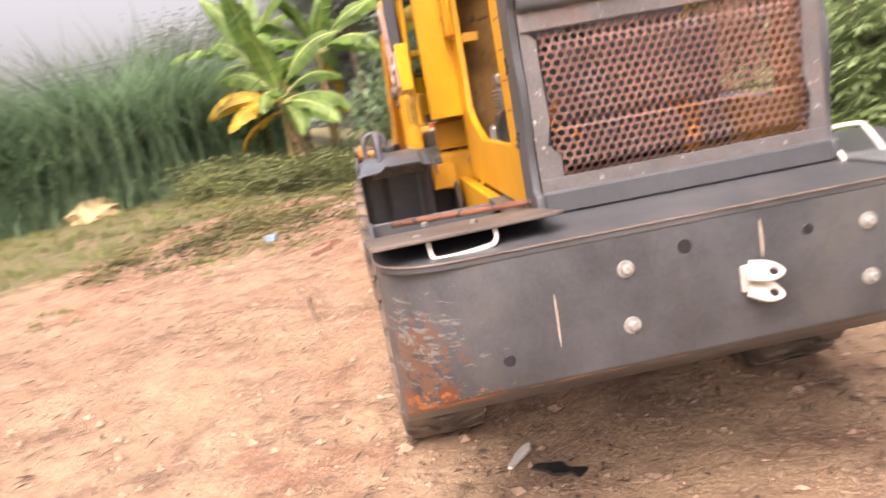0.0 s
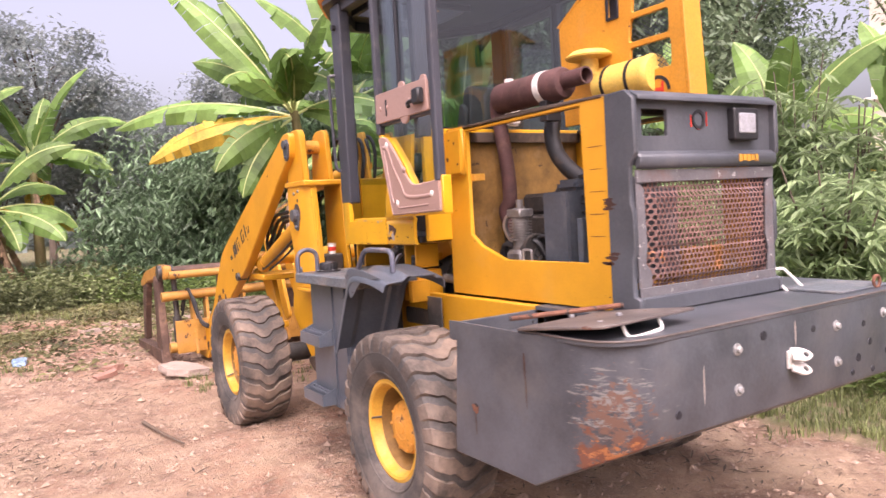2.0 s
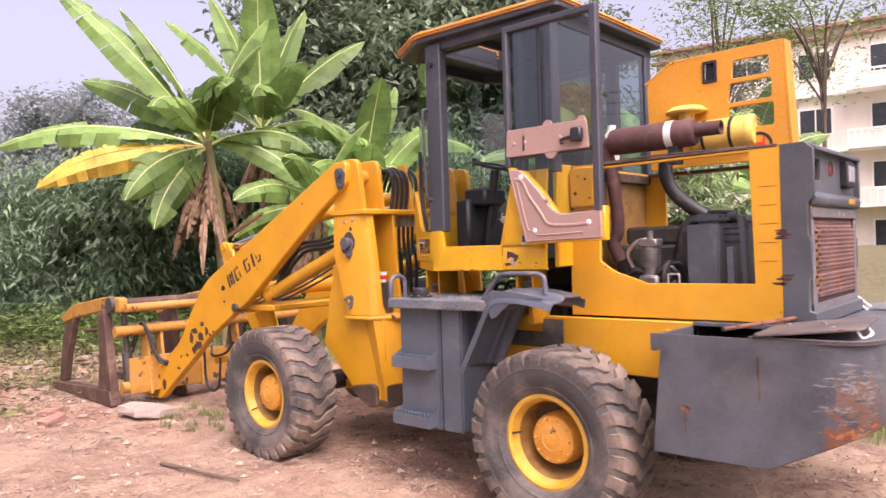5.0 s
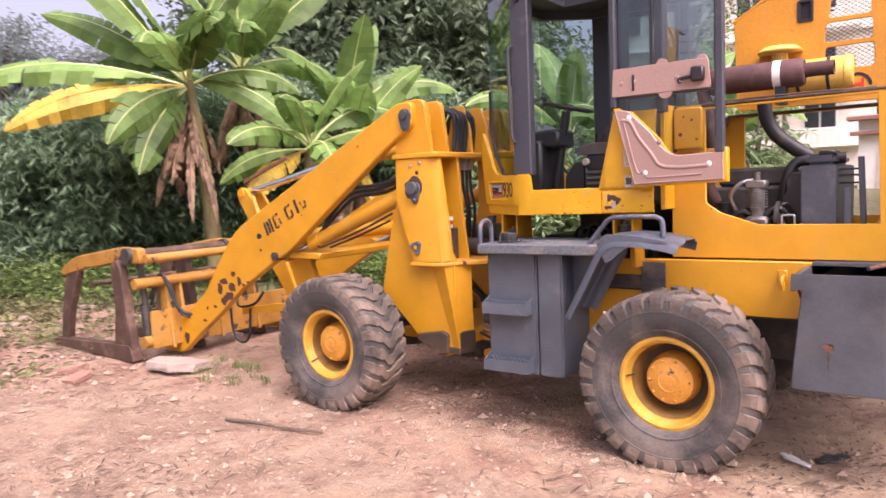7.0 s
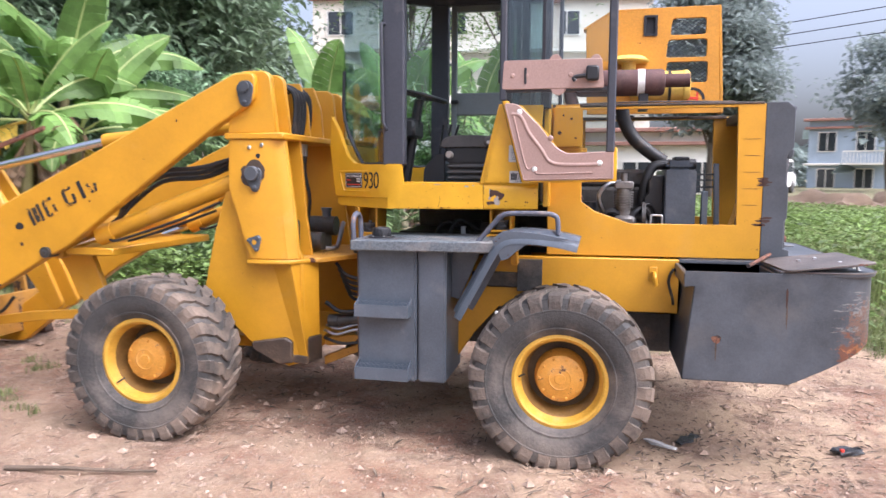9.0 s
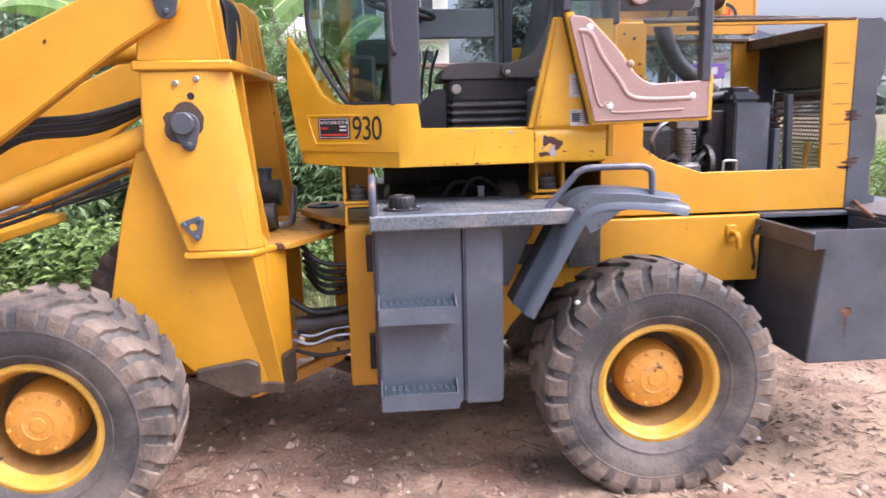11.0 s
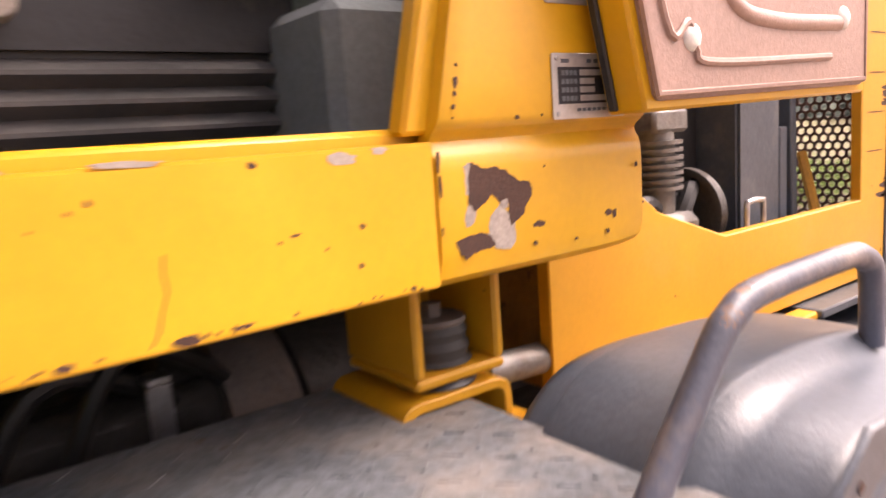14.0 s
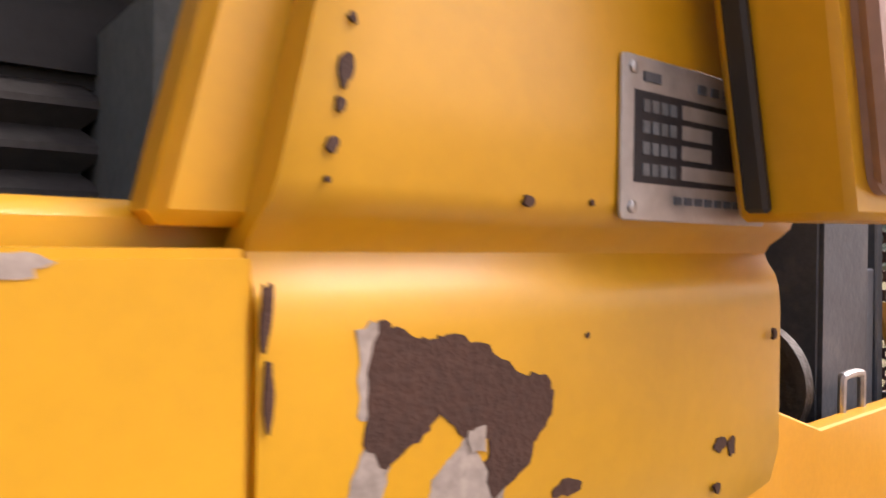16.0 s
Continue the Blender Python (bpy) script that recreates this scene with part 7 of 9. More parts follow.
add("grapple_hose", join(tube([(5.42, 0.96, 0.66), (5.32, 0.93, 0.88), (5.24, 0.90, 0.90), (5.16, 0.84, 0.62), (5.06, 0.76, 0.50), (4.8, 0.6, 0.52)], 0.017, 8, 6), tube([(5.42, 0.96, 0.60), (5.30, 0.92, 0.84), (5.20, 0.86, 0.80), (5.12, 0.80, 0.50), (4.9, 0.6, 0.46)], 0.015, 8, 6), tube([(4.72, 0.50, 0.62), (4.66, 0.52, 0.30), (4.56, 0.50, 0.20), (4.44, 0.50, 0.28), (4.40, 0.50, 0.56)], 0.013, 8, 6), tube([(4.70, 0.42, 0.66), (4.62, 0.46, 0.56), (4.40, 0.44, 0.60), (4.30, 0.40, 0.72)], 0.013, 8, 6)), HOSE, "black grapple hoses", True, grapple)

# ---- ground ----
def smooth(a, b, x):
    t = np.clip((x - a) / (b - a), 0, 1)
    return t * t * (3 - 2 * t)


def lumps(x, y):
    """Soft unevenness of the ground."""
    return (np.sin(1.3 * x + 0.7 * y) * np.sin(0.9 * y - 0.5 * x + 1.0) * 0.012 + np.sin(3.1 * x - 1.7 * y + 2.0) * np.sin(2.7 * y + 1.1 * x) * 0.008
            + np.sin(7.3 * x + 3.9 * y) * np.sin(6.1 * y - 4.3 * x) * 0.004)


def bare(x, y):
    """Share of bare earth: the yard round the machine; grass beyond."""
    edge = 8.5 + 0.4 * np.sin(0.9 * y) + 0.3 * np.sin(2.3 * y + 1) + 2.6 * smooth(5.8, 4.2, y) * smooth(-1.5, 2.0, y)
    far = smooth(edge, edge - 1.6, x + 0.10 * y)
    right = smooth(-2.5, -1.6, y + 0.25 * np.sin(1.7 * x) + 0.12 * np.sin(4.1 * x) - 0.35 * smooth(1.5, 4.5, x) * 0)
    side = 0.75 * smooth(0.0, 1.6, y - 5.6 + 0.42 * np.clip(x - 5.2, 0, 4) * smooth(7.2, 5.6, x) + 0.35 * np.clip(x - 7, 0, 4) + 0.3 * np.sin(1.1 * x) + 0.2 * np.sin(2.9 * x + 1.3 * y)) * smooth(3.6, 5.2, x)
    return far * right * (1 - side)


def ground_z(x, y):
    rise = 0.027 * np.clip(x - 3.8, 0, 6) * smooth(3.8, 5.0, x)
    g = 1 - bare(x, y)
    near_wheel = np.exp(-((x - 0.0) ** 2 + (np.abs(y) - 0.88) ** 2) / 0.12) + np.exp(-((x - 2.65) ** 2 + (y - 1.0) ** 2) / 0.12)
    rise = rise + 0.06 * np.clip(x - 8, 0, 12) * smooth(2, 5, y) + 0.9 * smooth(-21, -27, y)
    return rise + lumps(x, y) * (1 - 0.7 * np.clip(near_wheel, 0, 1)) - 0.028 * np.clip(near_wheel, 0, 1) + 0.03 * g


def axis_steps(lo, hi, fine, far_out):
    mid = np.arange(lo, hi, fine)
    out = [hi]
    s = fine
    while out[-1] < far_out:
        s *= 1.22
        out.append(out[-1] + s)
    left = [lo]
    s = fine
    while left[-1] > -far_out:
        s *= 1.22
        left.append(left[-1] - s)
    return np.array(left[:0:-1] + list(mid) + out)


gx, gy = axis_steps(-5.0, 11.0, 0.06, 400), axis_steps(-3.5, 6.0, 0.06, 400)
X, Yg = np.meshgrid(gx, gy, indexing="ij")
rng = np.random.default_rng(5)
near = ((X > -5) & (X < 11) & (Yg > -3.5) & (Yg < 6)).astype(float)
Z = ground_z(X, Yg) + rng.normal(0, 0.0055, X.shape) * near
nx, ny = X.shape
idx = np.arange(nx * ny).reshape(nx, ny)
quads = np.stack([idx[:-1, :-1], idx[1:, :-1], idx[1:, 1:], idx[:-1, 1:]], -1).reshape(-1, 4)
me = bpy.data.meshes.new("ground")
me.from_pydata(np.stack([X, Yg, Z], -1).reshape(-1, 3).tolist(), [], quads.tolist())
attr = me.attributes.new("grass", "FLOAT", "POINT")
attr.data.foreach_set("value", (1 - bare(X, Yg)).reshape(-1).astype(np.float32))


def ground_mat():
    """Trodden clay: tan, pale dusty, pinkish and brown patches, grit, and grassy soil at the edges."""
    m = bpy.data.materials.new("earth")
    m.use_nodes = True
    n, l = m.node_tree.nodes, m.node_tree.links
    b = n["Principled BSDF"]
    at = n.new("ShaderNodeAttribute")
    at.attribute_name = "grass"
    tc = n.new("ShaderNodeTexCoord")

    def nz(scale, detail=5, rgh=0.6, off=0.0):
        t = n.new("ShaderNodeTexNoise")
        t.inputs["Scale"].default_value, t.inputs["Detail"].default_value, t.inputs["Roughness"].default_value = scale, detail, rgh
        if off:
            mp = n.new("ShaderNodeMapping")
            mp.inputs["Location"].default_value = (off, off * 0.7, off * 1.3)
            l.new(tc.outputs["Object"], mp.inputs["Vector"])
            l.new(mp.outputs[0], t.inputs["Vector"])
        else:
            l.new(tc.outputs["Object"], t.inputs["Vector"])
        return t.outputs["Fac"]

    def rng_node(s, a, c, lo=0.0, hi=1.0):
        r = n.new("ShaderNodeMapRange")
        for i, v in enumerate((a, c, lo, hi)):
            r.inputs[i + 1].default_value = v
        l.new(s, r.inputs[0])
        return r.outputs[0]

    def mixed(f, a, c, blend="MIX"):
        x = n.new("ShaderNodeMix")
        x.data_type, x.blend_type = "RGBA", blend
        l.new(f, x.inputs[0])
        for s, v in ((x.inputs[6], a), (x.inputs[7], c)):
            if isinstance(v, tuple):
                s.default_value = (*v, 1)
            else:
                l.new(v, s)
        return x.outputs[2]
    col = mixed(rng_node(nz(1.1, 6), 0.35, 0.65), (0.25, 0.148, 0.095), (0.44, 0.285, 0.192))
    col = mixed(rng_node(nz(0.5, 5, 0.6, 7.0), 0.46, 0.60, 0, 0.75), col, (0.36, 0.17, 0.105))
    col = mixed(rng_node(nz(2.3, 8, 0.68, 3.0), 0.49, 0.60, 0, 0.75), col, (0.50, 0.36, 0.25))
    col = mixed(rng_node(nz(5.5, 8, 0.7, 11.0), 0.51, 0.60, 0, 0.7), col, (0.17, 0.105, 0.07))
    col = mixed(rng_node(nz(0.8, 7, 0.65, 21.0), 0.55, 0.65, 0, 0.45), col, (0.16, 0.10, 0.07))
    col = mixed(rng_node(nz(13, 6, 0.75, 5.0), 0.56, 0.66, 0, 0.55), col, (0.50, 0.38, 0.30))
    col = mixed(rng_node(nz(38, 4, 0.7), 0.42, 0.60, 0.35, 0), col, (0.17, 0.105, 0.07))
    col = mixed(rng_node(nz(75, 3, 0.7, 2.0), 0.58, 0.68, 0, 0.5), col, (0.55, 0.45, 0.37))
    # Pale sandy patches, strengthened towards -x to brighten the shaded ground under the counterweight.
    sp = n.new("ShaderNodeSeparateXYZ")
    l.new(tc.outputs["Object"], sp.inputs[0])
    dry = n.new("ShaderNodeMath")
    dry.operation = "MULTIPLY"
    l.new(rng_node(sp.outputs[0], 2.5, -1.2, 0.40, 1.0), dry.inputs[0])
    l.new(rng_node(nz(1.7, 7, 0.7, 31.0), 0.43, 0.58, 0.0, 0.8), dry.inputs[1])
    col = mixed(dry.outputs[0], col, (0.56, 0.40, 0.26))
    add_n = n.new("ShaderNodeMath")
    add_n.operation = "MULTIPLY_ADD"
    add_n.inputs[1].default_value = 1.3
    l.new(at.outputs["Fac"], add_n.inputs[0])
    l.new(rng_node(nz(3.0), 0.3, 0.7, -0.5, 0.2), add_n.inputs[2])
    soil = mixed(rng_node(nz(6), 0.4, 0.6), (0.12, 0.14, 0.05), (0.22, 0.165, 0.10))
    l.new(mixed(rng_node(add_n.outputs[0], 0.35, 0.75), col, soil), b.inputs["Base Color"])
    l.new(rng_node(nz(2.0, 4), 0.3, 0.7, 0.8, 0.98), b.inputs["Roughness"])
    h = n.new("ShaderNodeMath")
    h.operation = "MULTIPLY_ADD"
    h.inputs[1].default_value = 1.6
    l.new(nz(9, 8, 0.75, 5.0), h.inputs[0])
    l.new(nz(45, 4, 0.7), h.inputs[2])
    bp = n.new("ShaderNodeBump")
    bp.inputs["Strength"].default_value, bp.inputs["Distance"].default_value = 0.9, 0.035
    l.new(h.outputs[0], bp.inputs["Height"])
    l.new(bp.outputs[0], b.inputs["Normal"])
    return m


EARTH = ground_mat()
ground = link("ground", me, EARTH, None, "", True)
tagged(ground, "pale orange bare earth yard with red clay patches and grassy edges", "ground", kind="structure")

# pebbles and crumbs of earth
PEBBLE = mat("pebbles", (0.40, 0.28, 0.205), 0.9, var=0.3, vscale=9, grain=0.1, bump=0.2)
LITTER = mat("dry_litter", (0.13, 0.09, 0.06), 0.85, var=0.45, vscale=5, dust=((0.34, 0.26, 0.19), 0.4, 4))
oct_v = np.array([(1, 0, 0), (-1, 0, 0), (0, 1, 0), (0, -1, 0), (0, 0, 1), (0, 0, -0.6)])
oct_f = np.array([(0, 2, 4), (2, 1, 4), (1, 3, 4), (3, 0, 4), (2, 0, 5), (1, 2, 5), (3, 1, 5), (0, 3, 5)])


def scatter_stones(name, n, lo, hi, x0, x1, y0, y1, seed, material, label, keep=None):
    r = np.random.default_rng(seed)
    x, y = r.uniform(x0, x1, n), r.uniform(y0, y1, n)
    ok = bare(x, y) > 0.5 if keep is None else keep(x, y)
    x, y = x[ok], y[ok]
    k = len(x)
    s = lo + (hi - lo) * r.power(0.35, k)
    v = oct_v[None] * (1 + r.normal(0, 0.22, (k, 6, 1))) * s[:, None, None] * np.stack([r.uniform(0.7, 1.3, k), r.uniform(0.7, 1.3, k), r.uniform(0.35, 0.75, k)], -1)[:, None]
    a = r.uniform(0, 6.28, k)
    c, sn = np.cos(a)[:, None], np.sin(a)[:, None]
    vx, vy = v[..., 0] * c - v[..., 1] * sn, v[..., 0] * sn + v[..., 1] * c
    z = ground_z(x, y)
    P = np.stack([vx + x[:, None], vy + y[:, None], v[..., 2] + z[:, None] + 0.2 * s[:, None]], -1)
    F = (oct_f[None] + 6 * np.arange(k)[:, None, None]).reshape(-1, 3)
    me = bpy.data.meshes.new(name)
    me.from_pydata(P.reshape(-1, 3).tolist(), [], F.tolist())
    return tagged(link(name, me, material), label, "stones", kind="stuff")


scatter_stones("pebbles", 34000, 0.003, 0.017, -4.5, 8.5, -2.4, 5.5, 1, PEBBLE, "small pebbles and crumbs strewn over the bare earth")
scatter_stones("gravel", 3200, 0.010, 0.042, -3.5, 9.0, -2.5, 5.0, 2, PEBBLE, "scattered larger stones and clods on the earth")


def strew(name, n, x0, x1, y0, y1, seed, material, label, length=(0.04, 0.16), width=0.006, weight=None):
    """Twigs and dead leaf strips lying on the ground."""
    r = np.random.default_rng(seed)
    x, y = r.uniform(x0, x1, n), r.uniform(y0, y1, n)
    if weight is not None:
        ok = r.uniform(0, 1, n) < weight(x, y)
        x, y = x[ok], y[ok]
    k = len(x)
    L, a = r.uniform(*length, k), r.uniform(0, 6.28, k)
    dx, dy = np.cos(a) * L / 2, np.sin(a) * L / 2
    w = r.uniform(0.4, 1.6, k) * width
    px, py = -np.sin(a) * w, np.cos(a) * w
    z = ground_z(x, y) + 0.004
    lift = r.uniform(0, 0.02, k)
    V = np.stack([np.stack([x - dx, y - dy, z], -1), np.stack([x + px, y + py, z + 0.006 + lift * 0.5], -1), np.stack([x + dx, y + dy, z + lift], -1), np.stack([x - px, y - py, z + 0.004 + lift * 0.4], -1)], 1)
    F = np.arange(4 * k).reshape(k, 4)
    me = bpy.data.meshes.new(name)
    me.from_pydata(V.reshape(-1, 3).tolist(), [], F.tolist())
    return tagged(link(name, me, material), label, "litter", kind="stuff")


strew("dead_leaves", 7600, -3.5, 9, -2.6, 5, 3, LITTER, "dry brown leaf scraps and twigs on the earth", weight=lambda x, y: 0.25 + 0.75 * (np.sin(2.1 * x + y) * np.sin(1.7 * y - x) > 0.3))

strew("bark_strips", 900, 1.2, 3.6, 2.2, 3.8, 6, LITTER, "heap of dry bark strips and leaf scraps by the branch", (0.02, 0.10), 0.004, lambda x, y: np.exp(-((x - 2.9) ** 2 + (y - 2.9) ** 2) / 0.35))
strew("bark_strips", 300, 4.8, 6.6, 1.3, 2.6, 7, LITTER, "dark dry leaf litter before the grapple", (0.02, 0.10), 0.005, lambda x, y: np.exp(-((x - 5.6) ** 2 + (y - 1.9) ** 2) / 0.3))
strew("dark_scraps", 500, -2.4, -0.2, 0.2, 1.4, 8, LITTER, "dark leaf scraps and grit behind the rear wheel", (0.02, 0.09), 0.008, lambda x, y: np.exp(-((x + 1.1) ** 2 + (y - 0.7) ** 2) / 0.4))
strew("leaf_litter", 5200, 4.9, 10.5, -2.2, 4.6, 9, LITTER, "brown leaf litter and twigs on the trodden earth beyond the grapple", (0.02, 0.11), 0.007, lambda x, y: smooth(5.0, 7.0, x + 0.2 * y) * (0.35 + 0.65 * (np.sin(1.7 * x + 0.6 * y) * np.sin(1.9 * y - 0.8 * x) > -0.1)))
strew("leaf_litter", 1300, -1.6, 3.4, -1.4, 1.2, 10, LITTER, "dark grit and leaf scraps under the machine", (0.015, 0.06), 0.006, lambda x, y: np.full_like(x, 0.8))
scatter_stones("clods", 420, 0.015, 0.055, 4.9, 9.5, 0.8, 4.5, 12, PEBBLE, "clods and broken stones beyond the grapple")
STONE = mat("pale_slab", (0.37, 0.29, 0.24), 0.85, var=0.12, vscale=6, chips=((0.36, 0.24, 0.17), 0.1, 7), bump=0.4, bscale=40)


def slab(name, pts, z0, z1, material, label, m, cat="stone"):
    bm = extr(pts, "z", z0, z1, 0.0)
    bmesh.ops.subdivide_edges(bm, edges=bm.edges[:], cuts=2, use_grid_fill=True)
    r = random.Random(len(pts))
    amp = min(0.006, (z1 - z0) * 0.3)
    for w in bm.verts:
        w.co += Vector((r.uniform(-1, 1), r.uniform(-1, 1), r.uniform(-1, 1))) * amp
    me = bpy.data.meshes.new(name)
    bmesh.ops.recalc_face_normals(bm, faces=bm.faces)
    bm.to_mesh(me)
    bm.free()
    ob = link(name, me, material)
    ob.matrix_world = m
    return tagged(ob, label, cat)


slab("stone_slab", [(-0.30, -0.12), (0.02, -0.22), (0.28, -0.10), (0.24, 0.14), (-0.06, 0.24), (-0.26, 0.12)], 0, 0.075, STONE, "pale broken stone slab before the grapple", pose(4.76, 1.14, 0.05, 5, -4, 24))
BRICK = mat("broken_brick", (0.35, 0.19, 0.14), 0.9, var=0.2, bump=0.3)
slab("rubble", [(-0.12, -0.06), (0.10, -0.08), (0.12, 0.05), (-0.08, 0.08)], 0, 0.06, BRICK, "broken reddish lump of rubble", pose(5.55, 1.75, 0.045, 0, 8, 50))
slab("rubble", [(-0.16, -0.05), (0.10, -0.09), (0.14, 0.05), (-0.08, 0.09)], 0, 0.05, BRICK, "broken reddish lump of rubble", pose(5.25, 1.85, 0.04, 3, 8, 120))
WOODY = mat("dead_wood", (0.14, 0.10, 0.07), 0.85, var=0.25, vscale=8, bump=0.4)
tagged(part("stick", tube([(3.08, 1.83, 0.012), (2.75, 1.80, 0.03), (2.55, 1.76, 0.022), (2.21, 1.68, 0.012)], 0.016, 7, 5, 0.008), WOODY, None, "", True), "long dead branch lying on the earth", "branch")
BAG = mat("blue_bag", (0.25, 0.38, 0.55), 0.35, var=0.3, vscale=14, bump=0.4, bscale=30)
slab("plastic_bag", [(-0.14, -0.06), (0.05, -0.09), (0.15, 0.0), (0.06, 0.08), (-0.10, 0.07)], 0, 0.07, BAG, "crumpled pale blue plastic bag", pose(6.72, 2.64, 0.075), "bag")
RAG = mat("black_plastic_scrap", (0.02, 0.02, 0.022), 0.4, var=0.3, vscale=20, bump=0.6, bscale=30)
PAPER = mat("white_scrap", (0.65, 0.63, 0.60), 0.7, var=0.1)
slab("plastic_scrap", [(-0.12, -0.03), (-0.04, -0.02), (0.0, -0.05), (0.10, -0.03), (0.12, 0.01), (0.05, 0.02), (0.0, 0.04), (-0.06, 0.02), (-0.10, 0.05)], 0, 0.012, RAG, "torn black plastic scrap on the earth", pose(-0.80, 0.47, 0.005, 0, 0, 60), "litter")
slab("paper_scrap", [(-0.11, -0.012), (0.06, -0.03), (0.12, 0.0), (0.05, 0.025), (-0.10, 0.014)], 0, 0.012, PAPER, "white torn scrap beside the rear wheel", pose(-0.62, 0.60, 0.006, 0, 0, -35), "litter")
slab("rag", [(-0.10, -0.03), (0.0, -0.05), (0.10, -0.02), (0.07, 0.05), (-0.08, 0.05)], 0, 0.02, RAG, "dark rag with litter on the earth", pose(-1.74, 0.45, 0.0, 0, 0, 20), "litter")
tagged(part("red_cap", lathe([(0.0, 0.030), (0.012, 0.030), (0.014, 0.026), (0.015, 0.0)], 14, "z", (-1.70, 0.50, 0.004)), RED, None, "", True), "small red plastic cap on the earth", "litter")
for i, (x, y, a) in enumerate(((8.6, 1.1, 20), (8.9, 0.7, -30), (8.75, 0.3, 60), (9.1, 1.4, 5), (8.5, 1.6, 45), (8.95, -0.1, 10))):
    slab("bark_slab", [(-0.22, -0.05), (0.20, -0.07), (0.24, 0.04), (-0.18, 0.06)], 0, 0.05, STONE, "pale slab of bark and wood waste", pose(x, y, float(ground_z(np.array(x), np.array(y))) - 0.005, 0, 5, a), "wood waste")

# ---- plants ----
GRASS = leaf_mat("grass_blades", (0.27, 0.31, 0.12), 0.6, 0.3)
TALL = leaf_mat("tall_grass", (0.175, 0.285, 0.175), 0.6, 0.25)
TRODDEN = leaf_mat("trodden_weeds", (0.205, 0.20, 0.085), 0.65, 0.45)
HERB = leaf_mat("pale_weeds", (0.27, 0.31, 0.145), 0.6, 0.35)
WEED = leaf_mat("weed_leaves", (0.20, 0.29, 0.08), 0.55, 0.3)
CASSAVA = leaf_mat("cassava_leaves", (0.32, 0.43, 0.21), 0.6, 0.25, 0.45, 0.0, 0.6, (0.65, 1.3))
BAMBOO = leaf_mat("thicket_leaves", (0.22, 0.335, 0.19), 0.5, 0.3)
DARKTREE = leaf_mat("tree_leaves", (0.20, 0.275, 0.165), 0.55, 0.3)
# Aerial haze is mixed into this leaf colour, paler and greyer than foliage.
HAZYTREE = leaf_mat("hazed_tree_leaves", (0.31, 0.355, 0.335), 0.8, 0.15, 0.5, 0.0, 0.6, (0.85, 1.12))
BANANA = leaf_mat("banana_leaf", (0.185, 0.315, 0.080), 0.52, 0.25, 0.4, 0.25, 1.5, (0.80, 1.16))
MIDRIB = mat("banana_midrib", (0.50, 0.56, 0.22), 0.45, var=0.12, vscale=3, bump=0)
BANANA_OLD = leaf_mat("yellow_banana_leaf", (0.62, 0.42, 0.06), 0.5, 0.3, 0.3, 0.2, 2.5, (0.85, 1.1))
DRYLEAF = leaf_mat("dry_banana_leaf", (0.28, 0.18, 0.11), 0.8, 0.3, 0.15, 0.2)
STEM = mat("banana_stem", (0.20, 0.17, 0.06), 0.6, var=0.3, vscale=4, dust=((0.10, 0.06, 0.035), 0.5, 3), bump=0.2, stretch=(1, 1, 0.3))
BARK = mat("bark", (0.13, 0.10, 0.075), 0.9, var=0.25, vscale=6, bump=0.5, bscale=25, stretch=(1, 1, 0.3))
FLOWER = mat("white_flowers", (0.75, 0.75, 0.70), 0.6, var=0.05, bump=0)


def leaf_arrays(c, d, n, L, W, fold=0.18):
    """Diamond leaves: centres of their bases, directions, normals, lengths and widths."""
    d = d / np.linalg.norm(d, axis=1, keepdims=True)
    s = np.cross(d, n)
    s /= np.linalg.norm(s, axis=1, keepdims=True) + 1e-9
    up = np.cross(s, d)
    L, W = L[:, None], W[:, None]
    mid = c + d * L * 0.45
    V = np.stack([c, mid + s * W * 0.5 + up * W * fold, c + d * L - up * L * 0.08, mid - s * W * 0.5 + up * W * fold], 1)
    return V


def mesh_from(V, name, material, parent=None, label=""):
    k = len(V)
    b = 4 * np.arange(k)[:, None]
    F = np.concatenate([b + [0, 1, 2], b + [0, 2, 3]], 1).reshape(-1, 3)
    me = bpy.data.meshes.new(name)
    me.from_pydata(V.reshape(-1, 3).tolist(), [], F.tolist())
    return link(name, me, material, parent, label)


def blades(name, xs, ys, h, w, seed, material, label, lean=0.35, per=9, spread=0.05):
    """Tufts of grass blades, two bent pieces each."""
    r = np.random.default_rng(seed)
    k = len(xs) * per
    x, y = np.repeat(xs, per) + r.normal(0, spread, k), np.repeat(ys, per) + r.normal(0, spread, k)
    hh = np.repeat(h, per) * r.uniform(0.5, 1.15, k)
    z = ground_z(x, y) - 0.01
    a = r.uniform(0, 6.28, k)
    ln = r.uniform(0.1, 1.0, k) * lean
    d0 = np.stack([np.cos(a) * ln * 0.35, np.sin(a) * ln * 0.35, np.ones(k)], -1)
    d1 = np.stack([np.cos(a) * ln * 1.7, np.sin(a) * ln * 1.7, np.ones(k) * 0.75], -1)
    s = np.stack([-np.sin(a), np.cos(a), np.zeros(k)], -1) * (w * r.uniform(0.6, 1.3, k))[:, None]
    p0 = np.stack([x, y, z], -1)
    p1 = p0 + d0 * (hh * 0.55)[:, None]
    p2 = p1 + d1 * (hh * 0.5)[:, None]
    V = np.stack([p0 - s, p0 + s, p1 + s * 0.8, p1 - s * 0.8, p2], 1)
    b = 5 * np.arange(k)[:, None]
    F = [tuple(q) for q in (b + [0, 1, 2, 3]).tolist()] + [tuple(q) for q in (b + [3, 2, 4]).tolist()]
    me = bpy.data.meshes.new(name)
    me.from_pydata(V.reshape(-1, 3).tolist(), [], F)
    return tagged(link(name, me, material), label, "grass", kind="stuff")


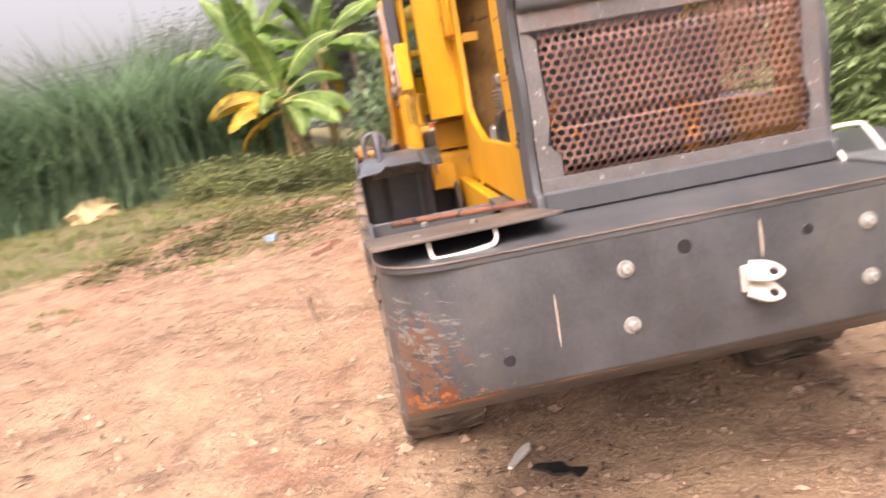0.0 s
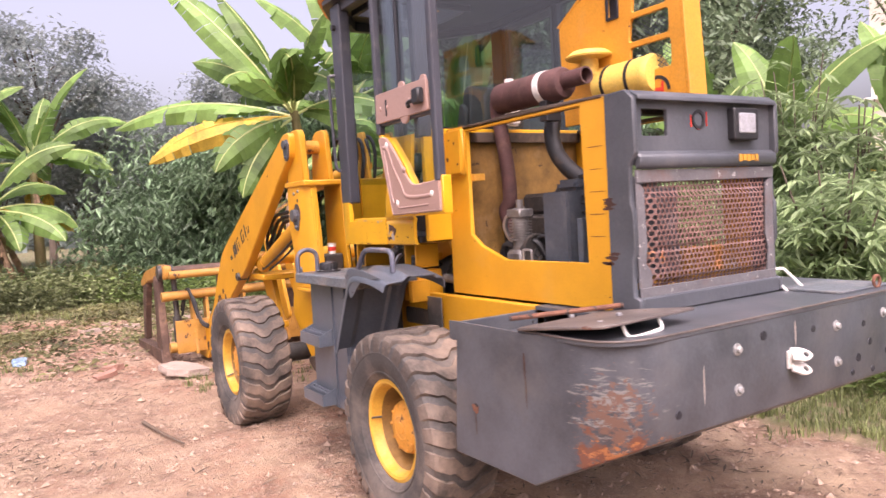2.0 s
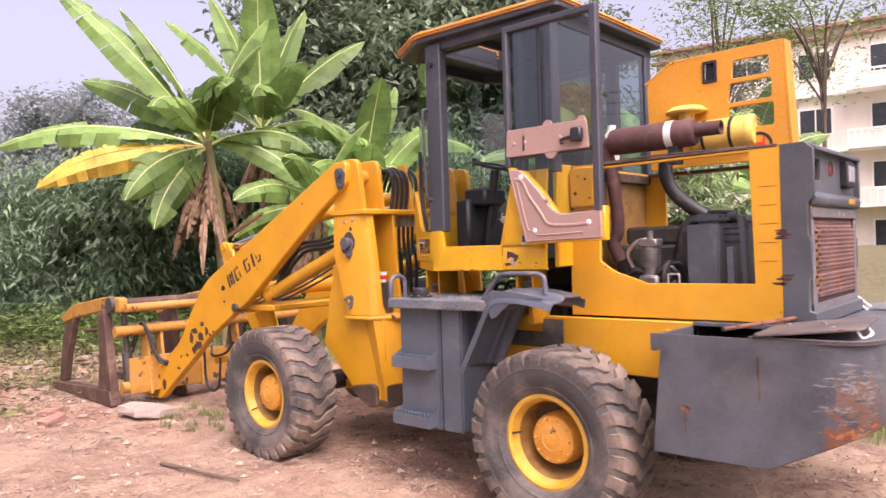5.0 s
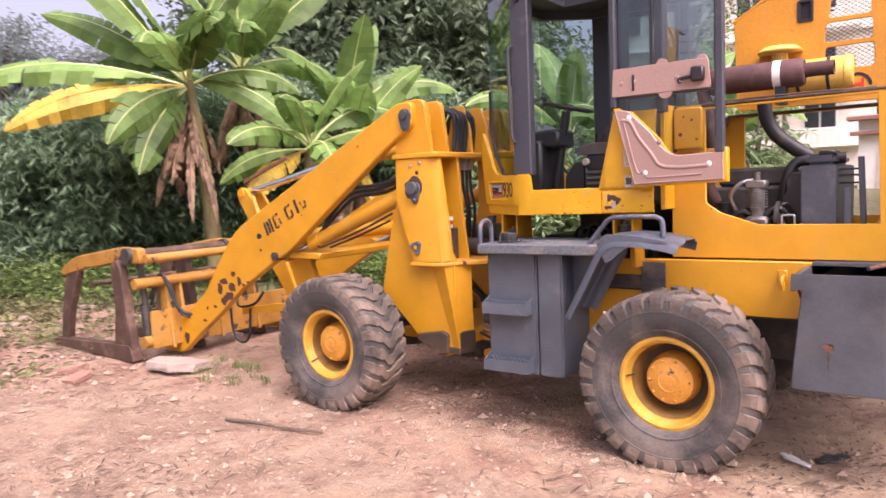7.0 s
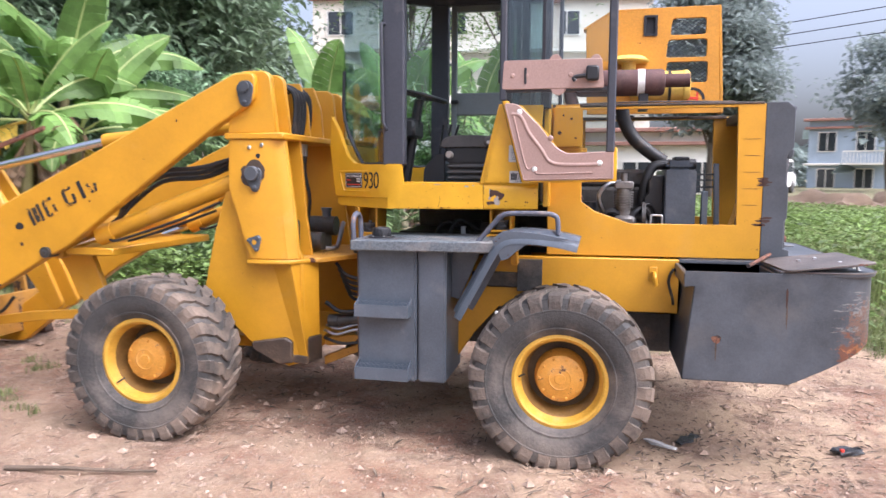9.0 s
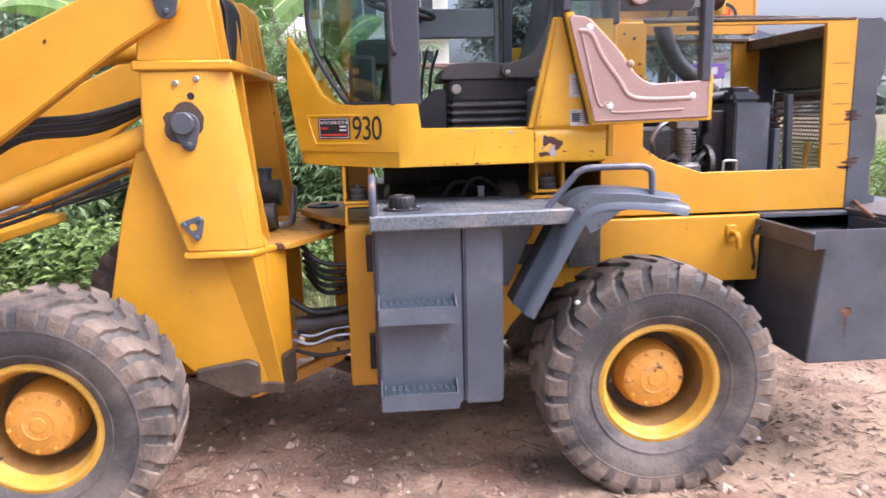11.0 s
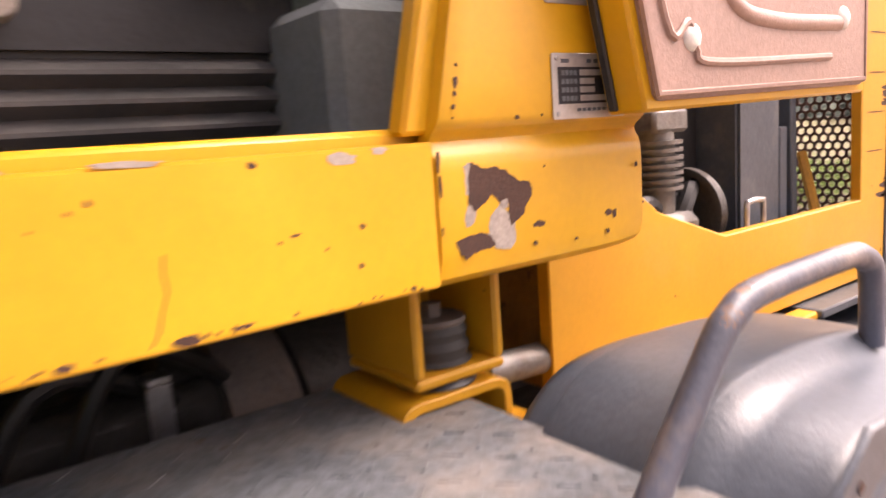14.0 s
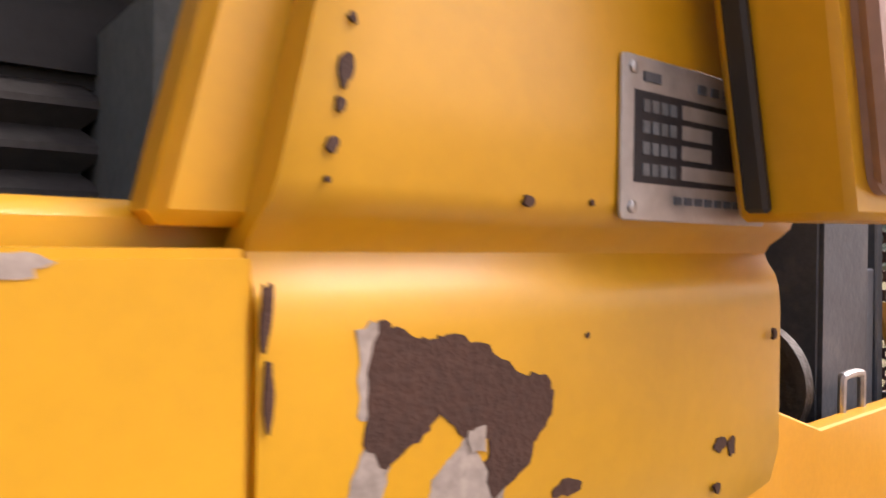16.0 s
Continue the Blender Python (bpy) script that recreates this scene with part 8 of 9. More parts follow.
def pts_where(n, x0, x1, y0, y1, seed, f):
    r = np.random.default_rng(seed)
    x, y = r.uniform(x0, x1, n), r.uniform(y0, y1, n)
    ok = r.uniform(0, 1, n) < f(x, y)
    return x[ok], y[ok]


x, y = pts_where(6500, -5, 16, -6, 12, 11, lambda x, y: np.clip(1 - bare(x, y), 0, 1) * 0.9 * (np.hypot(x, y) < 16))
blades("grass", x, y, np.full(len(x), 0.16), 0.006, 12, GRASS, "short rough grass along the edge of the yard", 0.6)
x, y = pts_where(900, 3.2, 9, -2, 6, 13, lambda x, y: 0.5 * (np.sin(1.9 * x) * np.sin(1.3 * y + 1) > 0.35))
blades("grass_tufts", np.append(x, [4.25, 4.3, 4.2, 4.35]), np.append(y, [0.68, 0.75, 0.62, 0.7]), np.full(len(x) + 4, 0.10), 0.0035, 14, GRASS, "thin grass tufts in the bare earth", 0.9, 26, 0.035)
x, y = pts_where(2600, -3.5, 4.5, -4.5, -1.5, 19, lambda x, y: np.clip(1 - bare(x, y), 0, 1))
blades("grass", x, y, np.full(len(x), 0.11), 0.005, 20, GRASS, "short rough grass behind the machine", 0.9, 14, 0.05)
x, y = pts_where(1500, -15, -2, -20, -5, 27, lambda x, y: np.full_like(x, 0.9))
blades("rough_grass", x, y, np.full(len(x), 0.85), 0.012, 28, GRASS, "rough knee-high grass beside the lane", 1.2, 12, 0.2)
# tall grass wall beyond the yard
x, y = pts_where(5200, 11, 24, 4.0, 20, 15, lambda x, y: 1.0 * (x + 0.55 * y > 16.8) * np.exp(-np.clip(x + 0.55 * y - 20, 0, 9) / 4))
blades("tall_grass", x, y, np.full(len(x), 3.5) * (0.45 + 0.35 * np.sin(x * 0.8) ** 2 + 0.3 * np.sin(y * 0.6 + 1) ** 2), 0.034, 16, TALL, "tall grey-green elephant grass hedge", 1.25, 13, 0.3)
x, y = pts_where(1700, 9.5, 16, 1.5, 13, 17, lambda x, y: 1.0 * (x + 0.55 * y > 16.0) * (x + 0.55 * y < 18))
blades("rough_grass", x, y, np.full(len(x), 0.9), 0.014, 18, TALL, "knee-high rough grass before the hedge", 1.2, 14, 0.25)


def weeds(name, n, x0, x1, y0, y1, seed, h, material, label, flowers=0, f=None):
    """Low broad-leaved undergrowth."""
    r = np.random.default_rng(seed)
    x, y = pts_where(n, x0, x1, y0, y1, seed, f or (lambda x, y: np.ones_like(x)))
    per = 16
    k = len(x) * per
    hx = np.repeat(h * r.uniform(0.4, 1.2, len(x)), per)
    t = r.uniform(0.1, 1, k)
    px, py = np.repeat(x, per) + r.normal(0, 0.16, k), np.repeat(y, per) + r.normal(0, 0.16, k)
    c = np.stack([px, py, ground_z(px, py) + hx * t], -1)
    a = r.uniform(0, 6.28, k)
    d = np.stack([np.cos(a), np.sin(a), r.uniform(-0.5, 0.6, k)], -1)
    nn = np.stack([r.normal(0, 0.4, k), r.normal(0, 0.4, k), np.ones(k)], -1)
    V = leaf_arrays(c, d, nn, r.uniform(0.05, 0.15, k), r.uniform(0.03, 0.07, k))
    ob = tagged(mesh_from(V, name, material), label, "undergrowth", kind="stuff")
    if flowers:
        j = r.choice(k, flowers)
        cf = c[j] + [0, 0, 0.05]
        a = r.uniform(0, 6.28, flowers)
        Vf = leaf_arrays(cf, np.stack([np.cos(a), np.sin(a), np.full(flowers, 0.3)], -1), np.tile([0, 0, 1.0], (flowers, 1)), np.full(flowers, 0.032), np.full(flowers, 0.034))
        tagged(mesh_from(Vf, "white_flowers", FLOWER), "small white flowers among the undergrowth", "flowers", kind="stuff")
    return ob


weeds("low_weeds", 2300, 5.6, 11.5, -1.6, 5.2, 29, 0.07, TRODDEN, "low trodden weeds in the earth beyond the grapple", 0, lambda x, y: smooth(5.6, 8.6, x + 0.25 * y) * 1.0 * (0.12 + 0.5 * smooth(-0.6, 1.6, np.sin(1.35 * x + 0.9 * y) + np.sin(2.1 * y - 0.7 * x + 1.0))))
weeds("undergrowth", 3200, 8.6, 17, -9, 2.5, 21, 0.6, WEED, "low green undergrowth beyond the yard", 500, lambda x, y: (x > 8.8 + 3.4 * smooth(-0.8, 1.6, y)) * 1.0)
weeds("undergrowth", 2400, -3, 9.5, -7.5, -2.7, 22, 0.8, WEED, "leafy weeds with small white flowers behind the machine", 1100)
weeds("undergrowth", 4200, -16, -1, -19, -4, 23, 1.05, WEED, "rough green weeds beside the lane", 60)


weeds("undergrowth", 1500, 11.5, 15.5, 0.2, 5.2, 24, 0.7, HERB, "rank green weeds round the banana plants beyond the yard", 0, lambda x, y: smooth(11.5, 13.0, x + 0.35 * y))
weeds("undergrowth", 2600, 10, 18, 4.5, 14, 25, 1.7, BAMBOO, "leafy growth along the foot of the hedge", 0, lambda x, y: 1.0 * (x + 0.55 * y > 16.3) * (x + 0.55 * y < 18.5) * (np.sin(1.3 * x) + np.sin(1.1 * y) > -0.6))


def palmate(centres, seed, size, n_leaflets=6, droop=0.4):
    """Hand-shaped leaves with narrow leaflets."""
    r = np.random.default_rng(seed)
    k = len(centres)
    tilt = r.normal(0, 0.45, (k, 2))
    base = r.uniform(0, 6.28, k)
    out = []
    for j in range(n_leaflets):
        a = base + (j - (n_leaflets - 1) / 2) * 0.85
        d = np.stack([np.cos(a), np.sin(a), -droop + tilt[:, 0] * np.cos(a) + tilt[:, 1] * np.sin(a)], -1)
        n = np.stack([tilt[:, 0] * 0.5, tilt[:, 1] * 0.5, np.ones(k)], -1)
        L = size * r.uniform(0.75, 1.2, k)
        out.append(leaf_arrays(centres, d, n, L, L * 0.24))
    return np.concatenate(out)


def shrub(name, at, height, width, n, seed, material, label, size=0.17, droop=0.4, group=""):
    """A leafy cassava-like shrub: several thin stems with hand-shaped leaves."""
    r = np.random.default_rng(seed)
    z0 = float(ground_z(np.array(at[0]), np.array(at[1])))
    e = root(name, (at[0], at[1], z0), label, "shrub", group)
    stems, cs = [], []
    for i in range(7):
        a, b = r.uniform(0, 6.28), r.uniform(0.15, 0.5) * width
        hh = height * r.uniform(0.75, 1.05)
        p = [(0.1 * math.cos(a), 0.1 * math.sin(a), 0), (b * 0.4 * math.cos(a), b * 0.4 * math.sin(a), hh * 0.5), (b * math.cos(a), b * math.sin(a), hh)]
        stems.append(tube(p, 0.022, 5, 3, 0.008))
        m = n // 7
        t = 1 - r.power(1.6, m) * 0.75
        q = np.array([list(w) for w in spline(p, 8)])
        c = q[(t * (len(q) - 1)).astype(int)] + np.clip(r.normal(0, 1, (m, 3)), -1.7, 1.7) * 0.21 * width * [1, 1, 0.5]
        cs.append(c)
    part("stalk", join(*stems), BARK, e)
    c = np.concatenate(cs)
    c = c[c[:, 2] > 0.1]
    mesh_from(palmate(c, seed + 1, size, 6, droop), "foliage", material, e)
    return e


r = random.Random(8)
for i in range(6):
    shrub("cassava_shrub", (0.5 + 1.1 * i + r.uniform(-0.3, 0.3), -4.4 + r.uniform(-0.5, 0.5)), r.uniform(1.7, 2.4), 1.0, 620, 100 + i, CASSAVA, "light green cassava shrub with hand-shaped leaves", 0.20, 0.35, "cassava shrubs")
for i in range(6):
    shrub("cassava_shrub", (1.2 + 1.25 * i + r.uniform(-0.3, 0.3), -6.2 + r.uniform(-0.5, 0.5)), r.uniform(2.4, 3.3), 1.2, 620, 130 + i, CASSAVA, "tall light green cassava shrub", 0.22, 0.35, "cassava shrubs")
for i in range(5):
    shrub("cassava_shrub", (5.2 + 1.0 * i + r.uniform(-0.3, 0.3), -6.6 - 0.3 * i + r.uniform(-0.3, 0.3)), r.uniform(3.0, 3.8), 1.3, 760, 160 + i, BAMBOO, "dark green leafy shrub behind the machine", 0.22, 0.5, "dark shrubs")


def tree(name, at, height, crown_r, crown_z, n, seed, material, label, leaf=0.16, clumps=26, trunk_r=0.14, flat=0.7, aspect=0.4, droop=0.2, group=""):
    """A tree: tapered trunk, limbs to each clump, crown of many leaves."""
    r = np.random.default_rng(seed)
    z0 = float(ground_z(np.array(at[0]), np.array(at[1])))
    e = root(name, (at[0], at[1], z0), label, "tree", group)
    limbs = [tube([(0, 0, -0.2), (r.normal(0, 0.1), r.normal(0, 0.1), height * 0.35), (r.normal(0, 0.3), r.normal(0, 0.3), height * 0.9)], trunk_r, 9, 5, trunk_r * 0.25)]
    cen = []
    for i in range(clumps):
        v = r.normal(0, 1, 3)
        v /= np.linalg.norm(v)
        v *= r.uniform(0.35, 1.0) ** 0.6
        c = np.array([v[0] * crown_r, v[1] * crown_r, crown_z + v[2] * crown_r * flat])
        cen.append(c)
        if i % 2 == 0:
            limbs.append(tube([(0, 0, max(0.5, c[2] - crown_r * 0.8)), (c[0] * 0.5, c[1] * 0.5, c[2] - 0.3), tuple(c)], trunk_r * 0.35, 5, 3, 0.012))
    part("trunk", join(*limbs), BARK, e, "", True)
    m = n // clumps
    cc = np.concatenate([c + np.clip(r.normal(0, 1, (m, 3)), -1.7, 1.7) * crown_r * np.array([0.26, 0.26, 0.17]) * r.uniform(0.6, 1.3) for c in cen])
    k = len(cc)
    a = r.uniform(0, 6.28, k)
    d = np.stack([np.cos(a), np.sin(a), r.normal(-droop, 0.5, k)], -1)
    nn = np.stack([r.normal(0, 0.5, k), r.normal(0, 0.5, k), np.ones(k)], -1)
    L = leaf * r.uniform(0.6, 1.4, k)
    mesh_from(leaf_arrays(cc, d, nn, L, L * aspect), "crown", material, e)
    return e


# thicket behind the banana clump, tall trees over it, haze-coloured trees beyond
for i in range(8):
    t = i / 7
    tree("thicket_bush", (13.5 - 4.0 * t + r.uniform(-0.4, 0.4), -1.0 - 6.5 * t + r.uniform(-0.4, 0.4)), 3.2, 1.7, 1.55 + 0.25 * (i % 3) + 0.9 * t, 13000, 200 + i, BAMBOO, "dark green thicket of drooping narrow leaves", 0.21, 34, 0.05, 1.0, 0.27, 0.7, "thicket")
for i, (x, y, h, cr) in enumerate(((14.5, -9.5, 10, 3.2), (12.5, -11.5, 12, 3.4), (11.0, -12.8, 11, 2.9), (12.9, -10.6, 9, 2.2), (15.9, -25.0, 12.5, 3.3), (19.0, -24.0, 11.5, 3.2))):
    tree("tall_tree", (x, y), h, cr, h * 0.62, 17000, 230 + i, DARKTREE, "tall dark green tree behind the yard", 0.30, 44, 0.16, 1.25, 0.42, 0.5, "tall trees")
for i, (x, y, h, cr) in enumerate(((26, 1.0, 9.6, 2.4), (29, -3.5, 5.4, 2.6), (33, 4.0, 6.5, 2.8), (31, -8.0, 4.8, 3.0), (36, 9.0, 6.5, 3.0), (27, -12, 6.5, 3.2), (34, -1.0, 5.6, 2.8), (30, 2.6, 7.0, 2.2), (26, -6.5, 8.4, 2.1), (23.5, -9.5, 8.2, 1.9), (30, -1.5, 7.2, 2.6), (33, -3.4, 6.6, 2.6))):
    tree("far_tree", (x, y), h, cr, h * 0.68, 9000, 260 + i, HAZYTREE, "tree far beyond the yard, haze mixed into its leaf colour", 0.22, 30, 0.15, 0.95, 0.45, 0.2, "far trees")
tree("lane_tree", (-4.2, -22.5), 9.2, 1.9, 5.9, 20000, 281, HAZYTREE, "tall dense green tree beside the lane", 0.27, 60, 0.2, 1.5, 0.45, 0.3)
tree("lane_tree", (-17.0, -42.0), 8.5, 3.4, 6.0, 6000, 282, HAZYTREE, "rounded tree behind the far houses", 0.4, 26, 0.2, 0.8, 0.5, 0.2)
tree("feathery_tree", (5.6, -17.0), 9.5, 2.6, 7.2, 3600, 283, WEED, "thin feathery tree before the building", 0.15, 30, 0.11, 0.8, 0.35, 0.1)
tree("feathery_tree", (2.4, -15.0), 8.0, 2.2, 6.4, 2600, 284, WEED, "thin feathery tree before the building", 0.15, 24, 0.09, 0.8, 0.35, 0.1)


def banana_leaf(L, W, rise, bend, seed, torn=0.5, curl=0.25, twist=0.0):
    """One leaf along +x: arching midrib, blade of strips torn apart here and there."""
    r = random.Random(seed)
    n = 16
    pts, a = [Vector((0, 0, 0))], rise
    for i in range(n):
        a -= bend / n * (0.4 + 1.2 * i / n)
        pts.append(pts[-1] + Vector((math.cos(a), 0, math.sin(a))) * L / n)
    bm = bmesh.new()
    petiole = 2

    def width(t):
        return W * (math.sin(math.pi * min(1, max(0, t)) ** 0.75) ** 0.6) if 0 < t < 1 else 0.0
    for s in (1, -1):
        drop = curl
        for i in range(petiole, n):
            t0, t1 = (i - petiole) / (n - petiole), (i + 1 - petiole) / (n - petiole)
            if r.random() < torn:
                drop = curl + r.uniform(-0.2, 0.7) * torn
            gap = 0.10 * torn * r.random()
            p0, p1 = pts[i], pts[i + 1]
            f = (p1 - p0).normalized()
            w0, w1 = max(0.015, width(t0)), max(0.01, width(t1))
            up = Vector((-f.z, 0, f.x))
            q = []
            for p, w, g in ((p0, w0, gap), (p1, w1, -gap)):
                base = p + Vector((0, 0.006 * s, 0))
                tw = twist * min(1.0, 2.5 * t0)
                across, lift = Vector((0, math.cos(tw), 0)) + up * math.sin(tw), up * math.cos(tw) - Vector((0, math.sin(tw), 0))
                tip = p + across * (s * w * math.cos(drop)) + lift * (0.12 * w - w * math.sin(drop)) + f * (w * 0.25 + g * L / n)
                mid = p + across * (s * w * 0.5 * math.cos(drop * 0.5)) + lift * (0.10 * w - w * 0.5 * math.sin(drop * 0.5)) + f * (w * 0.12 + g * 0.5 * L / n)
                q.append((bm.verts.new(base), bm.verts.new(mid), bm.verts.new(tip)))
            (a0, b0, c0), (a1, b1, c1) = q
            bm.faces.new((a0, a1, b1, b0))
            bm.faces.new((b0, b1, c1, c0))
    rib = tube([tuple(p + Vector((0, 0, 0.004))) for p in pts], 0.024, 6, 1, 0.006)
    return bm, rib


def hang_leaf(e, name, m, material, label="", *shape):
    """One leaf of a plant, with its midrib."""
    blade, rib = banana_leaf(*shape)
    leaf = part(name, blade, material, e, label, at=m)
    part("midrib", rib, MIDRIB if material is BANANA else material, leaf, "", True)
    return leaf


def banana(name, at, height, leaves, seed, label, size=1.0, lean=(0, 0), old=2, dry=8, more=0, group="banana plants"):
    """A banana plant; leaves: how many in a spiral, or a list of (turn, rise, bend, length, age) for each."""
    r = random.Random(seed)
    z0 = float(ground_z(np.array(at[0]), np.array(at[1])))
    e = root(name, (at[0], at[1], z0), label, "banana plant", group)
    top = Vector((lean[0], lean[1], height))
    part("stem", tube([(0, 0, -0.1), (lean[0] * 0.3, lean[1] * 0.3, height * 0.5), tuple(top)], 0.13 * size, 12, 6, 0.065 * size), STEM, e, "sheathed pseudostem", True)
    extra = [(r.uniform(0, 360), r.uniform(12, 80), r.uniform(30, 85), size * r.uniform(1.5, 2.3), 0) for i in range(more)]
    if isinstance(leaves, int):
        n = leaves
        leaves = []
        for i in range(n):
            t = i / max(1, n - 1)
            leaves.append((360 * i / n * 2.4 + r.uniform(-18, 18), 86 - 66 * t + r.uniform(-8, 8), 45 + 70 * t, size * r.uniform(1.9, 2.6) * (0.8 if t < 0.15 else 1), 0))
    for i, (az, rise, bend, L, age) in enumerate(leaves + extra):
        t = min(1, max(0, (86 - rise) / 66))
        hang_leaf(e, "yellow_leaf" if age else "leaf", Matrix.Translation(top - Vector((0, 0, 0.10 * t))) @ pose(0, 0, 0, r.uniform(-14, 14), 0, az), BANANA_OLD if age else BANANA, "yellowing leaf" if age else "", L, 0.335 * size, radians(rise), radians(bend), seed * 50 + i, 0.30 + 0.40 * t, 0.32 + 0.22 * t, radians(48 * math.sin(radians(az - 144)) + r.uniform(-15, 15)))
    for i in range(old):
        hang_leaf(e, "yellow_leaf", Matrix.Translation(top - Vector((0, 0, 0.3))) @ pose(0, 0, 0, 0, 0, r.uniform(0, 360)), BANANA_OLD, "yellowing drooping leaf", size * 1.5, 0.2 * size, radians(-5), radians(70), seed * 70 + i, 0.8, 0.6)
    for i in range(dry):
        hang_leaf(e, "dry_leaf", Matrix.Translation(top - Vector((0, 0, 0.25 + 0.5 * r.random()))) @ pose(0, 0, 0, 0, 0, r.uniform(0, 360)), DRYLEAF, "dead brown hanging leaf", size * r.uniform(0.9, 1.5), 0.13 * size, radians(-50), radians(38), seed * 90 + i, 1.0, 1.0)
    return e


# the big clump beyond the grapple
CLUMP = "banana plant in a clump, torn green leaves and brown dead ones"
banana("banana_plant", (8.3, -2.0), 3.35, [(54, 20, 50, 3.3, 0), (62, 4, 46, 2.7, 1), (44, 58, 22, 3.3, 0), (30, 44, 40, 2.8, 0), (70, 72, 25, 2.6, 0), (130, 40, 80, 2.2, 0), (100, -8, 62, 1.8, 0), (40, -22, 50, 1.5, 0), (112, -30, 55, 1.8, 0), (150, 52, 70, 2.0, 0), (205, 74, 38, 2.3, 0), (10, 40, 60, 2.2, 0), (330, 35, 70, 2.2, 0), (240, 30, 80, 1.9, 0)], 11, CLUMP, 1.15, (0.1, 0.25), 0, 13, 2)
banana("banana_plant", (8.8, -3.2), 3.75, [(60, 80, 22, 2.6, 0), (150, 82, 26, 2.7, 0), (230, 80, 22, 2.5, 0), (226, 56, 34, 2.6, 0), (140, 46, 95, 2.2, 0), (255, 30, 80, 2.1, 0), (20, 42, 60, 2.2, 0), (90, 66, 50, 2.5, 0), (310, 45, 60, 2.2, 0)], 12, CLUMP, 1.2, (0.0, 0.1), 0, 13, 2)
banana("banana_plant", (8.4, -4.9), 2.9, [(226, 48, 82, 2.5, 0), (238, 78, 20, 2.0, 0), (150, 72, 24, 2.1, 0), (232, 16, 34, 2.3, 0), (60, 36, 60, 2.0, 0), (130, 50, 84, 2.1, 0), (100, 40, 100, 1.9, 0), (290, 40, 70, 2.0, 0), (245, 55, 60, 2.0, 0)], 13, CLUMP, 1.1, (-0.1, -0.2), 0, 12, 2)
banana("banana_plant", (7.3, -3.0), 2.35, [(222, 28, 72, 2.0, 0), (120, 55, 78, 1.7, 0), (50, 5, 60, 1.6, 0), (190, 60, 40, 1.8, 0), (250, 50, 75, 1.9, 0), (150, 20, 90, 1.6, 0), (80, -10, 60, 1.5, 1)], 14, CLUMP, 0.95, (-0.1, -0.1), 0, 13, 2)
banana("banana_plant", (7.5, -4.0), 2.25, [(225, 66, 40, 2.0, 0), (140, 62, 60, 1.8, 0), (200, 35, 80, 1.9, 0), (70, 45, 70, 1.7, 0), (260, 20, 60, 1.9, 0), (110, 10, 80, 1.6, 0)], 15, CLUMP, 0.95, (-0.1, -0.3), 1, 12, 2)
banana("banana_plant", (13.4, 2.8), 2.0, [(95, 32, 95, 1.9, 1), (120, 15, 85, 1.6, 1), (265, 20, 90, 1.8, 0), (300, 45, 85, 1.9, 0), (240, 0, 60, 1.7, 0), (170, 30, 95, 1.8, 0), (200, -10, 60, 1.5, 0), (60, 55, 80, 1.9, 0), (20, 70, 60, 2.0, 0), (255, 64, 70, 2.2, 0), (280, 12, 75, 1.7, 1), (150, 74, 40, 1.8, 0)], 31, "banana plant with yellowing lower leaves beyond the yard", 1.05, (0, 0), 1, 3)
banana("banana_plant", (15.6, 1.9), 3.1, 12, 32, "banana plant beyond the yard", 1.1, (0, 0), 2, 3)
banana("banana_plant", (15.6, 3.6), 2.9, 11, 33, "banana plant beyond the yard", 1.0, (0, 0), 2, 3)
banana("banana_plant", (5.0, -8.0), 2.5, 8, 34, "banana plant behind the shrubs", 1.1, (0, 0), 1, 4)
banana("banana_plant", (3.6, -8.2), 2.2, 8, 35, "banana plant behind the shrubs", 1.1, (0, 0), 1, 4)
banana("banana_plant", (2.2, -9.0), 2.3, 7, 36, "banana plant behind the shrubs", 1.0, (0, 0), 2, 4)

# ---- buildings beyond ----
PLASTER = mat("cream_plaster", (0.72, 0.66, 0.56), 0.85, var=0.06, vscale=0.6, dust=((0.5, 0.45, 0.38), 0.2, 0.8), bump=0.05)
CORNICE = mat("red_brown_cornice", (0.33, 0.17, 0.13), 0.8, var=0.12, vscale=2)
DARKWIN = mat("dark_window", (0.03, 0.035, 0.04), 0.15, var=0.2, bump=0)
WHITEWALL = mat("white_wall", (0.80, 0.77, 0.70), 0.85, var=0.06, vscale=0.5, dust=((0.55, 0.48, 0.40), 0.25, 0.7), bump=0.05)
BLUEWALL = mat("blue_grey_wall", (0.35, 0.42, 0.50), 0.8, var=0.08, vscale=1)
TILEROOF = mat("grey_roof", (0.22, 0.24, 0.28), 0.7, var=0.12, vscale=2)


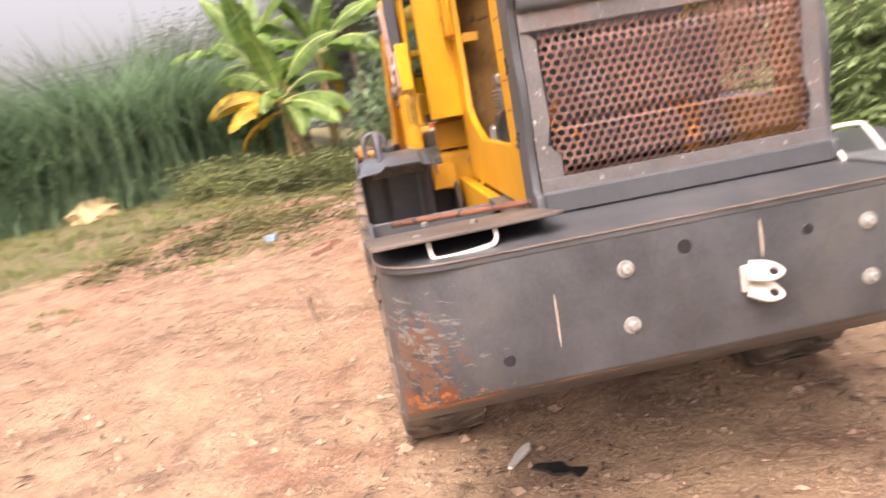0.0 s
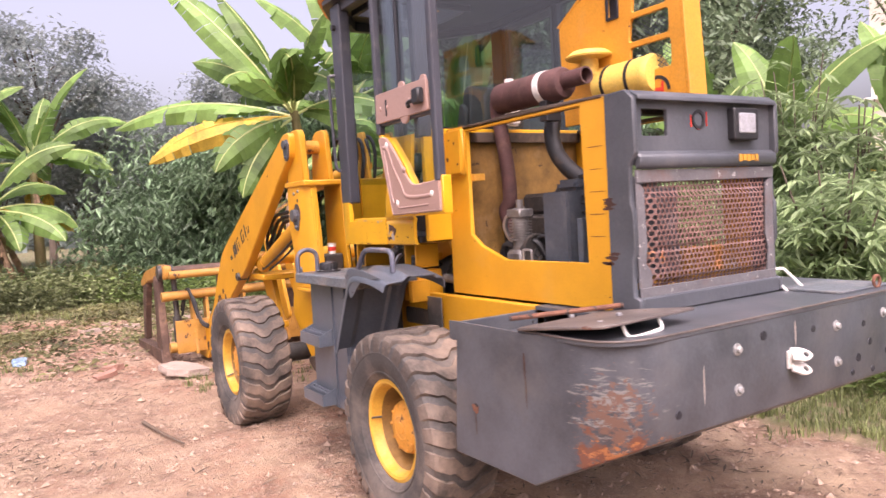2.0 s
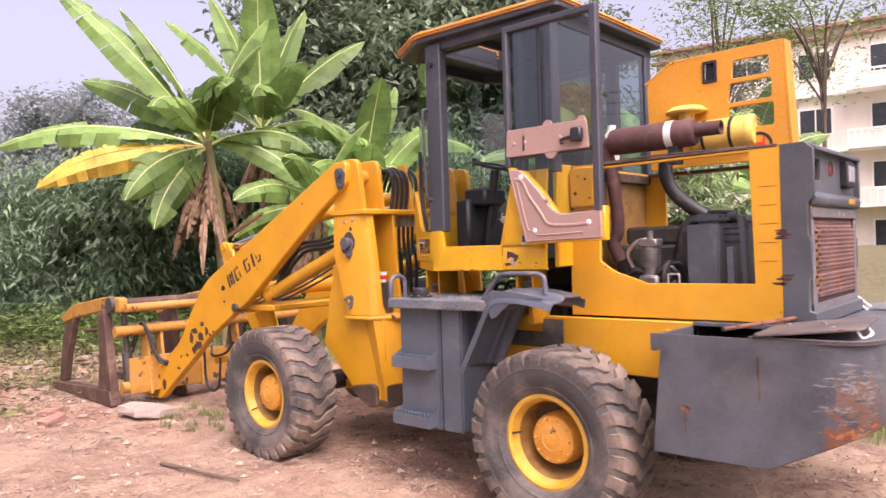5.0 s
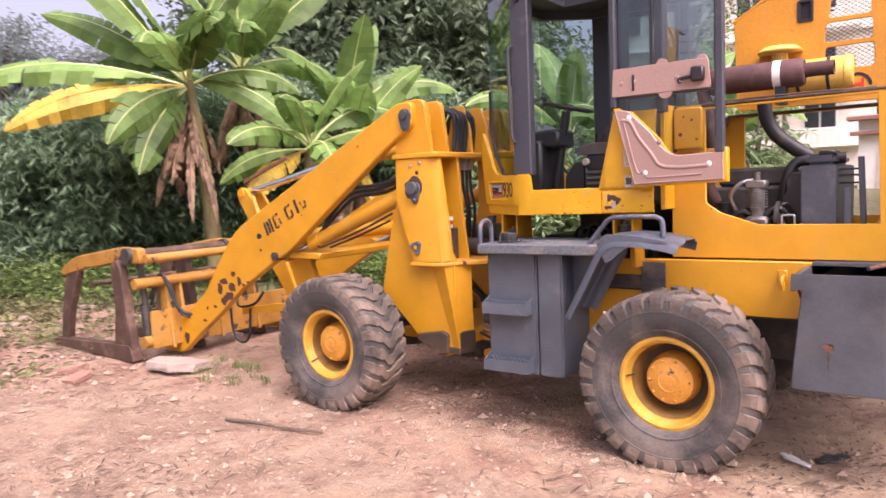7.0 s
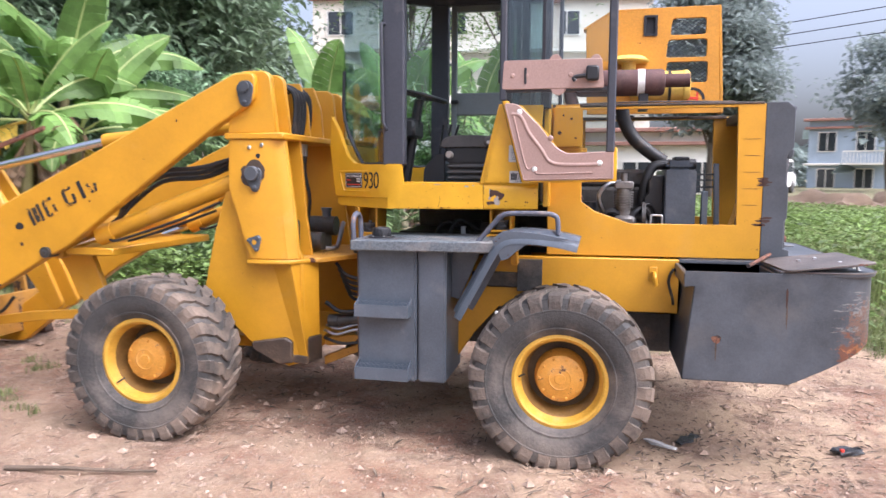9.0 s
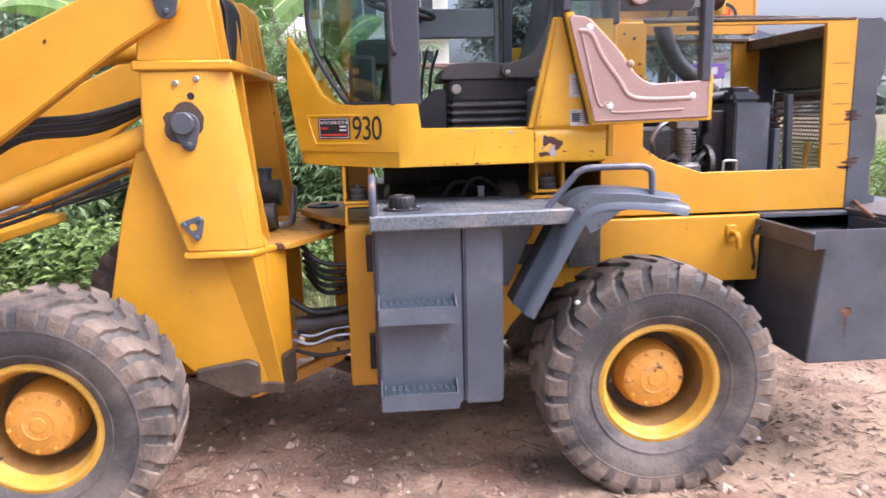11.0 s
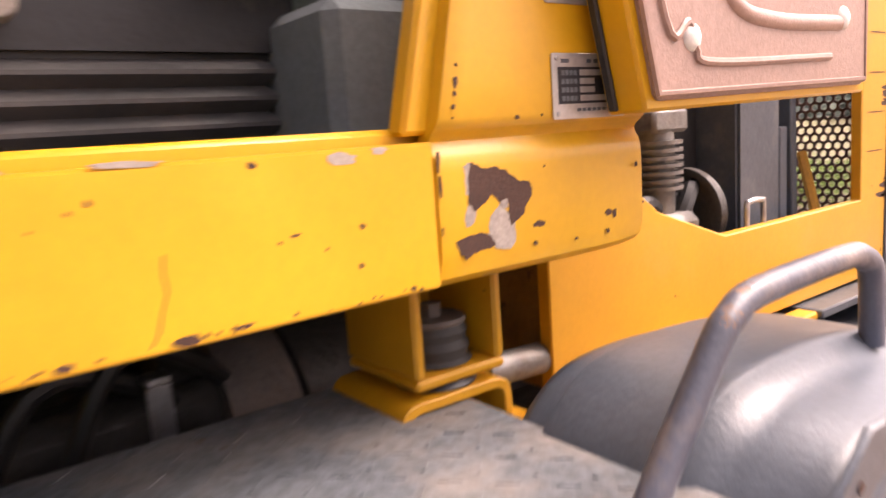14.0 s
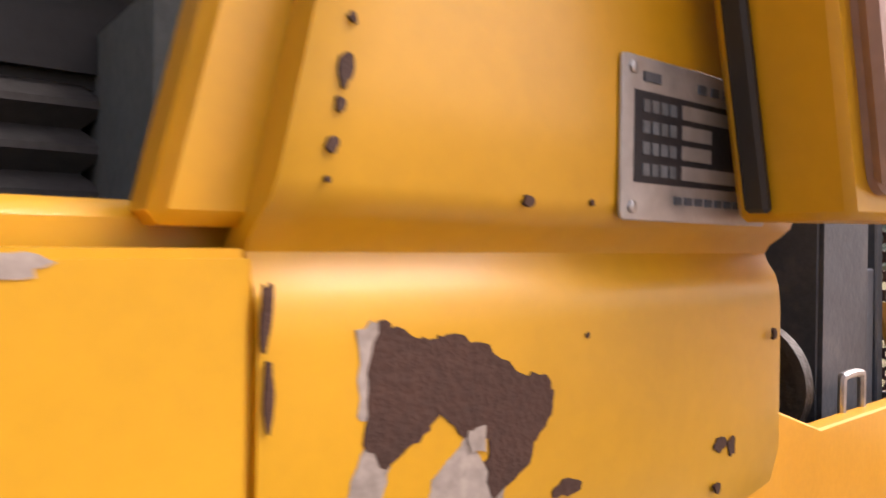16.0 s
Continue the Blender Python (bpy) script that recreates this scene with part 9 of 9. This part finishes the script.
def house_block(name, centre, yaw, w, d, floors, fh, label, bays, material=PLASTER, balcony=True):
    """A block with storeys, framed windows, cornices and balconies on its front (local -y faces the viewer)."""
    e = root(name, centre, label, "building")
    e.rotation_euler = (0, 0, radians(yaw))
    part("wall", box(-w / 2, w / 2, 0, d, 0, floors * fh + 0.6, 0.0), material, e)
    for f in range(1, floors + 1):
        part("cornice", box(-w / 2 - 0.3, w / 2 + 0.3, -0.35, 0.05, f * fh - 0.18, f * fh, 0.03), CORNICE if f == floors else WHITEWALL, e)
    part("parapet", box(-w / 2 - 0.4, w / 2 + 0.4, -0.5, 0.1, floors * fh + 0.45, floors * fh + 0.65, 0.03), CORNICE, e)
    bw = w / bays
    for f in range(floors):
        for b in range(bays):
            x = -w / 2 + bw * (b + 0.5)
            z = f * fh + 0.9
            win = part("window", box(x - bw * 0.25, x + bw * 0.25, -0.06, 0.06, z, z + 1.6, 0.0), WHITEWALL, e)
            part("pane", box(x - bw * 0.22, x - 0.04, -0.085, -0.055, z + 0.08, z + 1.52, 0.0), DARKWIN, win)
            part("pane", box(x + 0.04, x + bw * 0.22, -0.085, -0.055, z + 0.08, z + 1.52, 0.0), DARKWIN, win)
            if balcony and b % 2 == 1 and f > 0:
                bal = part("balcony", box(x - bw * 0.55, x + bw * 0.55, -1.4, 0.0, f * fh - 0.15, f * fh, 0.0), WHITEWALL, e)
                part("rail", join(box(x - bw * 0.55, x + bw * 0.55, -1.4, -1.32, f * fh + 0.85, f * fh + 0.95, 0.0), *[box(x - bw * 0.55 + q * bw * 1.1 / 12, x - bw * 0.55 + q * bw * 1.1 / 12 + 0.06, -1.39, -1.33, f * fh, f * fh + 0.85, 0.0) for q in range(13)]), WHITEWALL, bal)
    return e


house_block("apartment_building", (7.5, -42.0, 0), 190, 22, 10, 4, 3.3, "cream four-storey building with red-brown cornices and balconies", 6)
house_block("low_building", (-2.0, -31.0, 0), 180, 9, 6, 1, 3.4, "white single-storey building behind the yard", 3, WHITEWALL, False)
house_block("town_house", (-20.5, -57.0, 0), 160, 8, 8, 2, 2.9, "blue-grey town house by the lane", 3, BLUEWALL)
house_block("town_house", (-32.0, -60.0, 0), 155, 9, 8, 2, 3.1, "pale town house with a pitched roof by the lane", 3, WHITEWALL)
bm = extr([(-5.2, 6.7), (0, 8.6), (5.2, 6.7)], "y", -0.5, 8.5, 0.0)
gable = tagged(part("roof", bm, TILEROOF, None), "grey pitched roof of the town house", "roof")
gable.parent = bpy.data.objects["town_house.001"]
for key in ("label", "category"):
    del gable[key]
CLAY = mat("clay_heap", (0.15, 0.10, 0.065), 0.9, var=0.25, vscale=1.5, bump=0.6, bscale=8)


def heap(name, at, rx, ry, h, seed, material, label):
    bm = bmesh.new()
    bmesh.ops.create_icosphere(bm, subdivisions=4, radius=1)
    for w in bm.verts:
        q = noise.fractal(w.co * 2.2 + Vector((seed, 0, 0)), 1.0, 2.0, 4)
        w.co = Vector((w.co.x * rx, w.co.y * ry, max(-0.1, w.co.z) * h)) * (1 + 0.28 * q)
    ob = part(name, bm, material, None, "", True)
    ob.location = at
    return tagged(ob, label, "heap")


heap("clay_mound", (-7.6, -21.0, 0), 2.6, 1.5, 1.15, 3, CLAY, "mound of red-brown clay by the lane")
heap("clay_mound", (-11.8, -23.0, 0), 3.0, 1.6, 1.3, 9, CLAY, "mound of red-brown clay by the lane")
SIGN = mat("violet_sign", (0.25, 0.13, 0.45), 0.5, var=0.06)
sign = root("shop_sign", (-17.2, -37.0, 0.9), "violet and white shop sign board on posts", "sign")
sign.rotation_euler = (0, 0, radians(-25))
part("board", box(-1.3, 1.3, -0.05, 0.05, 2.5, 3.3, 0.01), SIGN, sign)
part("board", box(-1.3, 1.3, -0.04, 0.04, 1.6, 2.45, 0.01), WHITE, sign)
for x in (-1.2, 1.2):
    part("post", cyl((x, 0, 0), (x, 0, 3.3), 0.05, 8), GREY, sign)
for i in range(3):
    part("print_bar", box(-0.9 + 0.6 * i, -0.45 + 0.6 * i, 0.055, 0.065, 2.7, 3.1, 0), WHITE, sign)


def wire(name, pts, label):
    tagged(part(name, tube(pts, 0.018, 5, 10), INK, None, "", True), label, "power line")


for i, dz in enumerate((0, -0.45, -0.9)):
    wire("power_line", [(60, 30, 9.0 + dz), (48, 4, 8.4 + dz), (42, -16, 9.0 + dz)], "thin power line crossing the sky beyond the yard")
    wire("power_line", [(-40, -30, 12.0 + dz), (-20, -21, 8.6 + dz), (-6, -26, 7.6 + dz)], "thin power line over the lane")
for x, y, h in ((42, -16, 9.5), (60, 30, 9.5)):
    tagged(part("power_pole", cyl((x, y, -0.3), (x, y, h), 0.14, 10, 0, 0.09), STONE, None, "", True), "grey concrete power pole", "pole")

SAND = mat("pale_sand", (0.55, 0.42, 0.24), 0.9, var=0.15, vscale=3, bump=0.4, bscale=12)
heap("sand_mound", (12.3, 7.0, float(ground_z(np.array(12.3), np.array(7.0))) - 0.02), 0.8, 0.55, 0.35, 5, SAND, "small mound of pale sand in the grass")


def van(name, at, yaw, label):
    """A small parked car: lower body, glazed upper body, wheels."""
    e = root(name, at, label, "car")
    e.rotation_euler = (0, 0, radians(yaw))
    part("body", soften(extr(rounded([(-1.9, 0.35), (-1.95, 0.85), (-1.75, 1.05), (1.5, 1.0), (1.9, 0.8), (1.95, 0.35)], 0.12, 4), "y", -0.8, 0.8, 0.0), 0.05, 2), WHITE, e, "", True)
    part("cabin", soften(extr(rounded([(-1.7, 1.02), (-1.45, 1.75), (0.55, 1.75), (1.25, 1.02)], 0.12, 4), "y", -0.72, 0.72, 0.0), 0.05, 2), WHITE, e, "", True)
    part("windscreen", extr([(0.68, 1.68), (0.72, 1.68), (1.24, 1.08), (1.20, 1.08)], "y", -0.62, 0.62, 0.0), DARKWIN, e)
    for s in (-1, 1):
        part("side_window", extr([(-1.45, 1.1), (-1.3, 1.62), (0.5, 1.62), (1.0, 1.1)], "y", 0.715 * s, 0.735 * s, 0.0), DARKWIN, e)
        for x in (-1.2, 1.2):
            part("wheel", lathe([(0.0, 0.1), (0.18, 0.1), (0.20, 0.12), (0.32, 0.12), (0.34, 0.08), (0.34, -0.08), (0.0, -0.08)], 20, "y", (x, 0.72 * s, 0.34)), RUBBER, e, "", True)
    return e


van("parked_car", (-8.7, -34.0, float(ground_z(np.array(-8.7), np.array(-34.0))) - 0.02), 65, "white parked car beyond the clay mounds by the lane")


def far_woods(n_clumps, seed):
    """Added belt of trees that closes the horizon all round, haze in leaf colour."""
    r = np.random.default_rng(seed)
    a = r.uniform(0, 2 * np.pi, n_clumps)
    R = r.uniform(62, 95, n_clumps)
    h = 5.5 + 2.5 * np.sin(a * 7) * np.sin(a * 17 + 1) + r.normal(0, 0.8, n_clumps)
    cc, sz = [], []
    for i in range(n_clumps):
        m = 26
        c = np.array([R[i] * np.cos(a[i]), R[i] * np.sin(a[i]), 0.0])
        t = r.uniform(0, 1, m)
        spread = 2.2 * np.sqrt(np.clip(1.05 - t, 0, 1))
        cc.append(c + np.stack([r.normal(0, 1, m) * spread, r.normal(0, 1, m) * spread, 0.3 + t * h[i]], -1))
    c = np.concatenate(cc)
    k = len(c)
    b = r.uniform(0, 6.28, k)
    d = np.stack([np.cos(b), np.sin(b), r.normal(-0.1, 0.6, k)], -1)
    nn = np.stack([r.normal(0, 0.7, k), r.normal(0, 0.7, k), np.ones(k)], -1)
    L = r.uniform(0.8, 1.9, k)
    return tagged(mesh_from(leaf_arrays(c, d, nn, L, L * 0.75), "far_woods", FARWOOD), "grey-green belt of distant woods, haze put into its leaf colour", "woods", kind="stuff")


# Distance haze is put into the foliage colour of this belt.
FARWOOD = leaf_mat("hazed_foliage", (0.26, 0.31, 0.28), 0.8, 0.15)
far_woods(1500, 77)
